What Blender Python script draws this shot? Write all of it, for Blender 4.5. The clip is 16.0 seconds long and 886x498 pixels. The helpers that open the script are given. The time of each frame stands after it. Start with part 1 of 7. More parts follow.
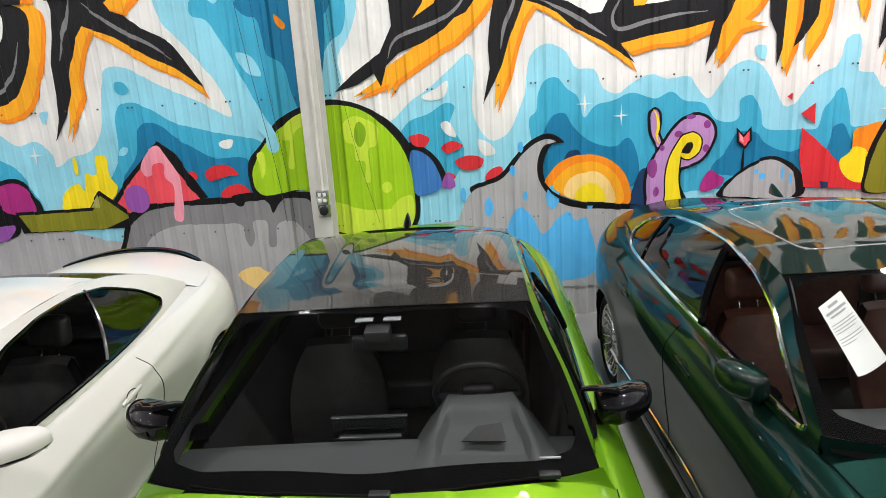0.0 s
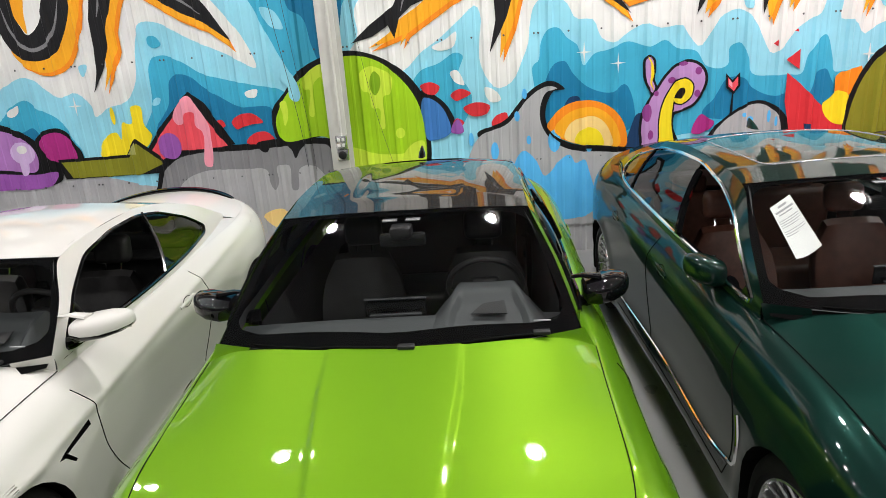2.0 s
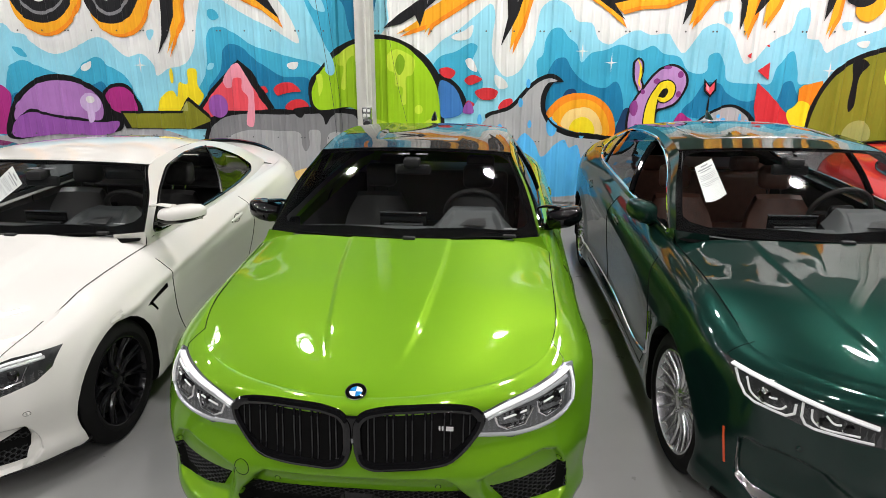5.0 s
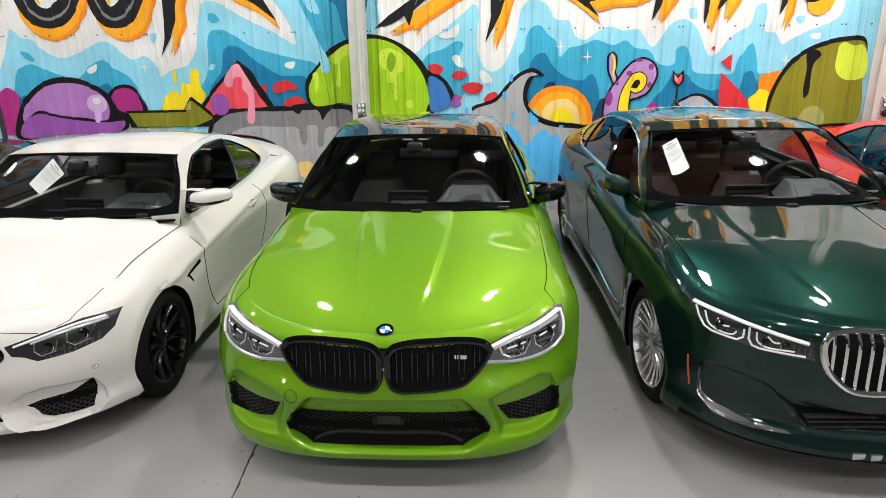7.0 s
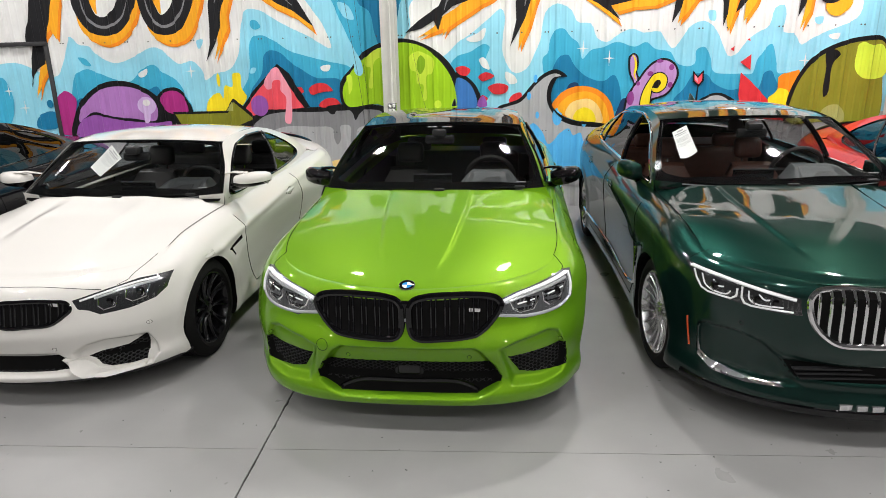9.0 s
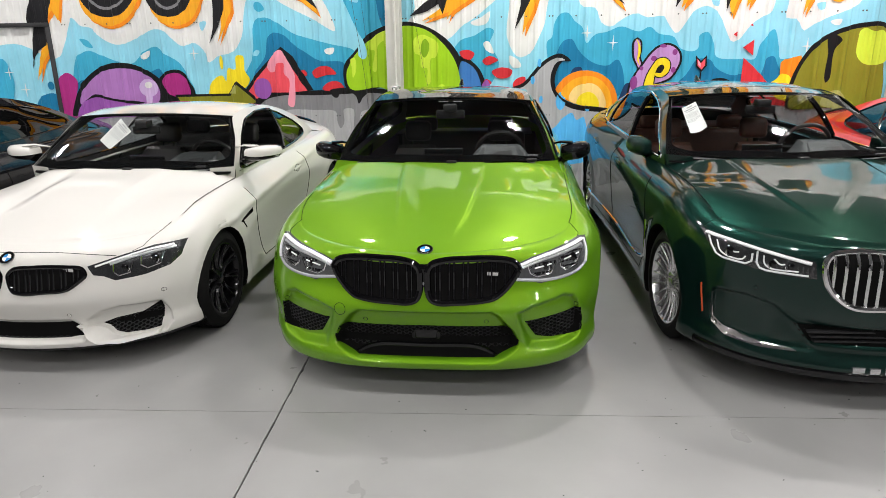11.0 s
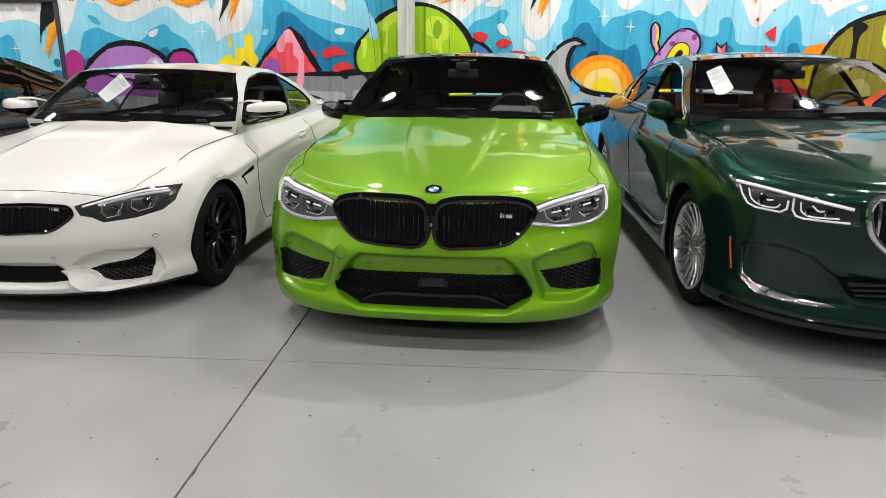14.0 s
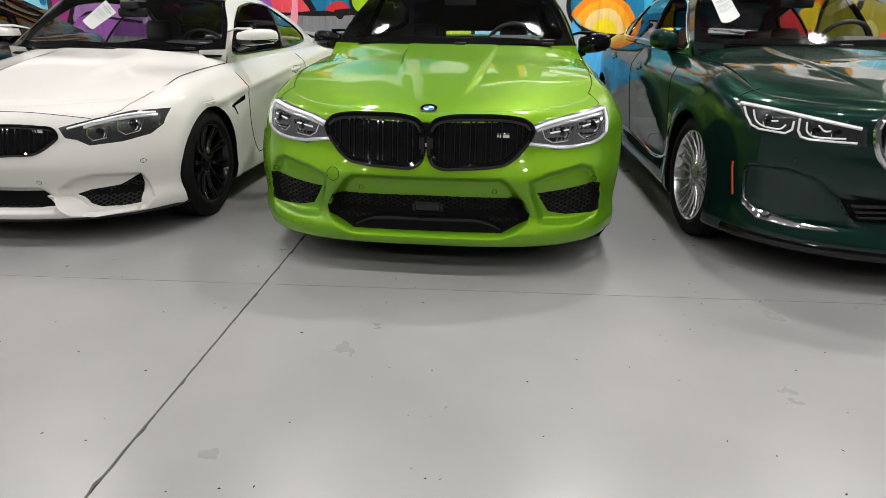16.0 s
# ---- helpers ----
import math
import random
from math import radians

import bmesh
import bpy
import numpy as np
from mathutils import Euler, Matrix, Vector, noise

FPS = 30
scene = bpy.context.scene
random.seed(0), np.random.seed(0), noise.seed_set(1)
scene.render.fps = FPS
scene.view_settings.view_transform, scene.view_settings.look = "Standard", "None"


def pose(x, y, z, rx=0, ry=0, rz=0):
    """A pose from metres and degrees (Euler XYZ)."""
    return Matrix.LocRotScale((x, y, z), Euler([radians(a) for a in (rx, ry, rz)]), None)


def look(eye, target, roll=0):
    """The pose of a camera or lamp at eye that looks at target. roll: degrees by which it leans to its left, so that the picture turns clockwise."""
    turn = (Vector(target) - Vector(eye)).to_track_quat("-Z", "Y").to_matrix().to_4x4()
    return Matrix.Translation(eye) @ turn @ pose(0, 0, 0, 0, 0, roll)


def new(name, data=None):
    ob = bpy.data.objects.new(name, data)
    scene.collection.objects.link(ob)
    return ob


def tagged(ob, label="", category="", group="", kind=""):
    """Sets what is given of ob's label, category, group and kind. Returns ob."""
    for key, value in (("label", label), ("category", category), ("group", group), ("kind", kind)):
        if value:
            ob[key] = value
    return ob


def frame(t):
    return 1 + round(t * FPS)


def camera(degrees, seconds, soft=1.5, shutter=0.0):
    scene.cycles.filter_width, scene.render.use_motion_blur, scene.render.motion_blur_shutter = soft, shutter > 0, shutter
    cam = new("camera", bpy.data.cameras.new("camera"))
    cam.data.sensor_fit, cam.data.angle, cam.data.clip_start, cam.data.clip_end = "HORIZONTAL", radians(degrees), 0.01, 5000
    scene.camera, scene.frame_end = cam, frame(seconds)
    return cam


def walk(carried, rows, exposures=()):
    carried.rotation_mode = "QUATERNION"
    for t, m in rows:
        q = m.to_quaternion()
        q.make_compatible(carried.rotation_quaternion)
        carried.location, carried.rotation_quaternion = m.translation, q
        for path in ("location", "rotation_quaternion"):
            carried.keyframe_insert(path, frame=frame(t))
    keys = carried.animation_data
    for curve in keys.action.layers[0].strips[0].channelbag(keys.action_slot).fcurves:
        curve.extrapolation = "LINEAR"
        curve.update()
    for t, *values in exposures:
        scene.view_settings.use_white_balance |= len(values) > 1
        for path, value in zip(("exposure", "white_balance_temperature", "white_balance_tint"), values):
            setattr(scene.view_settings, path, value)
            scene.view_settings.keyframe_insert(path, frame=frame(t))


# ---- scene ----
cam = camera(68.2, 16.0, 0.6)
PATH = [
    (0, (0.407, -0.383, 2.365), (0.292, 1.541, 1.831), -3.6),
    (0.5, (0.441, -0.52, 2.348), (0.286, 1.402, 1.817), -3.1),
    (1, (0.504, -0.677, 2.303), (0.362, 1.241, 1.756), -1.0),
    (1.5, (0.485, -0.802, 2.292), (0.349, 1.113, 1.73), -1.8),
    (2, (0.405, -0.957, 2.255), (0.261, 0.936, 1.627), -4.2),
    (2.5, (0.389, -1.087, 2.227), (0.284, 0.798, 1.568), -3.6),
    (3, (0.429, -1.274, 2.206), (0.213, 0.609, 1.567), -3.4),
    (3.2, (0.487, -1.332, 2.185), (0.279, 0.557, 1.562), -2.6),
    (5.3, (0.558, -2.11, 2.116), (0.384, -0.214, 1.501), 0.2),
    (5.5, (0.564, -2.166, 2.128), (0.384, -0.276, 1.499), -0.2),
    (6, (0.524, -2.305, 2.122), (0.367, -0.406, 1.515), -0.7),
    (6.5, (0.466, -2.475, 2.106), (0.331, -0.584, 1.471), -0.9),
    (7, (0.459, -2.587, 2.113), (0.342, -0.688, 1.495), -0.8),
    (7.5, (0.529, -2.705, 2.096), (0.378, -0.793, 1.531), -0.4),
    (8, (0.591, -2.827, 2.051), (0.422, -0.916, 1.486), 0.1),
    (8.5, (0.608, -2.902, 2.003), (0.39, -0.99, 1.46), -0.3),
    (9, (0.561, -2.979, 1.963), (0.346, -1.075, 1.389), -1.2),
    (9.2, (0.538, -3.01, 1.947), (0.34, -1.106, 1.369), -1.0),
    (11.5, (0.42, -3.059, 1.768), (0.225, -1.157, 1.18), -0.7),
    (12, (0.403, -3.034, 1.72), (0.172, -1.144, 1.107), -0.4),
    (12.5, (0.387, -2.991, 1.641), (0.219, -1.091, 1.04), 0.7),
    (13, (0.407, -2.951, 1.556), (0.211, -1.044, 0.986), 0.5),
    (13.5, (0.407, -2.938, 1.466), (0.206, -1.022, 0.93), 0.5),
    (14, (0.409, -2.928, 1.382), (0.193, -1.013, 0.845), 0.4),
    (14.5, (0.414, -2.915, 1.304), (0.201, -1.008, 0.742), 0.6),
    (15, (0.414, -2.906, 1.259), (0.209, -1.005, 0.674), 0.8),
    (15.5, (0.419, -2.907, 1.213), (0.217, -1.013, 0.604), 0.8),
    (16, (0.422, -2.912, 1.187), (0.218, -1.032, 0.534), 0.7),
]
# the camera opens up a little as the bright wall leaves the picture
walk(cam, [(t, look(eye, target, roll)) for t, eye, target, roll in PATH], [(0.0, 0.08), (3.0, 0.10), (6.0, 0.19), (9.0, 0.21), (12.0, 0.24), (16.0, 0.22)])

# ---- light ----
world = bpy.data.worlds.new("hall_air")
scene.world = world
world.use_nodes = True
world.node_tree.nodes["Background"].inputs["Color"].default_value = (0.75, 0.82, 0.9, 1)
world.node_tree.nodes["Background"].inputs["Strength"].default_value = 0.05
CEIL = 6.2
LAMP_POWER = 390.0
BACK_POWER = (490.0, 910.0)
LAMPS = [(x, y) for y in (-0.6, -5.1, -9.6) for x in (-11.6, -8.5, -5.4, -2.2, 1.35, 4.3, 7.4, 10.5)]
BACK_LAMPS = [(x, 3.9) for x in (-11.6, -8.5, -5.4, -2.2, 1.35, 4.3, 7.4, 10.5)]

# ---- materials ----
MATS = {}


def mat(name, color, rough=0.5, metal=0.0, coat=0.0, spec=0.5, emit=0.0, noise_size=0.0, noise_amount=0.0, bump=0.0, bump_size=200.0, rough_var=0.0):
    """A principled material with variation in colour, roughness and relief at given sizes."""
    if name in MATS:
        return MATS[name]
    m = bpy.data.materials.new(name)
    m.use_nodes = True
    nt = m.node_tree
    b = nt.nodes["Principled BSDF"]
    b.inputs["Base Color"].default_value = (*color, 1)
    b.inputs["Roughness"].default_value = rough
    b.inputs["Metallic"].default_value = metal
    b.inputs["Coat Weight"].default_value = coat
    b.inputs["Coat Roughness"].default_value = 0.03
    b.inputs["Specular IOR Level"].default_value = spec
    if emit:
        b.inputs["Emission Color"].default_value = (*color, 1)
        b.inputs["Emission Strength"].default_value = emit
    tc = nt.nodes.new("ShaderNodeTexCoord")
    if noise_amount:
        n = nt.nodes.new("ShaderNodeTexNoise")
        n.inputs["Scale"].default_value = noise_size
        n.inputs["Detail"].default_value = 6
        r = nt.nodes.new("ShaderNodeValToRGB")
        r.color_ramp.elements[0].position, r.color_ramp.elements[1].position = 0.3, 0.7
        lo = [c * (1 - noise_amount) for c in color]
        hi = [min(1, c * (1 + noise_amount)) for c in color]
        r.color_ramp.elements[0].color, r.color_ramp.elements[1].color = (*lo, 1), (*hi, 1)
        nt.links.new(tc.outputs["Object"], n.inputs["Vector"])
        nt.links.new(n.outputs["Fac"], r.inputs["Fac"])
        nt.links.new(r.outputs["Color"], b.inputs["Base Color"])
    if rough_var:
        n3 = nt.nodes.new("ShaderNodeTexNoise")
        n3.inputs["Scale"].default_value = 3.0
        n3.inputs["Detail"].default_value = 5
        mr = nt.nodes.new("ShaderNodeMapRange")
        mr.inputs["To Min"].default_value, mr.inputs["To Max"].default_value = max(0, rough - rough_var), rough + rough_var
        nt.links.new(tc.outputs["Object"], n3.inputs["Vector"])
        nt.links.new(n3.outputs["Fac"], mr.inputs["Value"])
        nt.links.new(mr.outputs["Result"], b.inputs["Roughness"])
    if bump:
        n2 = nt.nodes.new("ShaderNodeTexNoise")
        n2.inputs["Scale"].default_value = bump_size
        bp = nt.nodes.new("ShaderNodeBump")
        bp.inputs["Strength"].default_value = bump
        bp.inputs["Distance"].default_value = 0.001
        nt.links.new(tc.outputs["Object"], n2.inputs["Vector"])
        nt.links.new(n2.outputs["Fac"], bp.inputs["Height"])
        nt.links.new(bp.outputs["Normal"], b.inputs["Normal"])
    MATS[name] = m
    return m


def glass(name, tint, gloss=0.08):
    """A thin pane: tinted see-through with a mirror gloss that grows at grazing angles."""
    m = bpy.data.materials.new(name)
    m.use_nodes = True
    nt = m.node_tree
    nt.nodes.remove(nt.nodes["Principled BSDF"])
    out = nt.nodes["Material Output"]
    tr, gl, mx, lw, pw, ma = (nt.nodes.new("ShaderNode" + k) for k in ("BsdfTransparent", "BsdfGlossy", "MixShader", "LayerWeight", "Math", "Math"))
    tr.inputs["Color"].default_value = (*tint, 1)
    gl.inputs["Roughness"].default_value = 0.01
    lw.inputs["Blend"].default_value = 0.5
    pw.operation, ma.operation = "POWER", "MULTIPLY_ADD"
    pw.inputs[1].default_value = 5.0
    ma.inputs[1].default_value, ma.inputs[2].default_value = 1 - gloss, gloss
    nt.links.new(lw.outputs["Facing"], pw.inputs[0])
    nt.links.new(pw.outputs[0], ma.inputs[0])
    nt.links.new(ma.outputs[0], mx.inputs["Fac"])
    nt.links.new(tr.outputs["BSDF"], mx.inputs[1])
    nt.links.new(gl.outputs["BSDF"], mx.inputs[2])
    nt.links.new(mx.outputs["Shader"], out.inputs["Surface"])
    MATS[name] = m
    return m


def paint(name, color, metal=0.35, rough=0.4, flake=0.12):
    """Car paint: metallic flakes under a clear coat."""
    m = mat(name, color, rough, metal, 1.0)
    nt = m.node_tree
    b = nt.nodes["Principled BSDF"]
    tc = nt.nodes.new("ShaderNodeTexCoord")
    v = nt.nodes.new("ShaderNodeTexVoronoi")
    v.inputs["Scale"].default_value = 900
    mixer = nt.nodes.new("ShaderNodeMix")
    mixer.data_type = "RGBA"
    mixer.inputs["A"].default_value = (*[c * (1 - flake) for c in color], 1)
    mixer.inputs["B"].default_value = (*[min(1, c * (1 + flake)) for c in color], 1)
    nt.links.new(tc.outputs["Object"], v.inputs["Vector"])
    nt.links.new(v.outputs["Color"], mixer.inputs["Factor"])
    nt.links.new(mixer.outputs["Result"], b.inputs["Base Color"])
    b.inputs["Coat Roughness"].default_value = 0.015
    b.inputs["Coat IOR"].default_value = 1.45
    b.inputs["Specular IOR Level"].default_value = 0.06
    b.inputs["Specular Tint"].default_value = (*[0.4 * c / max(color) for c in color], 1)
    return m


def flop(name, body, flake, rough, share):
    """Car paint whose flakes have a lighter hue than its ground colour: two coated layers, mixed."""
    m = paint(name, body, 0.0, 0.55, 0.15)
    nt = m.node_tree
    one = nt.nodes["Principled BSDF"]
    two = nt.nodes.new("ShaderNodeBsdfPrincipled")
    for key, value in (("Base Color", (*flake, 1)), ("Metallic", 1.0), ("Roughness", rough), ("Coat Weight", 1.0), ("Coat Roughness", 0.015), ("Coat IOR", 1.45)):
        two.inputs[key].default_value = value
    mx = nt.nodes.new("ShaderNodeMixShader")
    mx.inputs["Fac"].default_value = share
    nt.links.new(one.outputs["BSDF"], mx.inputs[1])
    nt.links.new(two.outputs["BSDF"], mx.inputs[2])
    nt.links.new(mx.outputs["Shader"], nt.nodes["Material Output"].inputs["Surface"])
    return m


GREEN = flop("lime_green_metallic_paint", (0.092, 0.262, 0.007), (0.245, 0.40, 0.02), 0.48, 0.36)
WHITE = paint("pearl_white_paint", (0.66, 0.648, 0.612), 0.0, 0.4, 0.02)
WHITE.node_tree.nodes["Principled BSDF"].inputs["Coat IOR"].default_value = 1.36
DARKGREEN = paint("dark_green_metallic_paint", (0.0062, 0.0235, 0.0190), 0.65, 0.38, 0.4)
BLACKPAINT = paint("black_car_paint", (0.008, 0.008, 0.010), 0.2, 0.4, 0.1)
REDPAINT = paint("red_car_paint", (0.62, 0.035, 0.03), 0.1, 0.4, 0.05)
GLOSSBLACK = mat("gloss_black_trim", (0.003, 0.003, 0.0035), 0.03, 0, 0.0, 0.5)
CARBON = mat("carbon_roof", (0.016, 0.015, 0.014), 0.4, 0, 1.0, 0.05, noise_size=300, noise_amount=0.5)
SLATBLACK = mat("grille_slat_black", (0.006, 0.006, 0.007), 0.1, 0, 0.0, 0.6)
LAMPMID = mat("headlight_grey_housing", (0.10, 0.103, 0.108), 0.25, 0.5)
SATINBLACK = mat("satin_black_plastic", (0.012, 0.012, 0.013), 0.45, spec=0.3, bump=0.2, bump_size=900)
MATTBLACK = mat("matt_black_void", (0.004, 0.004, 0.004), 0.8, spec=0.06)
GAP = mat("panel_gap_black", (0.006, 0.006, 0.006), 0.9, spec=0.1)
RUBBER = mat("tyre_rubber", (0.006, 0.006, 0.006), 0.75, spec=0.12, noise_size=8, noise_amount=0.3, bump=0.3, bump_size=300)
CHROME = mat("chrome", (0.85, 0.85, 0.86), 0.08, 1.0)
SILVER = mat("silver_alloy", (0.62, 0.62, 0.63), 0.22, 0.9, 0.5)
BLACKRIM = mat("black_alloy", (0.005, 0.005, 0.006), 0.15, 0.0, 0.0, 0.35)
DISC = mat("brake_disc_steel", (0.16, 0.155, 0.15), 0.35, 1.0)
DASH = mat("grey_dashboard_vinyl", (0.046, 0.050, 0.052), 0.6, bump=0.4, bump_size=500)
LEATHER = mat("black_leather", (0.022, 0.021, 0.021), 0.42, noise_size=20, noise_amount=0.3, bump=0.3, bump_size=350)
BROWNLEATHER = mat("brown_leather", (0.10, 0.038, 0.024), 0.45, noise_size=20, noise_amount=0.25, bump=0.3, bump_size=350)
LINER = mat("charcoal_headliner", (0.10, 0.10, 0.102), 0.9, spec=0.1)
CARPET = mat("black_carpet", (0.05, 0.05, 0.05), 0.95, spec=0.1)
PAPER = mat("white_paper", (0.78, 0.78, 0.76), 0.8, noise_size=6, noise_amount=0.04)
INK = mat("grey_print", (0.36, 0.36, 0.37), 0.8)
AMBER = mat("amber_reflector", (0.5, 0.07, 0.015), 0.2, 0, 0.5)
LAMPTONE = mat("headlight_satin_housing", (0.15, 0.154, 0.16), 0.22, 0.5)
LAMPGREY = mat("headlight_silver_housing", (0.42, 0.43, 0.45), 0.25, 0.6)
LAMPDARK = mat("headlight_dark_housing", (0.04, 0.041, 0.043), 0.2, 0.4)
LAMPBAY = mat("headlight_lens_bay", (0.015, 0.015, 0.017), 0.15, 0.3)
GUIDE = mat("light_guide_silver", (0.62, 0.64, 0.66), 0.2, 0.5, 0.6)
DRL = mat("daylight_bar_white", (0.82, 0.83, 0.84), 0.18, 0.0, 0.8)
LOGOBLUE = mat("emblem_blue", (0.02, 0.22, 0.55), 0.15, 0, 1)
LOGOWHITE = mat("emblem_white", (0.8, 0.8, 0.8), 0.2, 0, 1)
WINDSHIELD = glass("windshield_glass", (0.90, 0.92, 0.915))
REARGLASS = glass("tinted_rear_glass", (0.03, 0.032, 0.032))
SIDEGLASS = glass("side_window_glass", (0.42, 0.45, 0.45))
CLEAR = glass("clear_lens", (0.92, 0.94, 0.95))

# ---- tools for building meshes ----
from mathutils.bvhtree import BVHTree


def finish(bm, name, materials, parent=None, smooth=True, angle=35, label="", merge=True):
    """Links a bmesh as one mesh object."""
    if merge:
        bmesh.ops.remove_doubles(bm, verts=bm.verts, dist=1e-5)
    bm.normal_update()
    me = bpy.data.meshes.new(name)
    bm.to_mesh(me)
    bm.free()
    for m in materials if isinstance(materials, (list, tuple)) else [materials]:
        me.materials.append(m)
    if smooth and len(me.polygons):
        me.polygons.foreach_set("use_smooth", [True] * len(me.polygons))
        me.set_sharp_from_angle(angle=radians(angle))
    ob = new(name, me)
    if parent:
        ob.parent = parent
    return tagged(ob, label)


def part(name, bm, material, parent, label="", angle=35):
    return finish(bm, name, material, parent, True, angle, label)


def thing(name, label, category, at, group=""):
    """An empty at the base of a thing, which parents its parts."""
    ob = new(name)
    ob.matrix_basis = at
    return tagged(ob, label, category, group)


def pchip(keys, t):
    """Smooth interpolation through (place, value) keys with no overshoot."""
    k = np.array([p[0] for p in keys], float)
    v = np.array([p[1] for p in keys], float)
    t = np.clip(np.asarray(t, float), k[0], k[-1])
    if len(k) == 2:
        return v[0] + (v[1] - v[0]) * (t - k[0]) / (k[1] - k[0])
    h, d = np.diff(k), np.diff(v) / np.diff(k)
    m = np.zeros(len(k))
    m[0], m[-1] = d[0], d[-1]
    for i in range(1, len(k) - 1):
        if d[i - 1] * d[i] > 0:
            w1, w2 = 2 * h[i] + h[i - 1], h[i] + 2 * h[i - 1]
            m[i] = (w1 + w2) / (w1 / d[i - 1] + w2 / d[i])
    i = np.clip(np.searchsorted(k, t, "right") - 1, 0, len(k) - 2)
    s = (t - k[i]) / h[i]
    return ((1 + 2 * s) * (1 - s) ** 2 * v[i] + s * (1 - s) ** 2 * h[i] * m[i] + s * s * (3 - 2 * s) * v[i + 1] + s * s * (s - 1) * h[i] * m[i + 1])


def catmull(points, n, closed=False):
    """A smooth line of n points through the given points."""
    p = np.array(points, float)
    if closed:
        p = np.vstack([p, p[:1]])
    d = np.concatenate([[0], np.cumsum(np.linalg.norm(np.diff(p, axis=0), axis=1) ** 0.7 + 1e-9)])
    if closed:
        ext = np.vstack([p[-2], p, p[1]])
        de = np.concatenate([[d[0] - (d[-1] - d[-2])], d, [d[-1] + d[1]]])
    else:
        ext = np.vstack([2 * p[0] - p[1], p, 2 * p[-1] - p[-2]])
        de = np.concatenate([[d[0] - (d[1] - d[0])], d, [2 * d[-1] - d[-2]]])
    out = []
    for t in np.linspace(d[0], d[-1], n, endpoint=not closed):
        i = int(np.clip(np.searchsorted(d, t, "right") - 1, 0, len(d) - 2))
        t0, t1, t2, t3 = de[i:i + 4]
        p0, p1, p2, p3 = ext[i:i + 4]
        a1 = (t1 - t) / (t1 - t0) * p0 + (t - t0) / (t1 - t0) * p1
        a2 = (t2 - t) / (t2 - t1) * p1 + (t - t1) / (t2 - t1) * p2
        a3 = (t3 - t) / (t3 - t2) * p2 + (t - t2) / (t3 - t2) * p3
        b1 = (t2 - t) / (t2 - t0) * a1 + (t - t0) / (t2 - t0) * a2
        b2 = (t3 - t) / (t3 - t1) * a2 + (t - t1) / (t3 - t1) * a3
        out.append((t2 - t) / (t2 - t1) * b1 + (t - t1) / (t2 - t1) * b2)
    return np.array(out)


def grid_bm(rows, closed=False, bm=None, mi=0):
    """Faces between rows of points."""
    bm = bm or bmesh.new()
    vs = [[bm.verts.new(Vector(map(float, p))) for p in r] for r in rows]
    n = len(vs[0])
    for a, b in zip(vs, vs[1:]):
        for i in range(n if closed else n - 1):
            j = (i + 1) % n
            f = bm.faces.new((a[i], a[j], b[j], b[i]))
            f.material_index = mi
    return bm


def loft(rows, n):
    """Rows of equal length, joined smoothly by n cross steps."""
    rows = np.array(rows, float)
    cols = [catmull(rows[:, i], n) for i in range(rows.shape[1])]
    return grid_bm(np.array(cols).transpose(1, 0, 2))


def box_bm(x0, x1, y0, y1, z0, z1, bevel=0.0, bm=None, seg=2):
    b = bmesh.new()
    bmesh.ops.create_cube(b, size=1)
    for v in b.verts:
        v.co = Vector(((x0 + x1) / 2 + v.co.x * (x1 - x0), (y0 + y1) / 2 + v.co.y * (y1 - y0), (z0 + z1) / 2 + v.co.z * (z1 - z0)))
    if bevel:
        bmesh.ops.bevel(b, geom=b.edges[:], offset=bevel, segments=seg, affect="EDGES", profile=0.5)
    if bm is None:
        return b
    me = bpy.data.meshes.new("tmp")
    b.to_mesh(me)
    b.free()
    bm.from_mesh(me)
    bpy.data.meshes.remove(me)
    return bm


def lathe(profile, n, axis="x", bm=None, centre=(0, 0, 0)):
    """Turns a profile of (along, radius) about an axis."""
    rows = []
    for a, r in profile:
        row = []
        for k in range(n):
            t = 2 * math.pi * k / n
            c, s = r * math.cos(t), r * math.sin(t)
            row.append({"x": (a, c, s), "y": (c, a, s), "z": (c, s, a)}[axis])
        rows.append(np.array(row) + np.array(centre))
    return grid_bm(rows, True, bm)


def tube(points, radius, n=6, closed=False, bm=None, flat=1.0, up=(0, 0, 1), taper=None):
    """A bar swept along points; flat squeezes it across."""
    p = [Vector(map(float, q)) for q in points]
    rows = []
    m = len(p)
    for i in range(m):
        a, b = (p[i - 1], p[(i + 1) % m]) if closed else (p[max(i - 1, 0)], p[min(i + 1, m - 1)])
        t = (b - a).normalized() if (b - a).length > 1e-9 else Vector((0, 1, 0))
        side = t.cross(Vector(up))
        side = side.normalized() if side.length > 1e-6 else Vector((1, 0, 0))
        nor = side.cross(t).normalized()
        r = radius * (taper(i / (m - 1)) if taper else 1)
        rows.append([p[i] + side * (r * flat * math.cos(2 * math.pi * k / n)) + nor * (r * math.sin(2 * math.pi * k / n)) for k in range(n)])
    if closed:
        rows.append(rows[0])
    bm = grid_bm(rows, True, bm)
    if not closed:
        for r in (rows[0], rows[-1]):
            bm.faces.new([bm.verts.new(q) for q in r])
    return bm


AX = {"x": (1, 2), "y": (0, 2), "z": (0, 1)}


def inside(poly, a, b):
    hit = False
    n = len(poly)
    for i in range(n):
        x0, y0 = poly[i]
        x1, y1 = poly[(i + 1) % n]
        if (y0 > b) != (y1 > b) and a < (x1 - x0) * (b - y0) / (y1 - y0) + x0:
            hit = not hit
    return hit


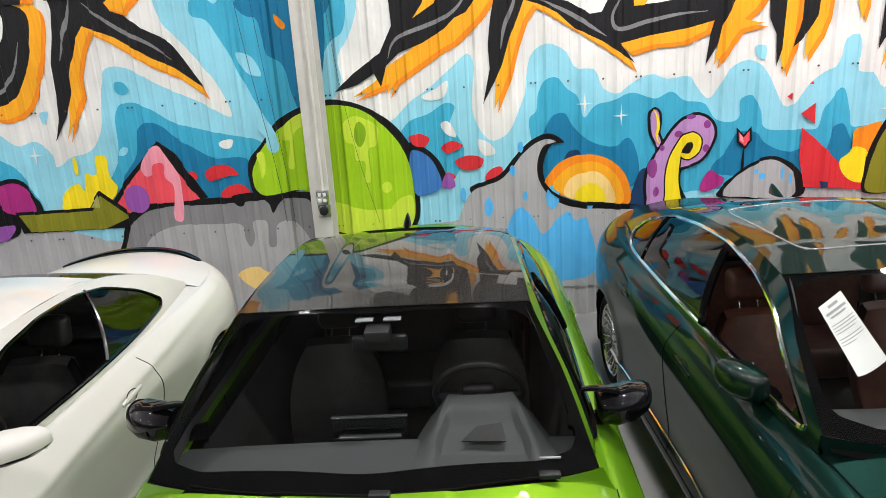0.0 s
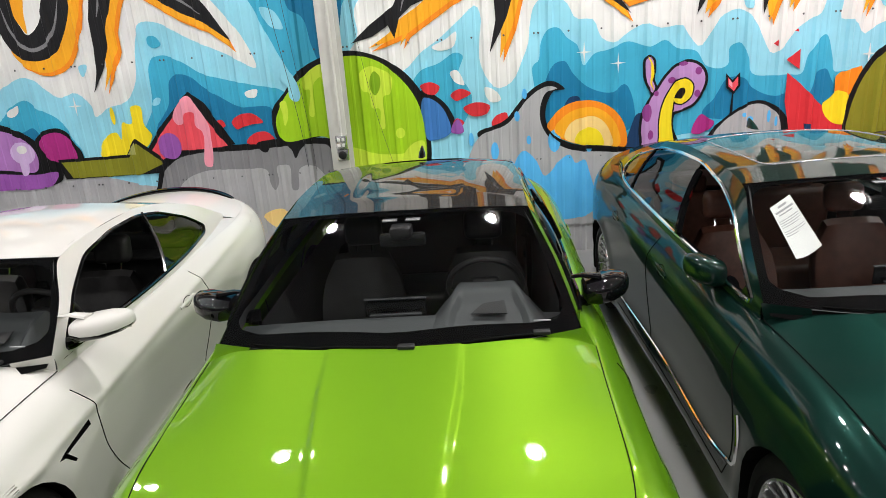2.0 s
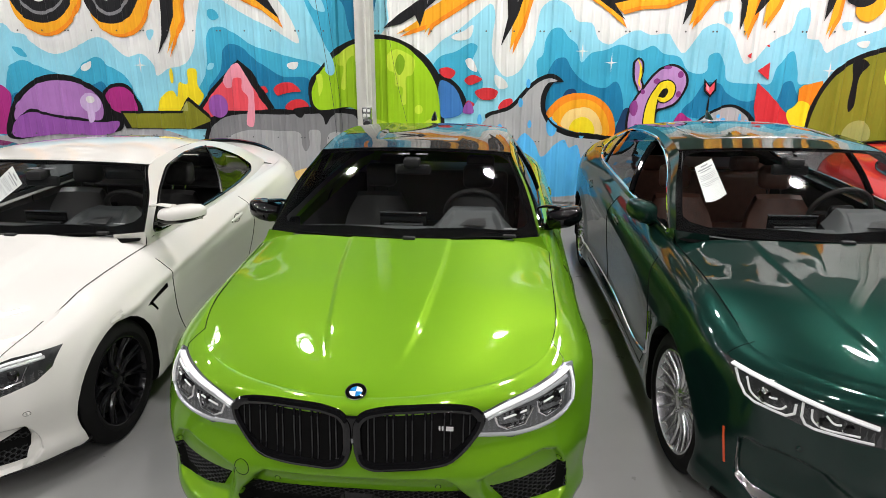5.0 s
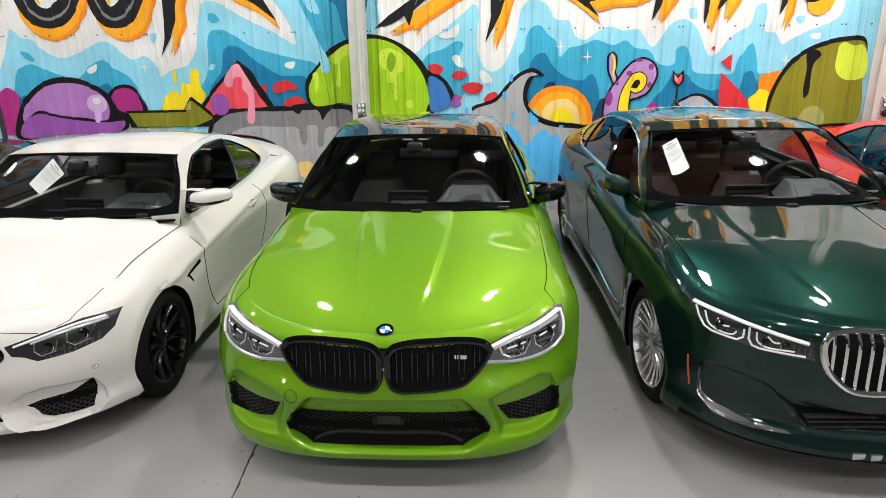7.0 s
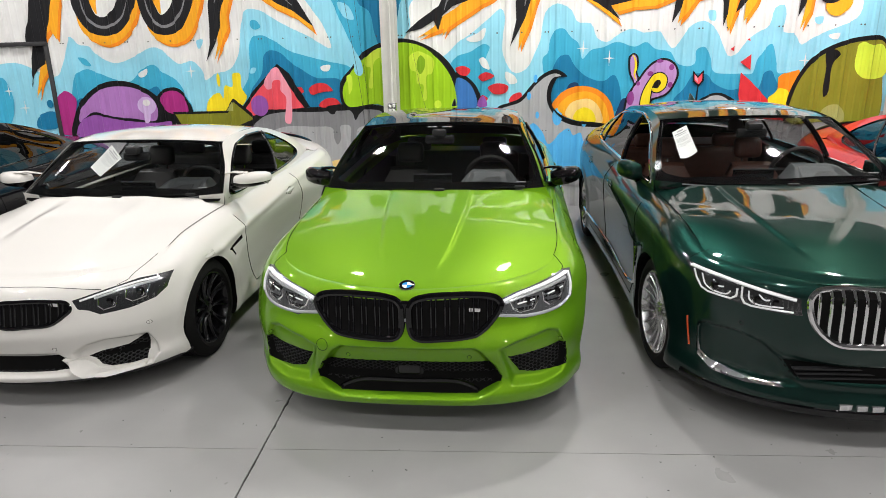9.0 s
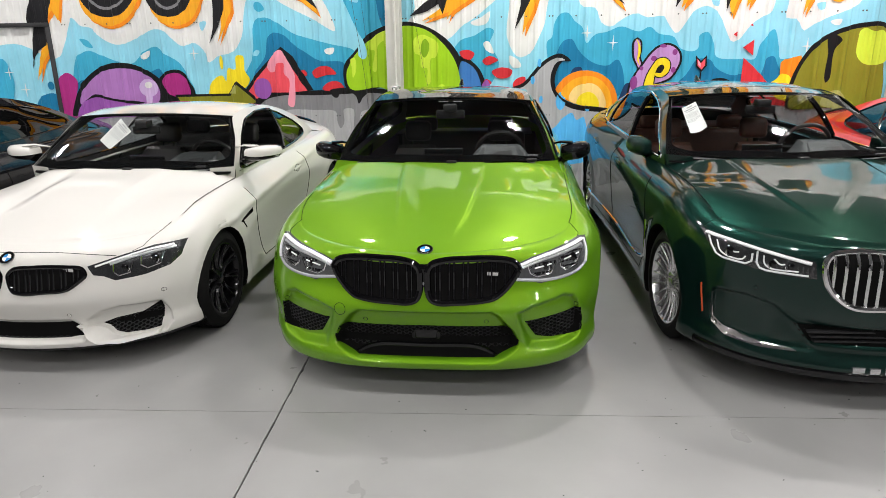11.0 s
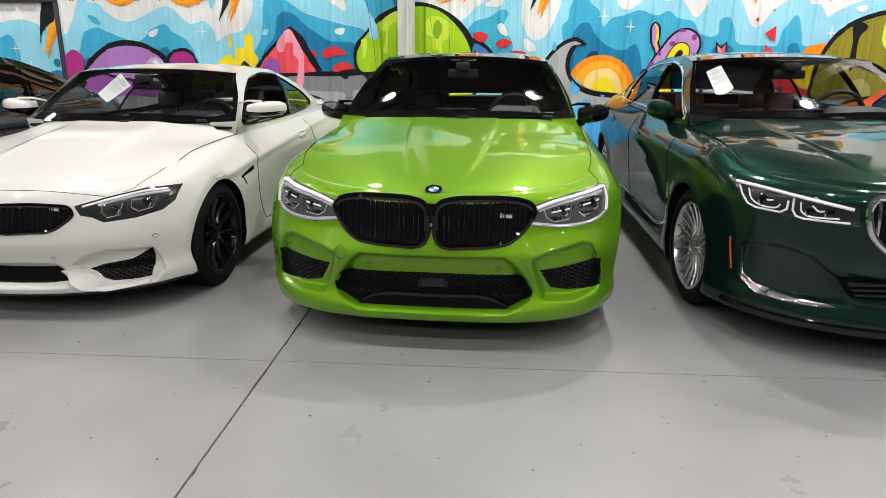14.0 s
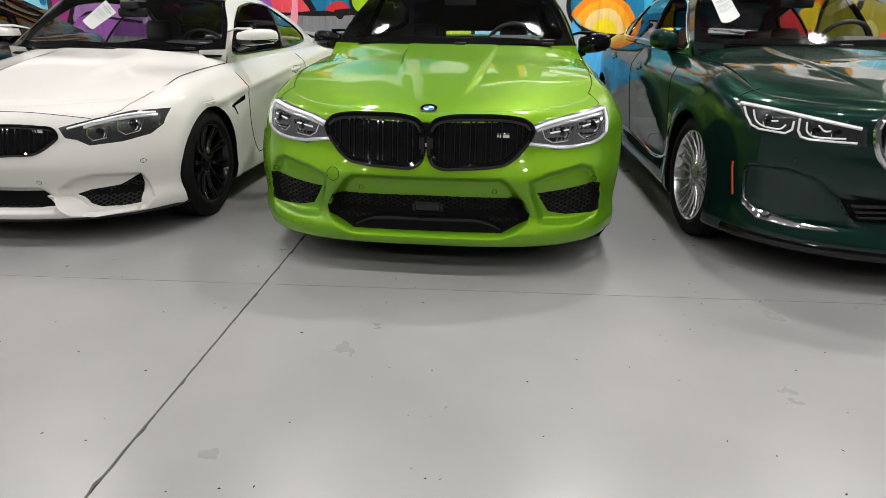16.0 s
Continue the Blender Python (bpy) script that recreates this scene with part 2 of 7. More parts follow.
def score(bm, poly, axis, keep=lambda c: True):
    """Splits the faces along a polygon's edges, seen along an axis."""
    i, j = AX[axis]
    lo = (min(p[0] for p in poly) - 0.03, min(p[1] for p in poly) - 0.03)
    hi = (max(p[0] for p in poly) + 0.03, max(p[1] for p in poly) + 0.03)
    n = len(poly)
    faces = [f for f in bm.faces if keep(f.calc_center_median()) and not (
        max(v.co[i] for v in f.verts) < lo[0] or min(v.co[i] for v in f.verts) > hi[0] or max(v.co[j] for v in f.verts) < lo[1] or min(v.co[j] for v in f.verts) > hi[1])]
    for k in range(n):
        p, q = poly[k], poly[(k + 1) % n]
        s0, s1 = (min(p[0], q[0]) - 0.02, min(p[1], q[1]) - 0.02), (max(p[0], q[0]) + 0.02, max(p[1], q[1]) + 0.02)
        near = [f for f in faces if f.is_valid and not (
            max(v.co[i] for v in f.verts) < s0[0] or min(v.co[i] for v in f.verts) > s1[0] or max(v.co[j] for v in f.verts) < s0[1] or min(v.co[j] for v in f.verts) > s1[1])]
        if not near:
            continue
        co, no = Vector((0, 0, 0)), Vector((0, 0, 0))
        co[i], co[j] = p
        no[i], no[j] = q[1] - p[1], p[0] - q[0]
        if no.length < 1e-9:
            continue
        es = {e for f in near for e in f.edges}
        vs = {v for f in near for v in f.verts}
        r = bmesh.ops.bisect_plane(bm, geom=[*vs, *es, *near], dist=1e-6, plane_co=co, plane_no=no.normalized())
        faces = [f for f in faces if f.is_valid] + [g for g in r["geom"] if isinstance(g, bmesh.types.BMFace)]
        faces = list(dict.fromkeys(faces))
    return [f for f in faces if f.is_valid]


def cut(bm, poly, axis, keep=lambda c: True, depth=None, shrink=1.0, mi=1):
    """Cuts an opening of a polygon's shape, and gives its edge walls that run inwards by depth."""
    i, j = AX[axis]
    faces = score(bm, poly, axis, keep)
    dead = [f for f in faces if inside(poly, f.calc_center_median()[i], f.calc_center_median()[j])]
    rim = {e for f in dead for e in f.edges}
    bmesh.ops.delete(bm, geom=dead, context="FACES")
    rim = [e for e in rim if e.is_valid and len(e.link_faces) == 1]
    if depth is not None and rim:
        r = bmesh.ops.extrude_edge_only(bm, edges=rim)
        vs = [g for g in r["geom"] if isinstance(g, bmesh.types.BMVert)]
        mid = sum((v.co for v in vs), Vector()) / len(vs)
        for v in vs:
            v.co = mid + (v.co - mid) * shrink + Vector(depth)
        for g in r["geom"]:
            if isinstance(g, bmesh.types.BMFace):
                g.material_index = mi
    return bm


def patch(poly, axis, tree, off=0.0, step=0.03, sign=-1, reach=3.0, thick=0.0):
    """A sheet of a polygon's shape laid on a surface along an axis, lifted by off."""
    i, j = AX[axis]
    k = 3 - i - j
    x0, x1 = min(p[0] for p in poly), max(p[0] for p in poly)
    y0, y1 = min(p[1] for p in poly), max(p[1] for p in poly)
    nx, ny = max(2, int((x1 - x0) / step) + 1), max(2, int((y1 - y0) / step) + 1)
    rows = []
    for b in np.linspace(y0 - 1e-3, y1 + 1e-3, ny):
        row = []
        for a in np.linspace(x0 - 1e-3, x1 + 1e-3, nx):
            q = [0, 0, 0]
            q[i], q[j] = a, b
            row.append(q)
        rows.append(row)
    bm = grid_bm(rows)
    faces = score(bm, poly, axis)
    dead = [f for f in bm.faces if not inside(poly, f.calc_center_median()[i], f.calc_center_median()[j])]
    bmesh.ops.delete(bm, geom=dead, context="FACES")
    bmesh.ops.remove_doubles(bm, verts=bm.verts, dist=1e-5)
    ray = Vector((0, 0, 0))
    ray[k] = -sign
    lost = []
    for v in bm.verts:
        o = v.co.copy()
        o[k] = sign * reach if axis != "y" else -1.0 if sign < 0 else 7.0
        hit, nor, _, _ = tree.ray_cast(o, ray)
        if hit is None:
            lost.append(v)
        else:
            if nor.dot(ray) > 0:
                nor = -nor
            v.co = hit + nor * off
    if lost:
        bmesh.ops.delete(bm, geom=lost, context="VERTS")
    if thick:
        r = bmesh.ops.extrude_face_region(bm, geom=bm.faces[:])
        for g in r["geom"]:
            if isinstance(g, bmesh.types.BMVert):
                g.co -= ray * thick
    return bm


def on_surface(tree, pts, axis, sign=-1, off=0.0, reach=3.0):
    """Lays a line of 2D points on a surface along an axis."""
    i, j = AX[axis]
    k = 3 - i - j
    ray = Vector((0, 0, 0))
    ray[k] = -sign
    out = []
    for a, b in pts:
        o = Vector((0, 0, 0))
        o[i], o[j] = a, b
        o[k] = sign * reach if axis != "y" else -1.0 if sign < 0 else 7.0
        hit, nor, _, _ = tree.ray_cast(o, ray)
        if hit is not None:
            out.append(hit + (nor if nor.dot(ray) < 0 else -nor) * off)
    return out


def poly_round(pts, n=3, r=0.25):
    """Rounds a polygon's corners."""
    out = []
    m = len(pts)
    for k in range(m):
        a, p, b = (np.array(pts[(k + d) % m], float) for d in (-1, 0, 1))
        s, e = p + (a - p) * r, p + (b - p) * r
        for t in np.linspace(0, 1, n):
            out.append(tuple((1 - t) ** 2 * s + 2 * t * (1 - t) * p + t * t * e))
    return out


def flip(poly):
    return [(-x, z) for x, z in poly][::-1]


def join(bm, other):
    me = bpy.data.meshes.new("tmp")
    other.to_mesh(me)
    other.free()
    bm.from_mesh(me)
    bpy.data.meshes.remove(me)
    return bm

# ---- hall ----
WALL_Y, X0, X1, Y0 = 5.60, -13.0, 13.0, -12.0
FLOORMAT = mat("grey_epoxy_floor", (0.27, 0.27, 0.265), 0.30, noise_size=1.3, noise_amount=0.10, bump=0.15, bump_size=40, rough_var=0.08)
WALLWHITE = mat("white_wall_paint", (0.72, 0.72, 0.70), 0.6, noise_size=2, noise_amount=0.05)
WALLGREY = mat("grey_wall_paint", (0.06, 0.06, 0.063), 0.7, noise_size=2, noise_amount=0.08)
CEILMAT = mat("dark_ceiling_insulation", (0.16, 0.16, 0.162), 0.85, noise_size=2, noise_amount=0.15)
STEELWHITE = mat("white_painted_steel", (0.66, 0.65, 0.61), 0.45, noise_size=5, noise_amount=0.08)
structure = lambda ob: tagged(ob, kind="structure")
floor = structure(finish(box_bm(X0, X1, Y0, WALL_Y + .2, -.15, -.012), "floor", mat("dark_joint_filler", (0.02, 0.02, 0.02), 0.9)))
JX, JY, TURN = -0.735, -0.125, 3.1


def slab(x0, x1, y0, y1, seed):
    """A floor slab with slightly chipped edges, on a grid that is turned a little against the hall."""
    rnd = random.Random(seed)
    pts = []
    for (ax, ay), (bx, by) in (((x0, y0), (x1, y0)), ((x1, y0), (x1, y1)), ((x1, y1), (x0, y1)), ((x0, y1), (x0, y0))):
        n = int(math.hypot(bx - ax, by - ay) / 0.035)
        for k in range(n):
            c = rnd.random()
            j = rnd.uniform(-0.0012, 0.0012) + (rnd.uniform(0.001, 0.007) if c > 0.92 else 0)
            px, py = ax + (bx - ax) * k / n, ay + (by - ay) * k / n
            if ax == bx:
                px += j if ax > 0 else -j
            else:
                py += 0.4 * j if ay > 0 else -0.4 * j
            pts.append((px, py))
    bm = bmesh.new()
    f = bm.faces.new([bm.verts.new((px, py, 0)) for px, py in pts])
    r = bmesh.ops.extrude_face_region(bm, geom=[f])
    for g in r["geom"]:
        if isinstance(g, bmesh.types.BMVert):
            g.co.z = -0.0119
    bmesh.ops.transform(bm, matrix=pose(JX, JY, 0, 0, 0, TURN), verts=bm.verts)
    for co, no in (((X0, 0, 0), (-1, 0, 0)), ((X1, 0, 0), (1, 0, 0)), ((0, Y0, 0), (0, -1, 0)), ((0, WALL_Y + .1, 0), (0, 1, 0))):
        bmesh.ops.bisect_plane(bm, geom=[*bm.verts, *bm.edges, *bm.faces], dist=1e-5, plane_co=co, plane_no=no, clear_outer=True)
    bmesh.ops.recalc_face_normals(bm, faces=bm.faces)
    return finish(bm, "slab", FLOORMAT, floor, smooth=False)


GX, GY = 0.0045, 0.0017
for k, (ax, bx) in enumerate(((-14.0, -GX), (GX, 15.5))):
    for j, (ay, by) in enumerate(((-13.5, -GY), (GY, 7.5))):
        slab(ax, bx, ay, by, 3 + k + 2 * j)
structure(finish(box_bm(X0, X1, Y0 - .2, WALL_Y + .2, CEIL, CEIL + .1), "ceiling", CEILMAT))
structure(finish(box_bm(X0 - .2, X0, Y0 - .2, WALL_Y + .2, -.1, CEIL), "wall_west", WALLGREY))
structure(finish(box_bm(X1, X1 + .2, Y0 - .2, WALL_Y + .2, -.1, CEIL), "wall_east", WALLGREY))
structure(finish(box_bm(X0, X1, Y0 - .2, Y0, -.1, CEIL), "wall_south", WALLGREY))
LAMPGLOW = mat("lamp_glow", (1.0, 0.965, 0.95), 0.5, emit=LAMP_POWER)


SKIRTMETAL = mat("spun_aluminium", (0.55, 0.55, 0.56), 0.45, 0.6)


def high_bay(x, y, glow, skirt):
    ob = thing("high_bay_lamp", "round white high bay lamp hanging from the ceiling", "lamp", pose(x, y, CEIL - 0.55), "ceiling lamps")
    part("housing", lathe([(0.22, 0.03), (0.20, 0.09), (0.08, 0.11), (0.06, 0.17), (0.0, 0.185), (-.012, 0.185), (-.010, 0.133)], 32, "z"), STEELWHITE, ob)
    part("diffuser", lathe([(-.008, 0.134), (-.026, 0.105), (-.038, 0.057), (-.042, 0.001)], 32, "z"), glow, ob, "glowing round diffuser")
    # Skirt is added, unseen, to cut the lamp's light off the upper wall.
    part("reflector", lathe([(0.0, 0.186), (-.5 * skirt, 0.200), (-skirt, 0.212), (-skirt, 0.208), (-.5 * skirt, 0.196), (-.004, 0.182)], 32, "z"), SKIRTMETAL, ob, "spun aluminium reflector skirt")
    part("hanger", tube([(0, 0, 0.2), (0, 0, 0.55)], 0.008, 6), STEELWHITE, ob)
    return ob


# The right-hand lamps are set brighter only to lift that side of the wall.
BACKGLOW = [mat("back_lamp_glow", (1.0, 0.965, 0.95), 0.5, emit=BACK_POWER[0]), mat("right_back_lamp_glow", (1.0, 0.965, 0.95), 0.5, emit=BACK_POWER[1])]
for lx, ly in LAMPS:
    high_bay(lx, ly, LAMPGLOW, .045)
for lx, ly in BACK_LAMPS:
    high_bay(lx, ly, BACKGLOW[lx > 0], .09)


def column(x, box_z):
    """A painted steel column against the wall, with its flanges, base plate and an outlet box."""
    ob = tagged(thing("steel_column", "white painted steel column against the painted wall", "column", pose(x, 0, 0), "steel columns"), kind="structure")
    part("front_flange", box_bm(-.085, .085, WALL_Y - .215, WALL_Y - .203, 0.02, CEIL, 0.002), STEELWHITE, ob)
    part("web", box_bm(-.008, .008, WALL_Y - .203, WALL_Y - .055, 0.02, CEIL), STEELWHITE, ob)
    part("rear_flange", box_bm(-.10, .10, WALL_Y - .055, WALL_Y - .043, 0.02, CEIL, 0.002), STEELWHITE, ob)
    part("base_plate", box_bm(-.14, .14, WALL_Y - .24, WALL_Y - .02, 0.0, 0.02, 0.003), STEELWHITE, ob)
    part("conduit", tube([(.035, WALL_Y - .235, box_z + .07), (.035, WALL_Y - .235, CEIL)], .013, 8), STEELWHITE, ob)
    b = part("outlet_box", box_bm(-.02, .085, WALL_Y - .27, WALL_Y - .215, box_z - .06, box_z + .07, 0.004), SILVER, ob, "grey metal outlet box")
    for dx in (.01, .055):
        for dz in (-.02, .035):
            part("socket", box_bm(dx - .014, dx + .014, WALL_Y - .274, WALL_Y - .268, box_z + dz - .016, box_z + dz + .016, 0.003), WALLWHITE, b)
    c = part("round_socket", lathe([(WALL_Y - .28, 0.0), (WALL_Y - .28, .03), (WALL_Y - .275, .04), (WALL_Y - .215, .042)], 24, "y", centre=(.035, 0, box_z - .115)), SATINBLACK, ob, "black round socket")
    part("socket_plate", box_bm(-.02, .09, WALL_Y - .25, WALL_Y - .215, box_z - .175, box_z - .065, 0.004), SILVER, ob)
    return ob


column(-1.02, 1.30)
column(5.06, 1.32)


CABLE = mat("grey_cable_sheath", (0.035, 0.04, 0.045), 0.6)


def cable(pts, r, label):
    ob = finish(tube(catmull(pts, 30), r * 0.65, 6), "cable", CABLE)
    return tagged(ob, label, "cable", "wall cables")


cable([(-1.75, WALL_Y - .05, CEIL - .05), (-1.62, WALL_Y - .06, 3.0), (-1.42, WALL_Y - .05, 1.4), (-1.40, WALL_Y - .04, 1.05)], .004, "thin black cable hanging down the painted wall")
cable([(-1.56, WALL_Y - .05, CEIL - .05), (-1.48, WALL_Y - .05, 3.0), (-1.33, WALL_Y - .05, 1.3), (-1.32, WALL_Y - .04, 1.0)], .003, "thin black cable hanging down the painted wall")
cable([(-.86, WALL_Y - .10, CEIL - .05), (-.80, WALL_Y - .09, 2.6), (-.68, WALL_Y - .06, 1.7), (-.52, WALL_Y - .05, 1.0)], .003, "thin grey wire sloping down beside the column")
rnd = random.Random(5)
flecks = bmesh.new()
for k in range(430):
    fx, fy = (rnd.uniform(-4, 4.5), rnd.uniform(-3.2, 1.0)) if k < 290 else (rnd.gauss((-.2, .65, 1.9)[k % 3], .28), rnd.gauss(-2.0, .35))
    a, b = rnd.uniform(.002, .007) * (2.2 if rnd.random() > .95 else 1), rnd.uniform(.0015, .004)
    t0 = rnd.uniform(0, 6.28)
    flecks.faces.new([flecks.verts.new((fx + a * math.cos(t) * math.cos(t0) - b * math.sin(t) * math.sin(t0), fy + a * math.cos(t) * math.sin(t0) + b * math.sin(t) * math.cos(t0), 0.0012 + rnd.uniform(0, .0008))) for t in (0, 1.1, 2.0, 3.3, 4.4, 5.4)])
tagged(finish(flecks, "floor_grit", GAP, smooth=False), "dark grit and scuffs scattered on the grey floor", "dirt", kind="stuff")
RIB = 0.305


def rib_y(x):
    """Relief of the ribbed sheet steel: how far a place stands out from the wall plane."""
    a = abs((x / RIB) % 1.0 - 0.5) * RIB
    minor = abs(abs(x / RIB % 1.0 - 0.5) * RIB - 0.102)
    return max(0.026 * float(np.clip((0.040 - a) / 0.022, 0, 1)), 0.004 * float(np.clip((0.016 - minor) / 0.008, 0, 1)))


BREAKS = sorted({round((k + 0.5) * RIB + d, 4) for k in range(-43, 43) for d in (-.118, -.110, -.094, -.086, -.040, -.018, .018, .040, .086, .094, .110, .118) if X0 < (k + 0.5) * RIB + d < X1} | {X0, X1})

# ---- painted wall ----
from mathutils.geometry import delaunay_2d_cdt

TINTS = {
    "white": (0.80, 0.80, 0.78), "sky": (0.30, 0.68, 0.82), "teal": (0.055, 0.42, 0.62), "deep": (0.012, 0.20, 0.38), "navy": (0.012, 0.045, 0.12), "black": (0.006, 0.006, 0.007),
    "letter": (0.011, 0.011, 0.013), "line": (0.22, 0.22, 0.23), "orange": (0.90, 0.27, 0.015), "amber": (0.95, 0.42, 0.02), "yellow": (0.92, 0.72, 0.02), "cream": (0.95, 0.66, 0.25), "red": (0.68, 0.035, 0.045), "coral": (0.85, 0.09, 0.12),
    "pink": (0.88, 0.33, 0.42), "purple": (0.33, 0.10, 0.42), "lilac": (0.44, 0.20, 0.52), "pale": (0.66, 0.48, 0.76), "plum": (0.27, 0.05, 0.24), "orchid": (0.50, 0.27, 0.56), "magenta": (0.42, 0.03, 0.22), "lime": (0.36, 0.62, 0.015),
    "limelight": (0.60, 0.78, 0.06), "moss": (0.22, 0.42, 0.01), "olive": (0.24, 0.24, 0.02), "olivelight": (0.38, 0.38, 0.12), "grey": (0.24, 0.24, 0.25), "stone": (0.42, 0.42, 0.43), "blue": (0.05, 0.19, 0.50), "water": (0.10, 0.47, 0.85),
}
TINT = {k: mat("mural_" + k, v, 0.5, spec=0.25, noise_size=2.2, noise_amount=0.10, bump=0.2, bump_size=60) for k, v in TINTS.items()}
wall_north = structure(finish(grid_bm([[(x, WALL_Y - rib_y(x), z) for x in BREAKS] for z in (CEIL, 0.0)] + [[(x, WALL_Y + 0.06, 0.0) for x in BREAKS], [(x, WALL_Y + 0.06, CEIL) for x in BREAKS]]), "wall_north", WALLGREY, angle=20))


COATS = []


def sheet_on_wall(name, tint, layer, pts):
    """A coat of paint of a flat shape, which follows the ribs of the wall."""
    COATS.append(name)
    bm = bmesh.new()
    n = len(pts)
    got = delaunay_2d_cdt([Vector(p) for p in pts], [(k, (k + 1) % n) for k in range(n)], [], 1, 1e-5)
    vs = [bm.verts.new((p.x, 0, p.y)) for p in got[0]]
    for t in got[2]:
        bm.faces.new([vs[k] for k in t])
    lo, hi = min(p[0] for p in pts), max(p[0] for p in pts)
    for b in BREAKS:
        if lo < b < hi:
            bmesh.ops.bisect_plane(bm, geom=[*bm.verts, *bm.edges, *bm.faces], dist=1e-5, plane_co=(b, 0, 0), plane_no=(1, 0, 0))
    for v in bm.verts:
        v.co.y = WALL_Y - rib_y(v.co.x) - 0.0025 - 0.0010 * layer - 0.00006 * len(COATS)
    return finish(bm, name, TINT[tint], wall_north, angle=20)


def shape(name, tint, layer, smooth, pts):
    if smooth:
        pts = [tuple(p) for p in catmull(pts, min(240, 7 * len(pts)), True)]
    if name == "mural_letter_shadow":
        sheet_on_wall(name, "orange", layer, pts)
        return sheet_on_wall("mural_letter_glow", "amber", layer + 0.5, [(x - 0.032, z + 0.034) for x, z in pts])
    return sheet_on_wall(name, tint, layer, pts)


def inset(pts, d):
    """A closed outline moved inwards by d (outwards where d is negative)."""
    q = np.array(pts, float)
    t = np.roll(q, -1, 0) - np.roll(q, 1, 0)
    n = np.column_stack([-t[:, 1], t[:, 0]]) / np.linalg.norm(t, axis=1)[:, None]
    turn = np.sum(q[:, 0] * np.roll(q[:, 1], -1) - np.roll(q[:, 0], -1) * q[:, 1])
    return [tuple(v) for v in q + n * d * (1 if turn > 0 else -1)]


def oval(name, tint, layer, x, z, a, b):
    return sheet_on_wall(name, tint, layer, [(x + a * math.cos(t), z + b * math.sin(t)) for t in np.linspace(0, 2 * math.pi, 28, endpoint=False)])


def stroke(name, tint, layer, width, pts):
    p = catmull(pts, 8 * len(pts))
    d = np.gradient(p, axis=0)
    d /= np.linalg.norm(d, axis=1)[:, None]
    n = np.column_stack([-d[:, 1], d[:, 0]])
    w = width * np.clip(np.sin(np.linspace(0.15, math.pi - 0.1, len(p))), 0.2, 1)[:, None]
    return sheet_on_wall(name, tint, layer, [tuple(q) for q in np.vstack([p + n * w, (p - n * w)[::-1]])])


def star(layer, x, z, r=0.10):
    pts = []
    for k in range(8):
        q = (r * (1.0 if k % 4 == 0 else 0.72)) if k % 2 == 0 else r * 0.13
        pts.append((x + q * math.sin(k * math.pi / 4), z + q * math.cos(k * math.pi / 4)))
    return sheet_on_wall("mural_star", "white", layer, pts)


# the white ground coat stops at a wavy edge above the letters; the wall above is dark grey
RAGGED = [(x, 3.93 + .11 * math.sin(2.1 * x) + .07 * math.sin(5.3 * x + 1) + .04 * math.sin(13 * x)) for x in np.linspace(-9.0, 6.2, 120)]
shape("mural_backdrop", "white", 0, 0, [(-9.00, 0.02)] + RAGGED + [(6.20, 0.02)])
shape("mural_sky", "sky", 1, 1, [(-9.00, 0.60), (-9.00, 1.90), (-7.20, 1.75), (-6.20, 1.95), (-5.63, 1.76), (-5.50, 1.95), (-5.33, 2.27), (-5.25, 2.17), (-5.10, 2.14), (-4.96, 2.00), (-4.76, 1.92), (-4.50, 1.99), (-4.22, 2.11), (-4.10, 2.09), (-4.01, 2.00), (-3.86, 1.89), (-3.69, 1.93), (-3.55, 1.79), (-3.52, 1.68), (-3.39, 1.76), (-3.18, 1.81), (-3.05, 1.98), (-2.96, 2.38), (-2.88, 2.54), (-2.73, 2.54), (-2.43, 2.37), (-2.06, 2.19), (-1.80, 2.05), (-1.88, 2.32), (-2.09, 2.63), (-2.32, 2.93), (-2.36, 3.12), (-2.20, 3.40), (-1.20, 3.40), (-1.00, 2.60), (-1.00, 0.60)])
shape("mural_sky", "sky", 1, 1, [(-1.00, 0.60), (-1.00, 3.50), (-0.57, 3.01), (-0.65, 2.70), (-0.77, 2.51), (-0.76, 2.28), (-0.88, 2.09), (-0.75, 1.90), (-0.36, 1.92), (-0.16, 2.09), (-0.01, 2.18), (0.21, 2.35), (0.38, 2.47), (0.42, 2.38), (0.40, 2.17), (0.40, 1.93), (0.55, 1.70), (0.69, 1.75), (0.79, 1.93), (0.86, 2.10), (0.88, 2.27), (0.93, 2.44), (1.05, 2.51), (1.22, 2.44), (1.31, 2.29), (1.47, 2.27), (1.55, 2.10), (1.67, 2.05), (1.79, 2.13), (1.96, 2.20), (2.10, 2.15), (2.29, 2.16), (2.35, 2.08), (2.46, 1.96), (2.52, 2.02), (2.64, 2.21), (2.80, 2.27), (2.95, 2.16), (3.04, 1.99), (3.13, 1.85), (3.21, 1.89), (3.33, 2.05), (3.42, 2.12), (3.55, 2.20), (3.60, 2.40), (3.69, 2.43), (3.73, 2.32), (3.72, 2.12), (3.85, 2.10), (3.94, 1.97), (4.03, 2.03), (4.21, 2.12), (4.37, 2.18), (4.54, 2.28), (4.57, 2.44), (4.45, 2.66), (4.55, 2.85), (5.40, 3.00), (5.40, 0.60)])
shape("mural_cloud", "teal", 2, 1, [(-5.71, 1.05), (-5.63, 1.37), (-5.48, 1.49), (-5.37, 1.76), (-5.19, 1.85), (-5.03, 1.80), (-4.83, 1.72), (-4.59, 1.68), (-4.40, 1.83), (-4.23, 1.89), (-4.12, 1.80), (-3.93, 1.68), (-3.84, 1.53), (-3.76, 1.34), (-3.75, 1.07)])
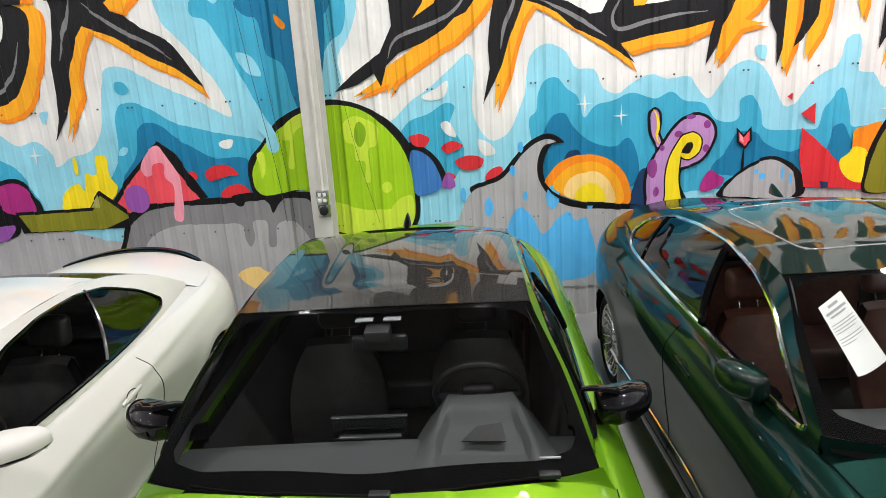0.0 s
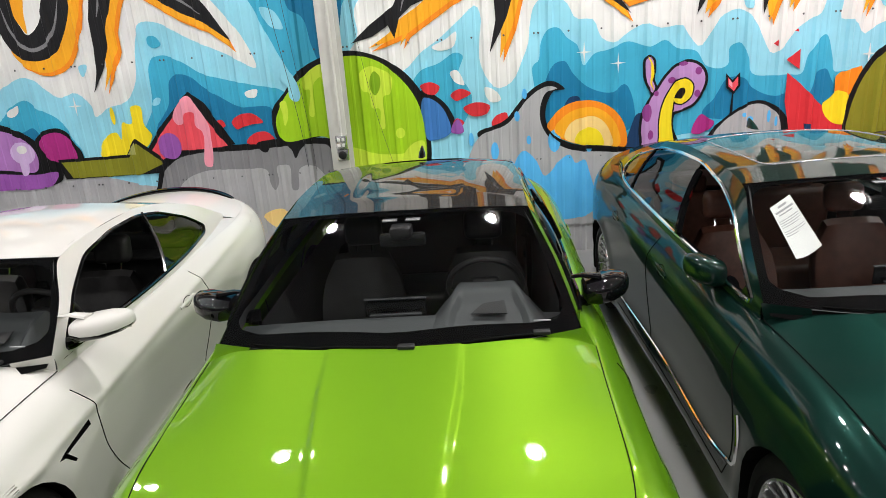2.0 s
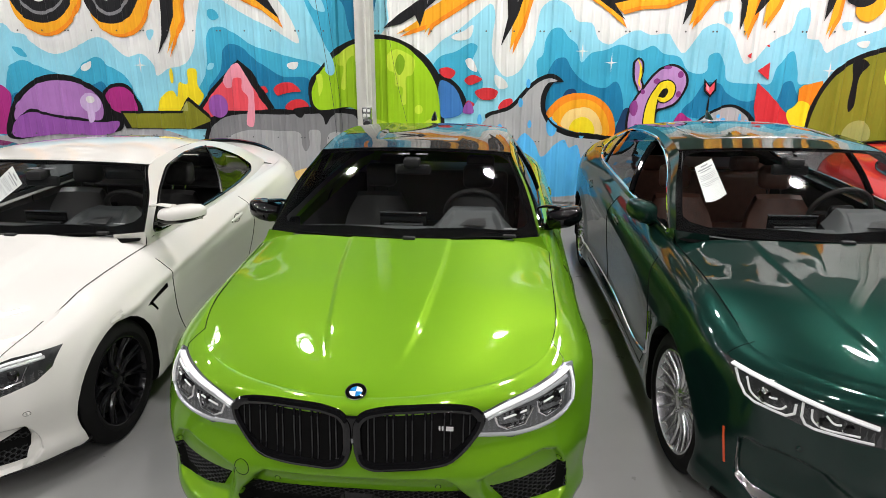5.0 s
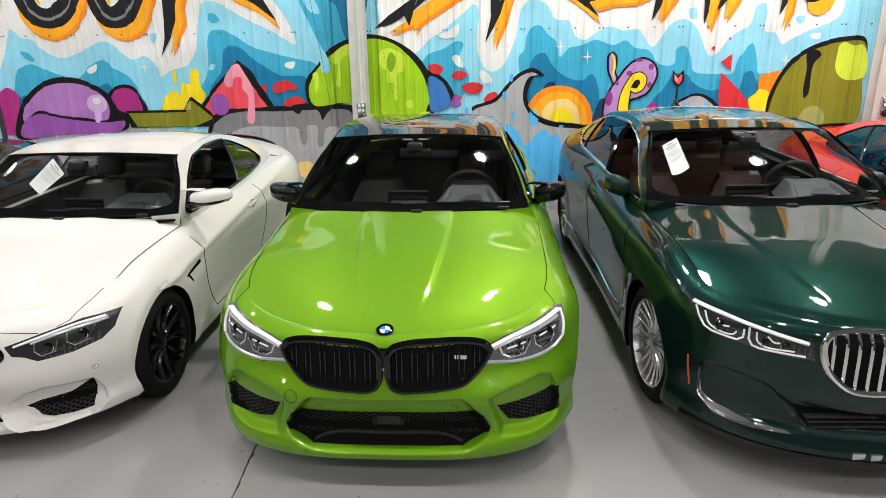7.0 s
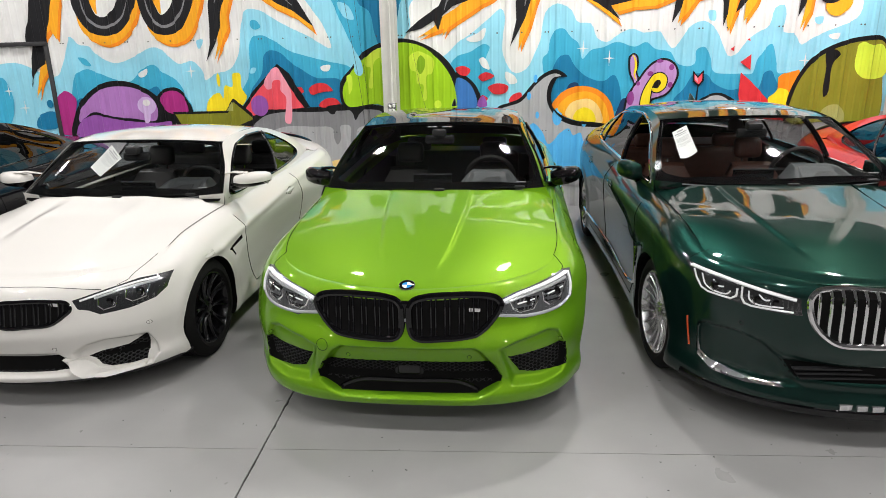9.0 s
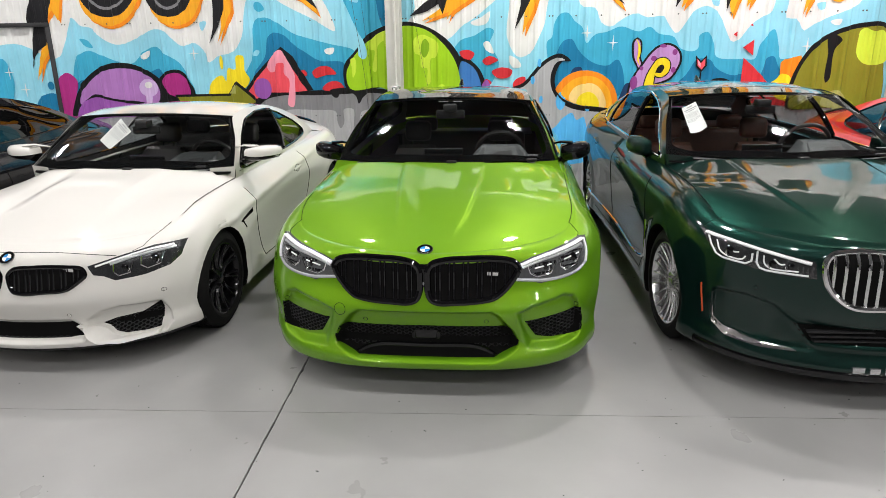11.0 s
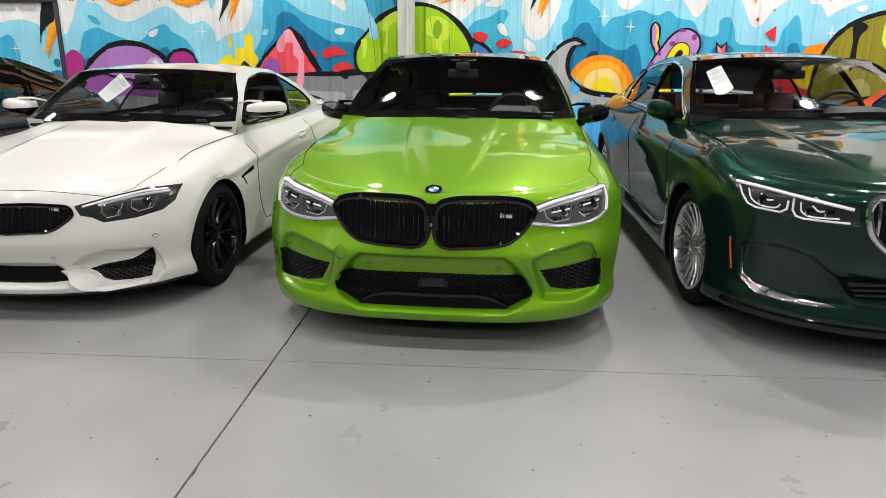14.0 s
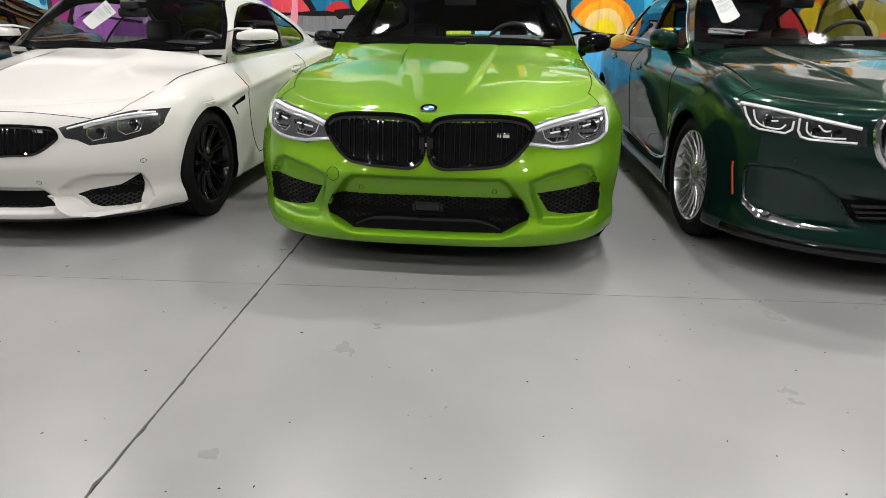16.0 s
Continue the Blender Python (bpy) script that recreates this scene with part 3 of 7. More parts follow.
shape("mural_cloud", "deep", 3, 1, [(-5.50, 1.21), (-5.41, 1.43), (-5.27, 1.49), (-5.11, 1.57), (-4.68, 1.61), (-4.35, 1.57), (-4.22, 1.61), (-4.15, 1.51), (-3.95, 1.49), (-4.00, 1.06)])
shape("mural_cloud", "teal", 2, 1, [(-3.15, 1.30), (-2.91, 1.76), (-2.84, 2.20), (-2.75, 2.25), (-2.81, 2.22), (-2.71, 2.23), (-2.53, 2.15), (-2.37, 2.04), (-2.13, 1.96), (-1.86, 1.89), (-1.55, 1.80), (-1.47, 1.61), (-1.60, 1.18), (-2.34, 1.11), (-3.07, 1.22)])
shape("mural_cloud", "deep", 3, 1, [(-2.90, 1.54), (-2.75, 1.75), (-2.69, 1.99), (-2.62, 2.04), (-2.48, 2.01), (-2.36, 1.90), (-2.20, 1.79), (-2.03, 1.69), (-1.71, 1.66), (-1.59, 1.51), (-1.66, 1.26), (-2.33, 1.22), (-2.92, 1.25)])
shape("mural_cloud", "teal", 2, 1, [(-2.04, 3.04), (-2.04, 2.94), (-1.91, 2.89), (-1.82, 2.74), (-1.75, 2.61), (-1.62, 2.30), (-1.51, 2.06), (-1.43, 1.94), (-1.14, 1.97), (-1.00, 2.20), (-1.00, 3.50), (-1.90, 3.50), (-1.94, 3.13)])
shape("mural_cloud", "deep", 3, 1, [(-1.64, 3.01), (-1.55, 2.90), (-1.47, 2.88), (-1.43, 2.71), (-1.41, 2.58), (-1.28, 2.48), (-1.22, 2.21), (-1.16, 2.07), (-1.00, 2.20), (-1.00, 3.50), (-1.60, 3.50), (-1.54, 3.10)])
shape("mural_cloud", "teal", 2, 1, [(-0.95, 2.46), (-0.82, 2.65), (-0.73, 2.70), (-0.67, 3.01), (-0.95, 3.50), (-1.00, 2.40)])
shape("mural_cloud", "deep", 3, 1, [(-0.93, 2.81), (-0.86, 2.87), (-0.80, 2.96), (-0.77, 3.08), (-1.00, 3.40)])
shape("mural_cloud", "orange", 4, 1, [(-1.30, 2.90), (-1.25, 2.86), (-1.21, 2.80), (-1.23, 2.77), (-1.29, 2.82)])
shape("mural_cloud", "teal", 2, 1, [(-0.30, 1.75), (-0.19, 1.91), (-0.01, 1.97), (0.17, 2.06), (0.23, 2.03), (0.18, 1.86), (0.27, 1.72), (0.30, 1.63), (0.14, 1.32), (-0.15, 1.32), (-0.32, 1.39)])
shape("mural_cloud", "teal", 2, 1, [(0.89, 1.32), (0.91, 1.65), (0.90, 1.89), (0.95, 1.93), (0.98, 2.10), (1.05, 2.21), (1.14, 2.22), (1.23, 2.12), (1.32, 2.05), (1.38, 1.86), (1.48, 1.96), (1.62, 1.99), (1.79, 2.05), (2.01, 1.99), (2.14, 2.04), (2.25, 1.96), (2.43, 1.92), (2.53, 1.78), (2.68, 1.75), (2.73, 1.78), (2.74, 1.94), (2.83, 1.97), (2.90, 1.85), (2.96, 1.68), (3.14, 1.65), (3.28, 1.65), (3.41, 1.65), (3.46, 1.82), (3.60, 1.99), (3.68, 1.78), (3.71, 1.65), (3.85, 1.65), (3.85, 1.33), (3.46, 1.23), (2.42, 1.15), (0.98, 1.14)])
shape("mural_cloud", "deep", 3, 1, [(0.97, 1.32), (1.02, 1.75), (1.10, 1.89), (1.20, 1.91), (1.28, 1.79), (1.43, 1.65), (1.65, 1.59), (1.77, 1.66), (1.87, 1.40), (1.85, 1.25), (1.34, 1.21)])
shape("mural_cloud", "deep", 3, 1, [(2.51, 1.33), (2.64, 1.51), (2.73, 1.65), (2.87, 1.65), (2.98, 1.54), (3.16, 1.46), (3.33, 1.47), (3.41, 1.33), (2.76, 1.26)])
shape("mural_cloud", "deep", 3, 1, [(3.45, 1.33), (3.51, 1.51), (3.56, 1.66), (3.63, 1.68), (3.69, 1.58), (3.78, 1.40), (3.79, 1.30)])
shape("mural_cloud", "navy", 4, 1, [(1.07, 1.29), (1.17, 1.45), (1.25, 1.57), (1.33, 1.57), (1.35, 1.47), (1.25, 1.29)])
shape("mural_base", "stone", 4, 1, [(-9.00, 0.02), (-9.00, 0.95), (-5.50, 0.95), (-3.99, 1.16), (-3.02, 0.92), (-1.05, 0.85), (0.40, 1.00), (1.60, 1.05), (3.20, 1.10), (5.40, 1.00), (5.40, 0.02)])
shape("mural_fleck", "white", 5, 1, [(-0.06, 2.12), (0.08, 2.19), (0.18, 2.25), (0.15, 2.12), (-0.01, 2.09)])
shape("mural_fleck", "white", 5, 1, [(0.10, 1.88), (0.16, 1.90), (0.23, 1.75), (0.14, 1.79)])
shape("mural_fleck", "sky", 5, 1, [(-1.67, 2.60), (-1.55, 2.56), (-1.48, 2.39), (-1.60, 2.42)])
shape("mural_fleck", "white", 5, 1, [(-1.95, 1.82), (-1.82, 1.84), (-1.85, 1.77), (-1.94, 1.78)])
shape("mural_fleck", "sky", 5, 1, [(-1.88, 3.08), (-1.81, 3.09), (-1.76, 3.07), (-1.82, 3.02)])
shape("mural_fleck", "white", 4, 1, [(4.23, 2.07), (4.36, 2.09), (4.34, 2.03), (4.28, 2.03)])
shape("mural_fleck", "teal", 4, 1, [(-2.83, 2.41), (-2.76, 2.41), (-2.71, 2.33), (-2.79, 2.30), (-2.84, 2.34)])
shape("mural_fleck", "sky", 4, 1, [(-3.59, 2.18), (-3.49, 2.19), (-3.52, 2.11), (-3.57, 2.08)])
shape("mural_fleck", "teal", 4, 1, [(-5.28, 2.00), (-5.17, 1.98), (-5.11, 1.89), (-5.20, 1.90)])
shape("mural_fleck", "sky", 4, 1, [(2.84, 2.38), (2.91, 2.38), (2.92, 2.27), (2.87, 2.27)])
shape("mural_fleck", "sky", 4, 1, [(4.05, 2.27), (4.14, 2.28), (4.13, 2.21), (4.09, 2.20)])
shape("mural_fleck", "white", 4, 1, [(0.43, 1.72), (0.55, 1.66), (0.58, 1.59), (0.49, 1.57), (0.43, 1.65)])
shape("mural_fleck", "white", 5, 1, [(-4.45, 1.76), (-4.32, 1.84), (-4.33, 1.78), (-4.41, 1.73)])
shape("mural_fleck", "sky", 5, 1, [(-2.90, 1.76), (-2.86, 1.83), (-2.82, 1.82), (-2.85, 1.76)])
shape("mural_letter_shadow", "amber", 5, 0, [(-5.44, 3.09), (-5.25, 3.08), (-5.29, 2.87), (-5.39, 2.62), (-5.50, 2.20), (-5.57, 2.33), (-5.68, 2.16), (-5.76, 2.18), (-5.67, 2.48), (-5.56, 2.62)])
shape("mural_letter", "letter", 6, 0, [(-5.74, 3.09), (-5.42, 3.09), (-5.47, 2.87), (-5.56, 2.62), (-5.68, 2.19), (-5.99, 2.19), (-5.89, 2.52)])
shape("mural_letter", "letter", 6, 0, [(-5.90, 2.18), (-5.68, 2.18), (-5.76, 1.93), (-5.89, 1.86), (-6.02, 1.62), (-5.95, 1.88)])
shape("mural_letter_shadow", "amber", 5, 0, [(-5.71, 2.05), (-5.71, 1.80), (-5.81, 1.68), (-5.92, 1.44), (-5.86, 1.72), (-5.78, 1.91)])
shape("mural_letter_shadow", "amber", 5, 1, [(-5.17, 2.65), (-5.13, 2.32), (-4.93, 2.15), (-4.76, 2.12), (-4.55, 2.21), (-4.36, 2.42), (-4.28, 2.64), (-4.23, 3.06), (-5.11, 3.08)])
shape("mural_letter", "letter", 6, 1, [(-5.20, 3.08), (-5.23, 2.87), (-5.24, 2.67), (-5.18, 2.49), (-5.05, 2.33), (-4.87, 2.27), (-4.66, 2.30), (-4.48, 2.45), (-4.37, 2.64), (-4.32, 2.86), (-4.29, 3.07)])
shape("mural_letter_hole", "white", 7, 1, [(-4.95, 3.08), (-4.99, 2.87), (-4.98, 2.67), (-4.92, 2.53), (-4.83, 2.50), (-4.68, 2.59), (-4.58, 2.77), (-4.52, 3.07)])
shape("mural_letter_hole", "amber", 8, 1, [(-4.95, 3.08), (-4.98, 2.87), (-4.98, 2.67), (-4.91, 2.54), (-4.90, 2.65), (-4.86, 2.86), (-4.82, 3.08)])
stroke("mural_letter_line", "line", 7, 0.018, [(-5.12, 2.80), (-5.08, 2.56), (-4.94, 2.40), (-4.78, 2.38), (-4.57, 2.50), (-4.46, 2.72)])
shape("mural_letter_shadow", "amber", 5, 1, [(-4.22, 2.57), (-4.18, 2.28), (-4.03, 2.14), (-3.85, 2.11), (-3.66, 2.19), (-3.51, 2.42), (-3.42, 2.67), (-3.37, 3.05), (-4.16, 3.06)])
shape("mural_letter", "letter", 6, 1, [(-4.29, 3.07), (-4.32, 2.86), (-4.32, 2.66), (-4.27, 2.45), (-4.17, 2.31), (-4.02, 2.26), (-3.80, 2.31), (-3.66, 2.49), (-3.57, 2.67), (-3.50, 3.05)])
shape("mural_letter_hole", "white", 7, 1, [(-4.08, 3.06), (-4.10, 2.85), (-4.09, 2.64), (-4.03, 2.51), (-3.92, 2.57), (-3.82, 2.74), (-3.75, 3.06)])
shape("mural_letter_hole", "amber", 8, 1, [(-4.08, 3.06), (-4.10, 2.85), (-4.09, 2.64), (-4.03, 2.52), (-4.01, 2.71), (-3.97, 3.06)])
stroke("mural_letter_line", "line", 7, 0.018, [(-4.23, 2.78), (-4.18, 2.53), (-4.04, 2.37), (-3.88, 2.40), (-3.74, 2.56), (-3.64, 2.81)])
shape("mural_letter_shadow", "amber", 5, 0, [(-3.04, 2.90), (-3.12, 2.75), (-3.19, 2.53), (-3.26, 2.26), (-3.27, 2.09), (-3.34, 1.89), (-3.20, 2.12), (-3.11, 2.29), (-3.11, 2.46), (-3.03, 2.68), (-2.94, 2.83), (-2.77, 2.73), (-2.46, 2.52), (-2.20, 2.40), (-1.96, 2.21), (-2.00, 2.31), (-2.27, 2.54), (-2.44, 2.62), (-2.75, 2.81)])
shape("mural_letter_shadow", "amber", 5, 0, [(-2.79, 3.06), (-2.65, 3.16), (-2.55, 3.26), (-2.33, 3.25), (-2.43, 3.12), (-2.54, 3.04), (-2.60, 2.96), (-2.72, 3.00)])
shape("mural_letter", "letter", 6, 0, [(-3.33, 3.37), (-3.30, 3.18), (-3.28, 3.06), (-3.31, 2.87), (-3.38, 2.61), (-3.39, 2.34), (-3.41, 2.13), (-3.48, 1.92), (-3.34, 2.13), (-3.25, 2.33), (-3.21, 2.53), (-3.10, 2.82), (-3.03, 2.91), (-2.76, 2.80), (-2.45, 2.60), (-2.27, 2.52), (-2.00, 2.31), (-2.19, 2.63), (-2.28, 2.75), (-2.50, 2.86), (-2.62, 2.97), (-2.75, 3.02), (-2.79, 3.09), (-2.68, 3.17), (-2.62, 3.33)])
stroke("mural_letter_line", "line", 7, 0.018, [(-3.29, 2.63), (-3.23, 2.79), (-3.15, 2.98), (-3.09, 3.17)])
stroke("mural_letter_line", "line", 7, 0.018, [(-2.99, 3.10), (-2.86, 2.98), (-2.68, 2.85), (-2.43, 2.71), (-2.26, 2.58)])
shape("mural_letter_shadow", "amber", 5, 0, [(-0.64, 2.12), (-0.42, 2.25), (-0.31, 2.37), (-0.13, 2.47), (0.17, 2.71), (0.37, 2.82), (0.51, 2.94), (0.58, 3.08), (0.84, 3.07), (0.67, 2.93), (0.50, 2.72), (0.29, 2.54), (0.16, 2.48), (-0.07, 2.34), (-0.25, 2.23), (-0.33, 2.12), (-0.30, 2.22), (-0.48, 2.16)])
shape("mural_letter", "letter", 6, 0, [(-0.83, 2.21), (-0.65, 2.36), (-0.40, 2.52), (-0.28, 2.74), (-0.29, 2.99), (-0.23, 3.17), (0.50, 3.12), (0.48, 2.94), (0.37, 2.81), (0.27, 2.77), (0.17, 2.68), (-0.02, 2.58), (-0.23, 2.51), (-0.35, 2.41), (-0.41, 2.23), (-0.46, 2.35), (-0.62, 2.26)])
stroke("mural_letter_line", "line", 7, 0.018, [(-0.33, 2.47), (-0.29, 2.58), (-0.23, 2.64), (-0.15, 2.67), (0.24, 2.81), (0.35, 2.92), (0.39, 3.04)])
shape("mural_letter_hole", "amber", 7, 0, [(-0.09, 2.79), (0.00, 2.91), (0.05, 3.09), (0.21, 3.08), (0.10, 2.90)])
shape("mural_letter_shadow", "amber", 5, 0, [(0.86, 2.87), (0.80, 2.70), (0.71, 2.55), (0.65, 2.30), (0.62, 1.94), (0.75, 2.23), (0.82, 2.48), (0.90, 2.69), (0.98, 2.80), (1.15, 2.70), (1.35, 2.57), (1.57, 2.43), (1.84, 2.22), (1.79, 2.32), (1.54, 2.52), (1.30, 2.64), (1.15, 2.77)])
shape("mural_letter", "letter", 6, 0, [(0.65, 3.11), (0.62, 2.93), (0.58, 2.75), (0.55, 2.53), (0.56, 2.33), (0.49, 2.03), (0.60, 2.22), (0.67, 2.36), (0.74, 2.58), (0.81, 2.73), (0.87, 2.88), (0.99, 2.84), (1.15, 2.76), (1.30, 2.62), (1.54, 2.50), (1.82, 2.30), (1.73, 2.42), (1.69, 2.47), (1.93, 2.52), (2.25, 2.56), (2.48, 2.61), (2.45, 2.50), (2.42, 2.25), (2.51, 2.40), (2.58, 2.56), (2.62, 2.67), (2.82, 2.67), (2.69, 2.72), (2.70, 2.97)])
shape("mural_letter_hole", "white", 7, 0, [(1.04, 3.08), (1.05, 2.90), (1.25, 2.84), (1.43, 2.73), (1.53, 2.74), (1.60, 2.87), (1.62, 3.04)])
shape("mural_letter_hole", "white", 7, 0, [(1.79, 3.03), (1.80, 2.78), (1.99, 2.78), (2.30, 2.82), (2.33, 3.00)])
shape("mural_letter_hole", "amber", 8, 0, [(1.79, 3.03), (1.80, 2.77), (1.89, 2.77), (1.94, 2.84), (1.94, 3.02)])
stroke("mural_letter_line", "line", 7, 0.018, [(1.73, 2.92), (1.62, 2.68), (1.65, 2.60), (1.93, 2.64), (2.18, 2.68), (2.42, 2.69)])
stroke("mural_letter_line", "line", 7, 0.018, [(0.66, 2.49), (0.70, 2.68), (0.77, 2.83), (0.82, 2.98)])
stroke("mural_letter_line", "line", 7, 0.018, [(1.01, 2.87), (1.25, 2.75), (1.48, 2.60), (1.57, 2.54)])
shape("mural_letter_shadow", "amber", 5, 0, [(1.69, 2.46), (1.99, 2.52), (2.48, 2.61), (2.45, 2.50), (2.25, 2.42), (2.00, 2.41), (1.80, 2.36)])
shape("mural_letter_shadow", "amber", 5, 0, [(2.58, 2.53), (2.52, 2.21), (2.61, 2.32), (2.73, 2.49), (2.92, 2.53), (2.76, 2.57), (2.85, 2.65), (2.94, 2.78), (2.93, 2.96), (2.69, 2.97), (2.71, 2.79), (2.64, 2.65)])
shape("mural_letter", "letter", 6, 0, [(2.92, 2.96), (2.94, 2.60), (3.00, 2.47), (3.02, 2.20), (3.06, 2.34), (3.07, 2.62), (3.08, 2.95)])
shape("mural_letter_shadow", "amber", 5, 0, [(3.08, 2.95), (3.09, 2.59), (3.06, 2.37), (3.11, 2.10), (3.18, 2.33), (3.20, 2.58), (3.21, 2.94)])
shape("mural_letter", "letter", 6, 0, [(3.20, 2.94), (3.20, 2.58), (3.15, 2.35), (3.27, 2.48), (3.34, 2.60), (3.36, 2.93)])
shape("mural_letter_shadow", "amber", 5, 0, [(3.36, 2.87), (3.34, 2.57), (3.29, 2.42), (3.28, 2.21), (3.40, 2.41), (3.45, 2.56), (3.48, 2.92)])
shape("mural_letter_shadow", "amber", 5, 0, [(3.63, 2.91), (3.70, 2.61), (3.73, 2.51), (3.76, 2.64), (3.75, 2.90)])
shape("mural_letter", "letter", 6, 0, [(3.87, 2.92), (3.88, 2.73), (3.87, 2.51), (3.86, 2.29), (3.93, 2.43), (3.97, 2.57), (3.99, 2.92)])
shape("mural_letter_shadow", "amber", 5, 0, [(3.99, 2.80), (3.98, 2.51), (3.93, 2.11), (4.02, 2.31), (4.04, 2.54), (4.14, 2.70), (4.10, 2.92)])
shape("mural_dot_shadow", "amber", 5, 1, [(4.15, 2.42), (4.21, 2.31), (4.32, 2.29), (4.43, 2.41), (4.42, 2.53), (4.32, 2.60)])
oval("mural_dot", "letter", 6, 4.20, 2.58, 0.173, 0.152)
shape("mural_cloud", "teal", 3, 1, [(-6.85, 1.08), (-6.64, 1.64), (-6.44, 1.76), (-6.33, 1.45), (-6.49, 1.09)])
shape("mural_cloud", "deep", 4, 1, [(-6.03, 1.19), (-5.93, 1.27), (-5.79, 1.30), (-5.69, 1.25), (-5.72, 1.09), (-6.05, 1.09)])
oval("mural_spot", "deep", 4, -5.80, 1.40, 0.046, 0.055)
shape("mural_spike", "magenta", 5, 1, [(-5.69, 1.43), (-5.55, 1.57), (-5.41, 1.47), (-5.47, 1.21), (-5.54, 0.97), (-5.69, 1.01)])
shape("mural_dome_edge", "black", 6, 1, [(-5.55, 0.95), (-5.48, 1.21), (-5.33, 1.44), (-5.14, 1.59), (-4.92, 1.68), (-4.63, 1.68), (-4.35, 1.57), (-4.16, 1.40), (-4.01, 1.16), (-4.04, 1.06), (-4.76, 1.02)])
shape("mural_dome", "lilac", 7, 1, [(-5.41, 1.21), (-5.26, 1.42), (-5.02, 1.58), (-4.76, 1.62), (-4.48, 1.57), (-4.29, 1.43), (-4.25, 1.30), (-4.29, 1.17), (-4.61, 1.19), (-4.91, 1.22), (-5.19, 1.28), (-5.41, 1.15)])
shape("mural_dome", "purple", 7, 1, [(-5.48, 0.97), (-5.42, 1.12), (-5.20, 1.24), (-4.91, 1.19), (-4.62, 1.15), (-4.28, 1.13), (-4.07, 1.14), (-4.11, 1.04), (-4.86, 0.98)])
oval("mural_bubble", "pale", 8, -4.40, 1.36, 0.131, 0.116)
shape("mural_bubble", "pale", 8, 1, [(-4.43, 1.28), (-4.37, 1.28), (-4.40, 1.13), (-4.43, 1.13)])
oval("mural_bubble", "white", 9, -4.39, 1.40, 0.045, 0.042)
shape("mural_dome_edge", "black", 5, 1, [(-4.25, 1.45), (-4.10, 1.58), (-3.92, 1.58), (-3.81, 1.45), (-3.76, 1.25), (-4.10, 1.23)])
shape("mural_dome", "magenta", 6, 1, [(-4.20, 1.45), (-4.09, 1.54), (-3.94, 1.54), (-3.84, 1.44), (-3.81, 1.27), (-4.08, 1.26)])
shape("mural_drip", "yellow", 5, 1, [(-3.56, 1.27), (-3.44, 1.49), (-3.35, 1.51), (-3.31, 1.44), (-3.26, 1.61), (-3.17, 1.59), (-3.14, 1.76), (-3.05, 1.76), (-3.04, 1.57), (-2.98, 1.46), (-3.07, 1.34), (-3.19, 1.33), (-3.32, 1.26)])
oval("mural_drip", "yellow", 5, -3.35, 1.68, 0.023, 0.087)
shape("mural_arrow_edge", "black", 6, 0, [(-4.04, 1.27), (-3.29, 1.28), (-3.17, 1.44), (-2.85, 1.17), (-2.93, 1.07), (-4.00, 1.06)])
shape("mural_arrow", "olive", 7, 0, [(-4.01, 1.24), (-3.27, 1.25), (-3.17, 1.39), (-2.91, 1.17), (-3.17, 1.07), (-3.92, 1.07)])
shape("mural_arrow_tip", "olivelight", 8, 0, [(-3.28, 1.28), (-3.18, 1.40), (-3.18, 1.28)])
shape("mural_peak_edge", "black", 5, 0, [(-3.07, 1.31), (-2.85, 1.57), (-2.53, 1.87), (-2.38, 1.75), (-2.13, 1.32), (-2.39, 1.27), (-2.89, 1.19)])
shape("mural_peak", "coral", 6, 0, [(-3.01, 1.31), (-2.83, 1.53), (-2.54, 1.81), (-2.44, 1.66), (-2.21, 1.31), (-2.42, 1.29), (-2.76, 1.29), (-2.90, 1.21)])
shape("mural_peak_cap", "pink", 7, 1, [(-2.54, 1.83), (-2.73, 1.62), (-2.69, 1.55), (-2.63, 1.56), (-2.59, 1.66), (-2.51, 1.66), (-2.51, 1.53), (-2.45, 1.46), (-2.47, 1.11), (-2.42, 1.10), (-2.37, 1.42), (-2.37, 1.52), (-2.46, 1.71)])
oval("mural_spot", "purple", 7, -2.81, 1.34, 0.116, 0.135)
shape("mural_hill_edge", "black", 5, 1, [(-3.30, 0.50), (-3.04, 0.92), (-2.97, 1.10), (-2.80, 1.25), (-2.57, 1.30), (-2.24, 1.31), (-1.79, 1.32), (-1.25, 1.33), (-1.14, 1.31), (-1.08, 1.16), (-1.00, 0.90), (-1.00, 0.50)])
shape("mural_hill", "grey", 6, 1, [(-3.20, 0.40), (-2.99, 0.92), (-2.92, 1.08), (-2.77, 1.20), (-2.54, 1.25), (-2.10, 1.25), (-1.80, 1.26), (-1.26, 1.27), (-1.18, 1.25), (-1.13, 1.16), (-1.08, 0.90), (-1.08, 0.40)])
shape("mural_hill", "stone", 7, 1, [(-3.00, 0.30), (-2.79, 0.91), (-2.70, 0.99), (-2.50, 1.06), (-2.13, 1.06), (-1.84, 1.03), (-1.83, 0.90), (-1.79, 0.82), (-1.74, 0.89), (-1.73, 1.07), (-1.61, 1.07), (-1.60, 0.81), (-1.55, 0.81), (-1.50, 1.03), (-1.36, 1.06), (-1.20, 0.85), (-1.20, 0.30)])
shape("mural_drip", "black", 7, 1, [(-1.91, 1.31), (-1.85, 1.22), (-1.81, 1.22), (-1.77, 1.27), (-1.62, 1.28), (-1.56, 1.23), (-1.53, 1.14), (-1.47, 1.22), (-1.40, 1.29), (-1.57, 1.34), (-1.79, 1.34)])
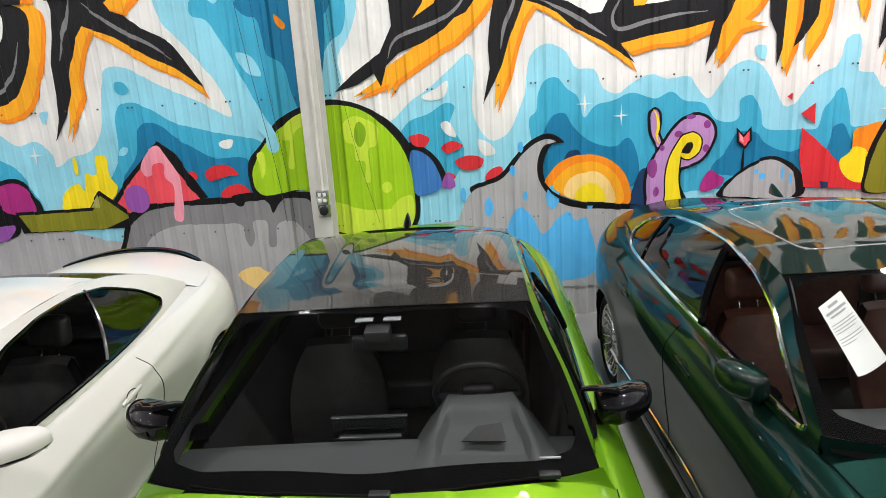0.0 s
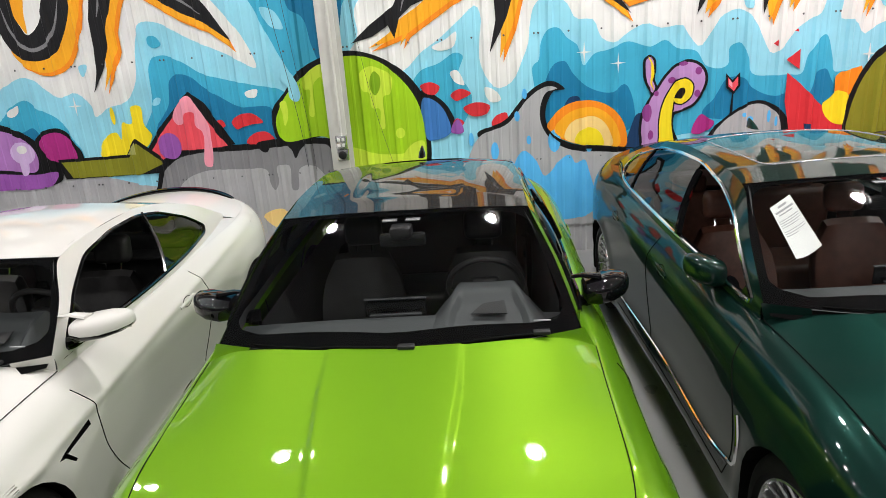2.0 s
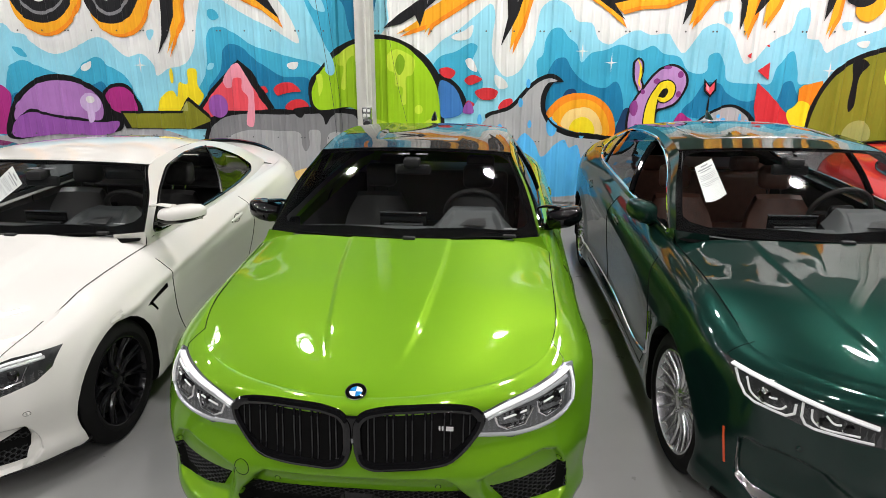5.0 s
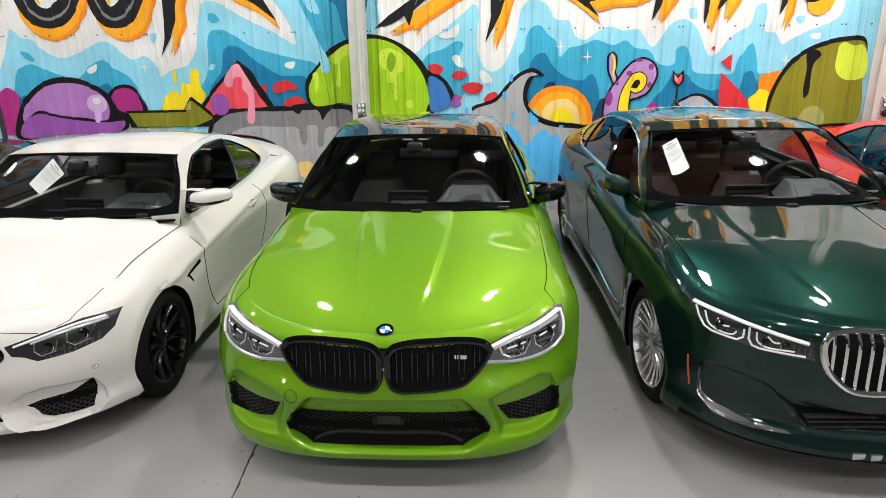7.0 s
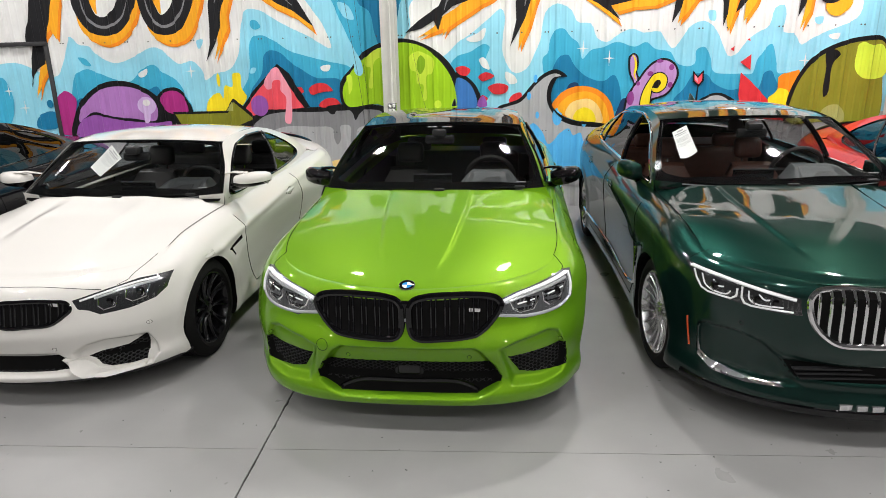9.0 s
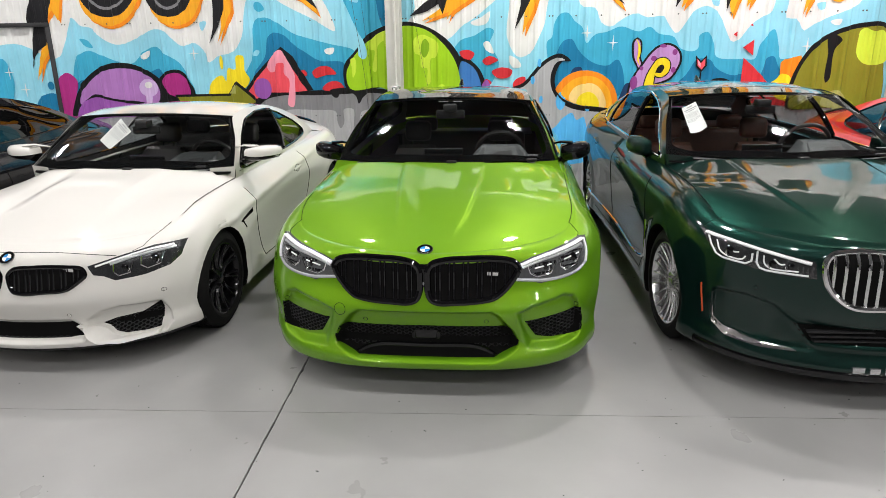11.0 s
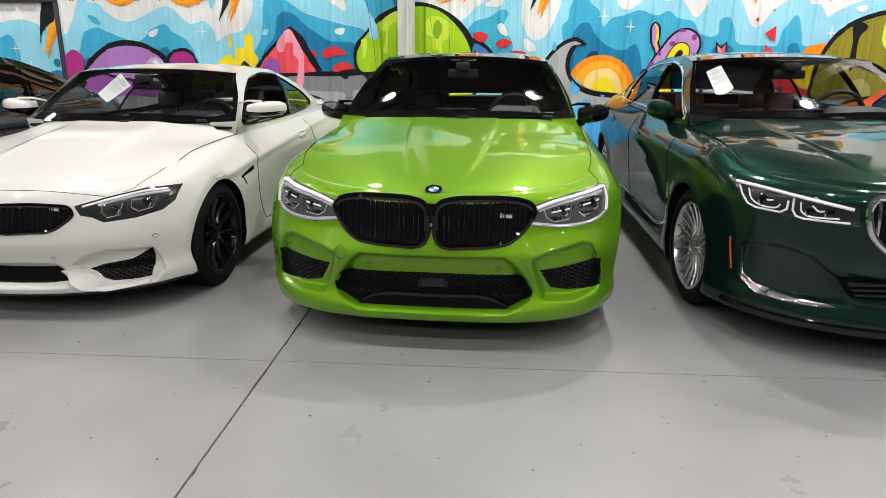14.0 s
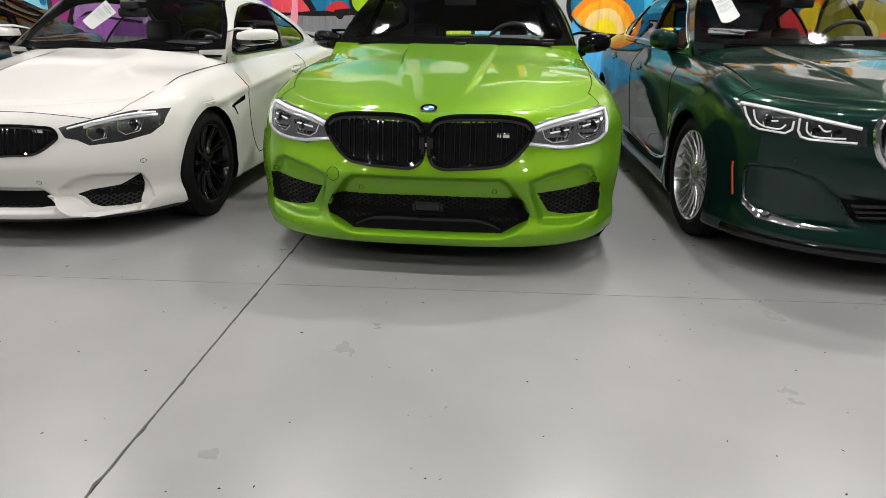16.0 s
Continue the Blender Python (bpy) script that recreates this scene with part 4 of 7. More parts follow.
shape("mural_spot", "cream", 8, 1, [(-1.95, 0.55), (-1.75, 0.62), (-1.60, 0.50), (-1.75, 0.38)])
shape("mural_pill", "red", 5, 1, [(-2.13, 1.54), (-2.04, 1.61), (-1.90, 1.61), (-1.81, 1.52), (-1.91, 1.51), (-2.01, 1.49), (-2.09, 1.47)])
shape("mural_pill", "red", 5, 1, [(-2.00, 1.33), (-1.93, 1.41), (-1.78, 1.42), (-1.70, 1.31), (-1.87, 1.30)])
shape("mural_pill", "red", 4, 1, [(-2.31, 1.55), (-2.23, 1.57), (-2.20, 1.51), (-2.26, 1.49)])
shape("mural_dome_edge", "black", 6, 1, [(-1.72, 1.51), (-1.67, 1.67), (-1.55, 1.80), (-1.41, 1.97), (-1.16, 2.10), (-0.88, 2.15), (-0.60, 2.08), (-0.34, 1.91), (-0.18, 1.68), (-0.14, 1.39), (-0.18, 0.96), (-1.11, 1.01), (-1.09, 1.33), (-1.65, 1.30)])
shape("mural_dome", "lime", 7, 1, [(-1.67, 1.51), (-1.61, 1.67), (-1.49, 1.82), (-1.35, 1.93), (-1.13, 2.05), (-0.85, 2.10), (-0.61, 2.04), (-0.39, 1.86), (-0.25, 1.65), (-0.19, 1.40), (-0.23, 0.96), (-1.07, 1.01), (-1.08, 1.26), (-1.21, 1.34), (-1.63, 1.33)])
shape("mural_dome", "limelight", 8, 1, [(-1.07, 1.01), (-1.04, 1.23), (-0.87, 1.20), (-0.66, 1.13), (-0.37, 1.12), (-0.22, 1.09), (-0.23, 0.95)])
shape("mural_drip", "limelight", 8, 1, [(-1.35, 1.91), (-1.13, 2.04), (-1.10, 1.97), (-1.15, 1.85), (-1.17, 1.92), (-1.24, 1.87), (-1.29, 1.54), (-1.32, 1.55), (-1.30, 1.81), (-1.34, 1.81)])
shape("mural_drip", "limelight", 8, 1, [(-0.78, 1.93), (-0.68, 1.99), (-0.58, 1.96), (-0.47, 1.88), (-0.51, 1.71), (-0.56, 1.70), (-0.59, 1.38), (-0.62, 1.38), (-0.62, 1.58), (-0.69, 1.59), (-0.71, 1.74), (-0.76, 1.76)])
shape("mural_spot", "moss", 9, 1, [(-0.68, 1.89), (-0.64, 1.94), (-0.59, 1.89), (-0.60, 1.77), (-0.65, 1.71), (-0.69, 1.77)])
shape("mural_drip", "limelight", 8, 1, [(-1.61, 1.70), (-1.56, 1.72), (-1.55, 1.54), (-1.59, 1.47), (-1.60, 1.60)])
oval("mural_spot", "limelight", 8, -0.43, 1.33, 0.045, 0.052)
shape("mural_spot", "limelight", 8, 1, [(-0.46, 0.98), (-0.41, 1.12), (-0.31, 1.22), (-0.21, 1.24), (-0.23, 0.96)])
shape("mural_sky_tip", "sky", 9, 1, [(-1.52, 2.03), (-1.43, 1.92), (-1.39, 1.74), (-1.44, 1.70), (-1.50, 1.74), (-1.51, 1.85), (-1.60, 1.96)])
shape("mural_lump_edge", "black", 5, 1, [(-0.19, 1.73), (-0.03, 1.65), (0.08, 1.52), (0.12, 1.35), (-0.15, 1.24)])
shape("mural_lump", "blue", 6, 1, [(-0.17, 1.66), (-0.04, 1.60), (0.04, 1.48), (0.07, 1.30), (-0.15, 1.24)])
shape("mural_lump", "purple", 6, 1, [(0.08, 1.30), (0.10, 1.39), (0.15, 1.43), (0.20, 1.30)])
shape("mural_pill", "red", 5, 1, [(-0.20, 1.77), (-0.10, 1.80), (-0.01, 1.75), (-0.06, 1.68), (-0.15, 1.70)])
shape("mural_pill", "red", 5, 1, [(0.09, 1.66), (0.18, 1.72), (0.29, 1.67), (0.22, 1.63), (0.14, 1.61)])
shape("mural_pill", "red", 5, 1, [(0.21, 1.53), (0.33, 1.58), (0.47, 1.54), (0.44, 1.47), (0.29, 1.45)])
shape("mural_pill", "red", 5, 1, [(0.48, 1.37), (0.53, 1.44), (0.63, 1.46), (0.64, 1.41), (0.50, 1.32)])
shape("mural_pill", "red", 5, 1, [(0.10, 1.38), (0.14, 1.44), (0.21, 1.39), (0.15, 1.35)])
shape("mural_wave_edge", "black", 5, 1, [(0.33, 1.27), (0.61, 1.39), (0.79, 1.59), (0.93, 1.70), (1.07, 1.74), (1.20, 1.65), (1.09, 1.64), (1.03, 1.54), (1.01, 1.37), (1.10, 1.19), (1.27, 1.11), (1.58, 1.07), (1.91, 1.05), (1.92, 0.95), (1.13, 0.97), (0.43, 1.15)])
shape("mural_wave", "stone", 6, 1, [(0.35, 1.24), (0.63, 1.35), (0.82, 1.56), (0.95, 1.66), (1.06, 1.69), (1.13, 1.66), (1.03, 1.64), (0.97, 1.54), (0.96, 1.35), (1.06, 1.17), (1.22, 1.07), (1.58, 1.02), (1.96, 1.00), (2.17, 0.99), (2.18, 0.48), (0.19, 0.57)])
shape("mural_water", "water", 7, 1, [(0.62, 0.47), (0.69, 0.95), (0.78, 1.08), (0.90, 0.98), (0.99, 0.81), (1.13, 0.95), (1.24, 1.01), (1.30, 0.92), (1.38, 0.96), (1.43, 0.84), (1.48, 0.43)])
oval("mural_drop", "water", 7, 0.81, 1.63, 0.023, 0.050)
oval("mural_drop", "water", 7, 0.73, 1.42, 0.026, 0.050)
oval("mural_drop", "water", 8, 1.09, 1.16, 0.061, 0.111)
oval("mural_drop", "water", 7, 0.84, 1.18, 0.023, 0.044)
oval("mural_drop", "water", 7, 0.50, 1.09, 0.039, 0.089)
oval("mural_drop", "water", 8, 1.37, 1.34, 0.024, 0.036)
oval("mural_drop", "water", 8, 1.43, 1.10, 0.035, 0.074)
oval("mural_drop", "water", 8, 1.69, 1.16, 0.028, 0.037)
oval("mural_drop", "water", 7, 0.27, 1.22, 0.025, 0.066)
shape("mural_sun", "orange", 7, 1, [(1.02, 1.29), (1.13, 1.45), (1.27, 1.52), (1.44, 1.53), (1.61, 1.47), (1.74, 1.34), (1.80, 1.15), (1.79, 1.07), (1.48, 1.08), (1.23, 1.14), (1.10, 1.21)])
shape("mural_sun", "amber", 8, 1, [(1.09, 1.26), (1.20, 1.40), (1.34, 1.46), (1.48, 1.46), (1.61, 1.39), (1.70, 1.26), (1.73, 1.08), (1.48, 1.09), (1.23, 1.15)])
shape("mural_sun", "cream", 9, 1, [(1.19, 1.18), (1.25, 1.32), (1.37, 1.37), (1.49, 1.37), (1.60, 1.28), (1.65, 1.08), (1.48, 1.09)])
shape("mural_sun", "yellow", 10, 1, [(1.29, 1.13), (1.34, 1.24), (1.44, 1.27), (1.53, 1.22), (1.57, 1.09), (1.41, 1.10)])
stroke("mural_sun_edge", "black", 11, 0.018, [(0.99, 1.33), (1.10, 1.19), (1.27, 1.10), (1.55, 1.07), (1.89, 1.04)])
shape("mural_tentacle_shade", "navy", 4, 1, [(1.80, 1.02), (1.85, 1.29), (1.89, 1.37), (1.97, 1.37), (1.96, 1.00)])
BELLY = [(2.114, 1.00), (2.108, 1.15), (2.105, 1.279), (2.135, 1.449), (2.198, 1.58), (2.264, 1.662), (2.345, 1.672), (2.408, 1.616), (2.393, 1.504), (2.314, 1.445), (2.247, 1.459), (2.239, 1.495), (2.299, 1.494), (2.342, 1.553), (2.328, 1.589), (2.285, 1.590), (2.249, 1.531), (2.227, 1.399), (2.222, 1.252), (2.240, 1.132), (2.26, 1.00)]
TENTACLE = [(1.935, 0.98), (1.918, 1.10), (1.908, 1.209), (1.925, 1.356), (1.978, 1.489), (2.055, 1.595), (2.153, 1.736), (2.241, 1.816), (2.356, 1.852), (2.463, 1.817), (2.532, 1.738), (2.549, 1.643), (2.509, 1.525), (2.435, 1.418), (2.343, 1.372), (2.255, 1.345), (2.236, 1.252), (2.261, 1.150), (2.300, 1.06), (2.30, 0.98)]
TIP = [(2.03, 1.54), (1.985, 1.60), (1.955, 1.657), (1.936, 1.776), (1.944, 1.882), (1.989, 1.918), (2.045, 1.884), (2.062, 1.785), (2.051, 1.691), (2.078, 1.60)]
shape("mural_tentacle_edge", "black", 5, 1, TENTACLE)
shape("mural_tentacle_edge", "black", 5, 1, TIP)
shape("mural_tentacle", "orchid", 6, 1, inset(TENTACLE, 0.026))
shape("mural_tentacle", "orchid", 6, 1, inset(TIP, 0.022))
shape("mural_belly_edge", "black", 7, 1, inset(BELLY, -0.013))
shape("mural_tentacle_belly", "yellow", 8, 1, BELLY)
stroke("mural_tentacle_belly", "yellow", 7, 0.016, [(1.980, 1.898), (2.016, 1.833), (2.028, 1.739), (2.016, 1.656), (2.045, 1.590)])
for x, z, a_, b_ in ((2.311, 1.815, .045, .020), (2.457, 1.740, .030, .036), (2.210, 1.668, .036, .030), (2.069, 1.552, .022, .026), (1.985, 1.375, .045, .085), (2.022, 1.157, .030, .046), (2.455, 1.530, .028, .034)):
    oval("mural_spot", "plum", 6.5, x, z, a_, b_)
stroke("mural_shaft", "black", 5, 0.012, [(2.779, 1.11), (2.781, 1.34), (2.786, 1.54)])
shape("mural_arrow_edge", "black", 6, 0, [(2.712, 1.70), (2.776, 1.632), (2.842, 1.70), (2.852, 1.575), (2.793, 1.500), (2.722, 1.565)])
shape("mural_arrow", "coral", 7, 0, [(2.732, 1.660), (2.778, 1.606), (2.826, 1.662), (2.832, 1.583), (2.793, 1.530), (2.742, 1.575)])
shape("mural_arrow_tip", "pink", 8, 0, [(2.742, 1.645), (2.776, 1.604), (2.780, 1.560), (2.748, 1.588)])
shape("mural_arch_edge", "black", 4, 1, [(2.56, 1.10), (2.597, 1.17), (2.708, 1.266), (2.819, 1.349), (2.954, 1.419), (3.071, 1.423), (3.194, 1.365), (3.290, 1.279), (3.345, 1.156), (3.345, 1.08), (2.75, 1.06)])
shape("mural_arch", "stone", 5, 1, [(2.62, 1.10), (2.72, 1.245), (2.829, 1.322), (2.954, 1.388), (3.060, 1.392), (3.165, 1.335), (3.235, 1.255), (3.262, 1.150), (3.262, 1.08), (2.80, 1.07)])
for x, z, a_, b_ in ((2.90, 1.30, .020, .020), (2.965, 1.25, .028, .030), (3.14, 1.27, .016, .060), (3.20, 1.22, .014, .050)):
    oval("mural_drop", "water", 6, x, z, a_, b_)
shape("mural_lump", "magenta", 4, 1, [(2.42, 1.15), (2.45, 1.27), (2.50, 1.33), (2.58, 1.28), (2.63, 1.25), (2.50, 1.14)])
shape("mural_triangle", "red", 5, 0, [(3.277, 1.665), (3.275, 1.40), (3.335, 1.13), (3.90, 1.08), (3.722, 1.245), (3.563, 1.395), (3.404, 1.560)])
shape("mural_triangle", "red", 5, 0, [(3.378, 1.875), (3.385, 1.690), (3.258, 1.785)])
shape("mural_triangle", "red", 5, 0, [(3.13, 1.94), (3.17, 1.97), (3.17, 1.91)])
shape("mural_triangle", "red", 5, 0, [(3.31, 2.04), (3.34, 2.06), (3.35, 2.03)])
shape("mural_square", "navy", 6, 0, [(3.47, 1.18), (3.54, 1.17), (3.55, 1.12), (3.48, 1.12)])
shape("mural_blob", "yellow", 6, 1, [(3.63, 1.36), (3.69, 1.41), (3.74, 1.47), (3.84, 1.44), (3.91, 1.31), (3.89, 1.17), (3.76, 1.16), (3.65, 1.26)])
shape("mural_block", "orange", 5, 0, [(3.718, 1.60), (3.76, 1.64), (3.95, 1.685), (3.97, 1.62), (3.90, 1.44), (3.80, 1.40), (3.728, 1.43)])
shape("mural_dome_edge", "black", 6, 1, [(3.83, 1.08), (3.835, 1.25), (3.862, 1.40), (3.95, 1.635), (4.10, 1.845), (4.36, 1.99), (4.61, 2.05), (4.85, 2.04), (4.90, 1.60), (4.90, 1.08), (4.3, 1.06)])
shape("mural_dome", "olive", 7, 1, [(3.875, 1.08), (3.882, 1.25), (3.91, 1.40), (3.99, 1.61), (4.14, 1.81), (4.39, 1.945), (4.64, 2.00), (4.85, 1.99), (4.90, 1.60), (4.90, 1.08), (4.3, 1.065)])
shape("mural_drip", "black", 8, 1, [(4.23, 1.88), (4.33, 1.91), (4.39, 1.86), (4.32, 1.75), (4.30, 1.39), (4.27, 1.36), (4.25, 1.41), (4.25, 1.71)])
shape("mural_blob", "limelight", 8, 1, [(4.57, 1.71), (4.57, 1.88), (4.58, 1.96), (4.64, 1.99), (4.73, 1.95), (4.84, 1.96), (4.91, 1.60), (4.70, 1.57), (4.61, 1.63)])
shape("mural_dome", "olivelight", 8, 1, [(4.24, 1.11), (4.29, 1.23), (4.43, 1.27), (4.53, 1.16), (4.53, 1.07)])
star(5, 1.38, 1.98)
star(5, 1.70, 1.86)
star(4, 4.00, 1.79)
star(4, -3.71, 1.80)
star(4, -6.37, 1.58)
star(4, -6.17, 1.35)

SCREW = mat("weathered_screw_steel", (0.10, 0.10, 0.105), 0.5, 0.4)
head = lathe([(0.0, 0.010), (-.003, 0.010), (-.004, 0.0065), (-.009, 0.006), (-.009, 0.0)], 6, "y")
head_mesh = None
for z in (2.185, 0.985):
    for k in range(-22, 17):
        for dx in (-.02, .02) if k % 3 == 0 else (0,):
            x = 0.02 + k * RIB + dx
            if head_mesh is None:
                ob = finish(head, "screw", SCREW, wall_north, smooth=False)
                head_mesh = ob.data
            else:
                ob = new("screw", head_mesh)
                ob.parent = wall_north
            ob.location = (x, WALL_Y - rib_y(x) - 0.013, z)
FRAMESTEEL = mat("dark_door_frame_steel", (0.03, 0.03, 0.032), 0.5, noise_size=6, noise_amount=0.2)
door = tagged(thing("door_1", "painted service door with a dark steel frame in the wall", "door", pose(-6.2, WALL_Y, 0)), kind="structure")
part("jamb", box_bm(.48, .54, -.05, -.02, 0, 2.20, 0.003), FRAMESTEEL, door)
part("header", box_bm(-.55, .54, -.055, -.02, 2.16, 2.215, 0.003), FRAMESTEEL, door)
part("jamb", box_bm(-.55, -.49, -.05, -.02, 0, 2.16, 0.003), FRAMESTEEL, door)

# the upper parts of the letters, which the roofs and bonnets mirror
for k, (x0, x1, gap) in enumerate(((-5.20, -4.30, .30), (-4.28, -3.52, .24), (-3.32, -2.64, 0), (-0.22, 0.50, .16), (0.66, 1.62, .26), (1.80, 2.66, .22), (2.93, 3.35, 0), (3.88, 4.30, 0))):
    w = x1 - x0
    top = 3.78 + .09 * math.sin(2.3 * k)
    shape("mural_letter_shadow", "amber", 5, 0, [(x0 + .12, 3.14), (x1 + .10, 3.12), (x1 + .16, 3.45), (x1 + .08, top - .04), (x0 + .5 * w, top + .02), (x0 + .04, top - .10), (x0 + .10, 3.42)])
    shape("mural_letter", "letter", 6, 0, [(x0, 3.14), (x1, 3.12), (x1 + .06, 3.40), (x1 + .14, top + .10), (x1 - .12, top - .06), (x0 + .45 * w, top + .05), (x0 - .05, top + .02), (x0 + .05, 3.46)])
    if gap:
        shape("mural_letter_hole", "white", 7, 0, [(x0 + .28 * w, 3.13), (x0 + .28 * w + gap, 3.13), (x0 + .32 * w + gap, 3.40), (x0 + .30 * w, 3.46)])

# ---- cars ----
# One row for each height level of a body: front y, then the height at the front, front axle, door, rear axle and rear,
# the half width at the front axle, door and rear axle, and how far short of the tail it ends.
LEVELS = [
    (0.300, 0.170, 0.170, 0.170, 0.200, 0.250, 0.850, 0.840, 0.860, 0.160),
    (0.045, 0.165, 0.170, 0.175, 0.200, 0.240, 0.940, 0.920, 0.945, 0.080),
    (0.035, 0.212, 0.240, 0.225, 0.270, 0.320, 0.955, 0.938, 0.958, 0.060),
    (0.070, 0.300, 0.360, 0.340, 0.400, 0.420, 0.955, 0.918, 0.958, 0.050),
    (0.020, 0.480, 0.520, 0.480, 0.560, 0.550, 0.965, 0.928, 0.965, 0.010),
    (0.035, 0.610, 0.660, 0.660, 0.700, 0.720, 0.967, 0.945, 0.970, 0.020),
    (0.045, 0.700, 0.770, 0.790, 0.820, 0.850, 0.957, 0.955, 0.967, 0.040),
    (0.060, 0.755, 0.850, 0.890, 0.930, 0.970, 0.932, 0.935, 0.945, 0.060),
    (0.085, 0.782, 0.898, 0.985, 1.025, 1.050, 0.880, 0.890, 0.895, 0.090),
    (0.115, 0.792, 0.920, 1.035, 1.075, 1.085, 0.800, 0.835, 0.810, 0.110),
    (0.180, 0.780, 0.905, 1.020, 1.060, 1.070, 0.760, 0.770, 0.750, 0.150),
]


# The same for the wide sedan, whose fenders fall away steeply outside the bonnet.
WIDE_LEVELS = [
    *LEVELS[:5],
    (0.050, 0.610, 0.655, 0.660, 0.700, 0.720, 0.967, 0.945, 0.970, 0.020),
    (0.055, 0.700, 0.755, 0.790, 0.820, 0.850, 0.955, 0.955, 0.967, 0.040),
    (0.065, 0.755, 0.828, 0.890, 0.930, 0.970, 0.918, 0.935, 0.945, 0.060),
    (0.085, 0.782, 0.892, 0.985, 1.025, 1.050, 0.858, 0.890, 0.895, 0.090),
    (0.115, 0.792, 0.926, 1.035, 1.075, 1.085, 0.800, 0.835, 0.810, 0.110),
    LEVELS[10],
]


def levels_for(rise, width, nose, drop=0.0, shoulder=0.0, table=LEVELS):
    out = []
    for k, (yf, zf, za, zd, zr, ze, wa, wd, wr, dr) in enumerate(table):
        z = [rise(v) for v in (zf, za, zd, zr, ze)]
        low = drop * min(1.0, max(0.0, (k - 6) / 2))
        z = [z[0], z[1], z[2] - low, z[3] - low, z[4] - low * 0.5]
        out.append((nose[k] if nose else yf, *z, wa * width, wd * width + shoulder * (0, 0, 0, 0, 0, 0, 0, 0.1, 0.5, 1, 1.2)[k], wr * width, dr))
    return out


def smooth01(t):
    t = np.clip(t, 0, 1)
    return t * t * (3 - 2 * t)


def level_line(s, lv, k=10):
    """The half outline of one level, from the middle of the nose round to the middle of the tail."""
    yf, zf, za, zd, zr, ze, wa, wd, wr, dr = lv
    ya, yb, ln = s["axle"], s["axle"] + s["base"], s["length"]
    ym, yr = (ya + yb) / 2, ln - dr
    t = np.linspace(0, 1, s.get("fine", 44))
    f = 1 - (1 - t) ** 1.6
    n, m = s["corner"]
    n = s.get("blunt", {}).get(k, n)
    front = np.stack([f * wa, ya - (ya - yf) * (1 - f ** n) ** (1 / m)], 1)
    y = np.linspace(ya, yb, 70)[1:-1]
    w = np.where(y < ym, wa + (wd - wa) * smooth01((y - ya) / (ym - ya)), wd + (wr - wd) * smooth01((y - ym) / (yb - ym)))
    side = np.stack([w, y], 1)
    t = np.linspace(0, 1, 30)[::-1]
    f = 1 - (1 - t) ** 1.6
    rear = np.stack([f * wr, yb + (yr - yb) * (1 - f ** 3.0) ** 0.45], 1)
    xy = np.vstack([front, side, rear])
    keys = [(yf, zf), (yf + 0.45 * (ya - yf), zf + 0.26 * (za - zf)), (ya, za), (ym, zd), (yb, zr), (yr, ze)]
    return np.column_stack([xy, pchip(keys, xy[:, 1])])


def edge_at(s, y, k=9):
    """Half width and height of a level at a place along the car."""
    line = level_line(s, s["levels"][k], k)
    half = line[: len(line) - 12]
    return float(np.interp(y, half[:, 1], half[:, 0])), float(np.interp(y, half[:, 1], half[:, 2]))


def arc_row(xw, yc, ye, zc, ze, n=41, p=2.2, q=2.2):
    u = np.linspace(-1, 1, n)
    a = np.abs(u)
    return np.column_stack([u * xw, yc + (ye - yc) * a ** p, zc + (ze - zc) * a ** q])


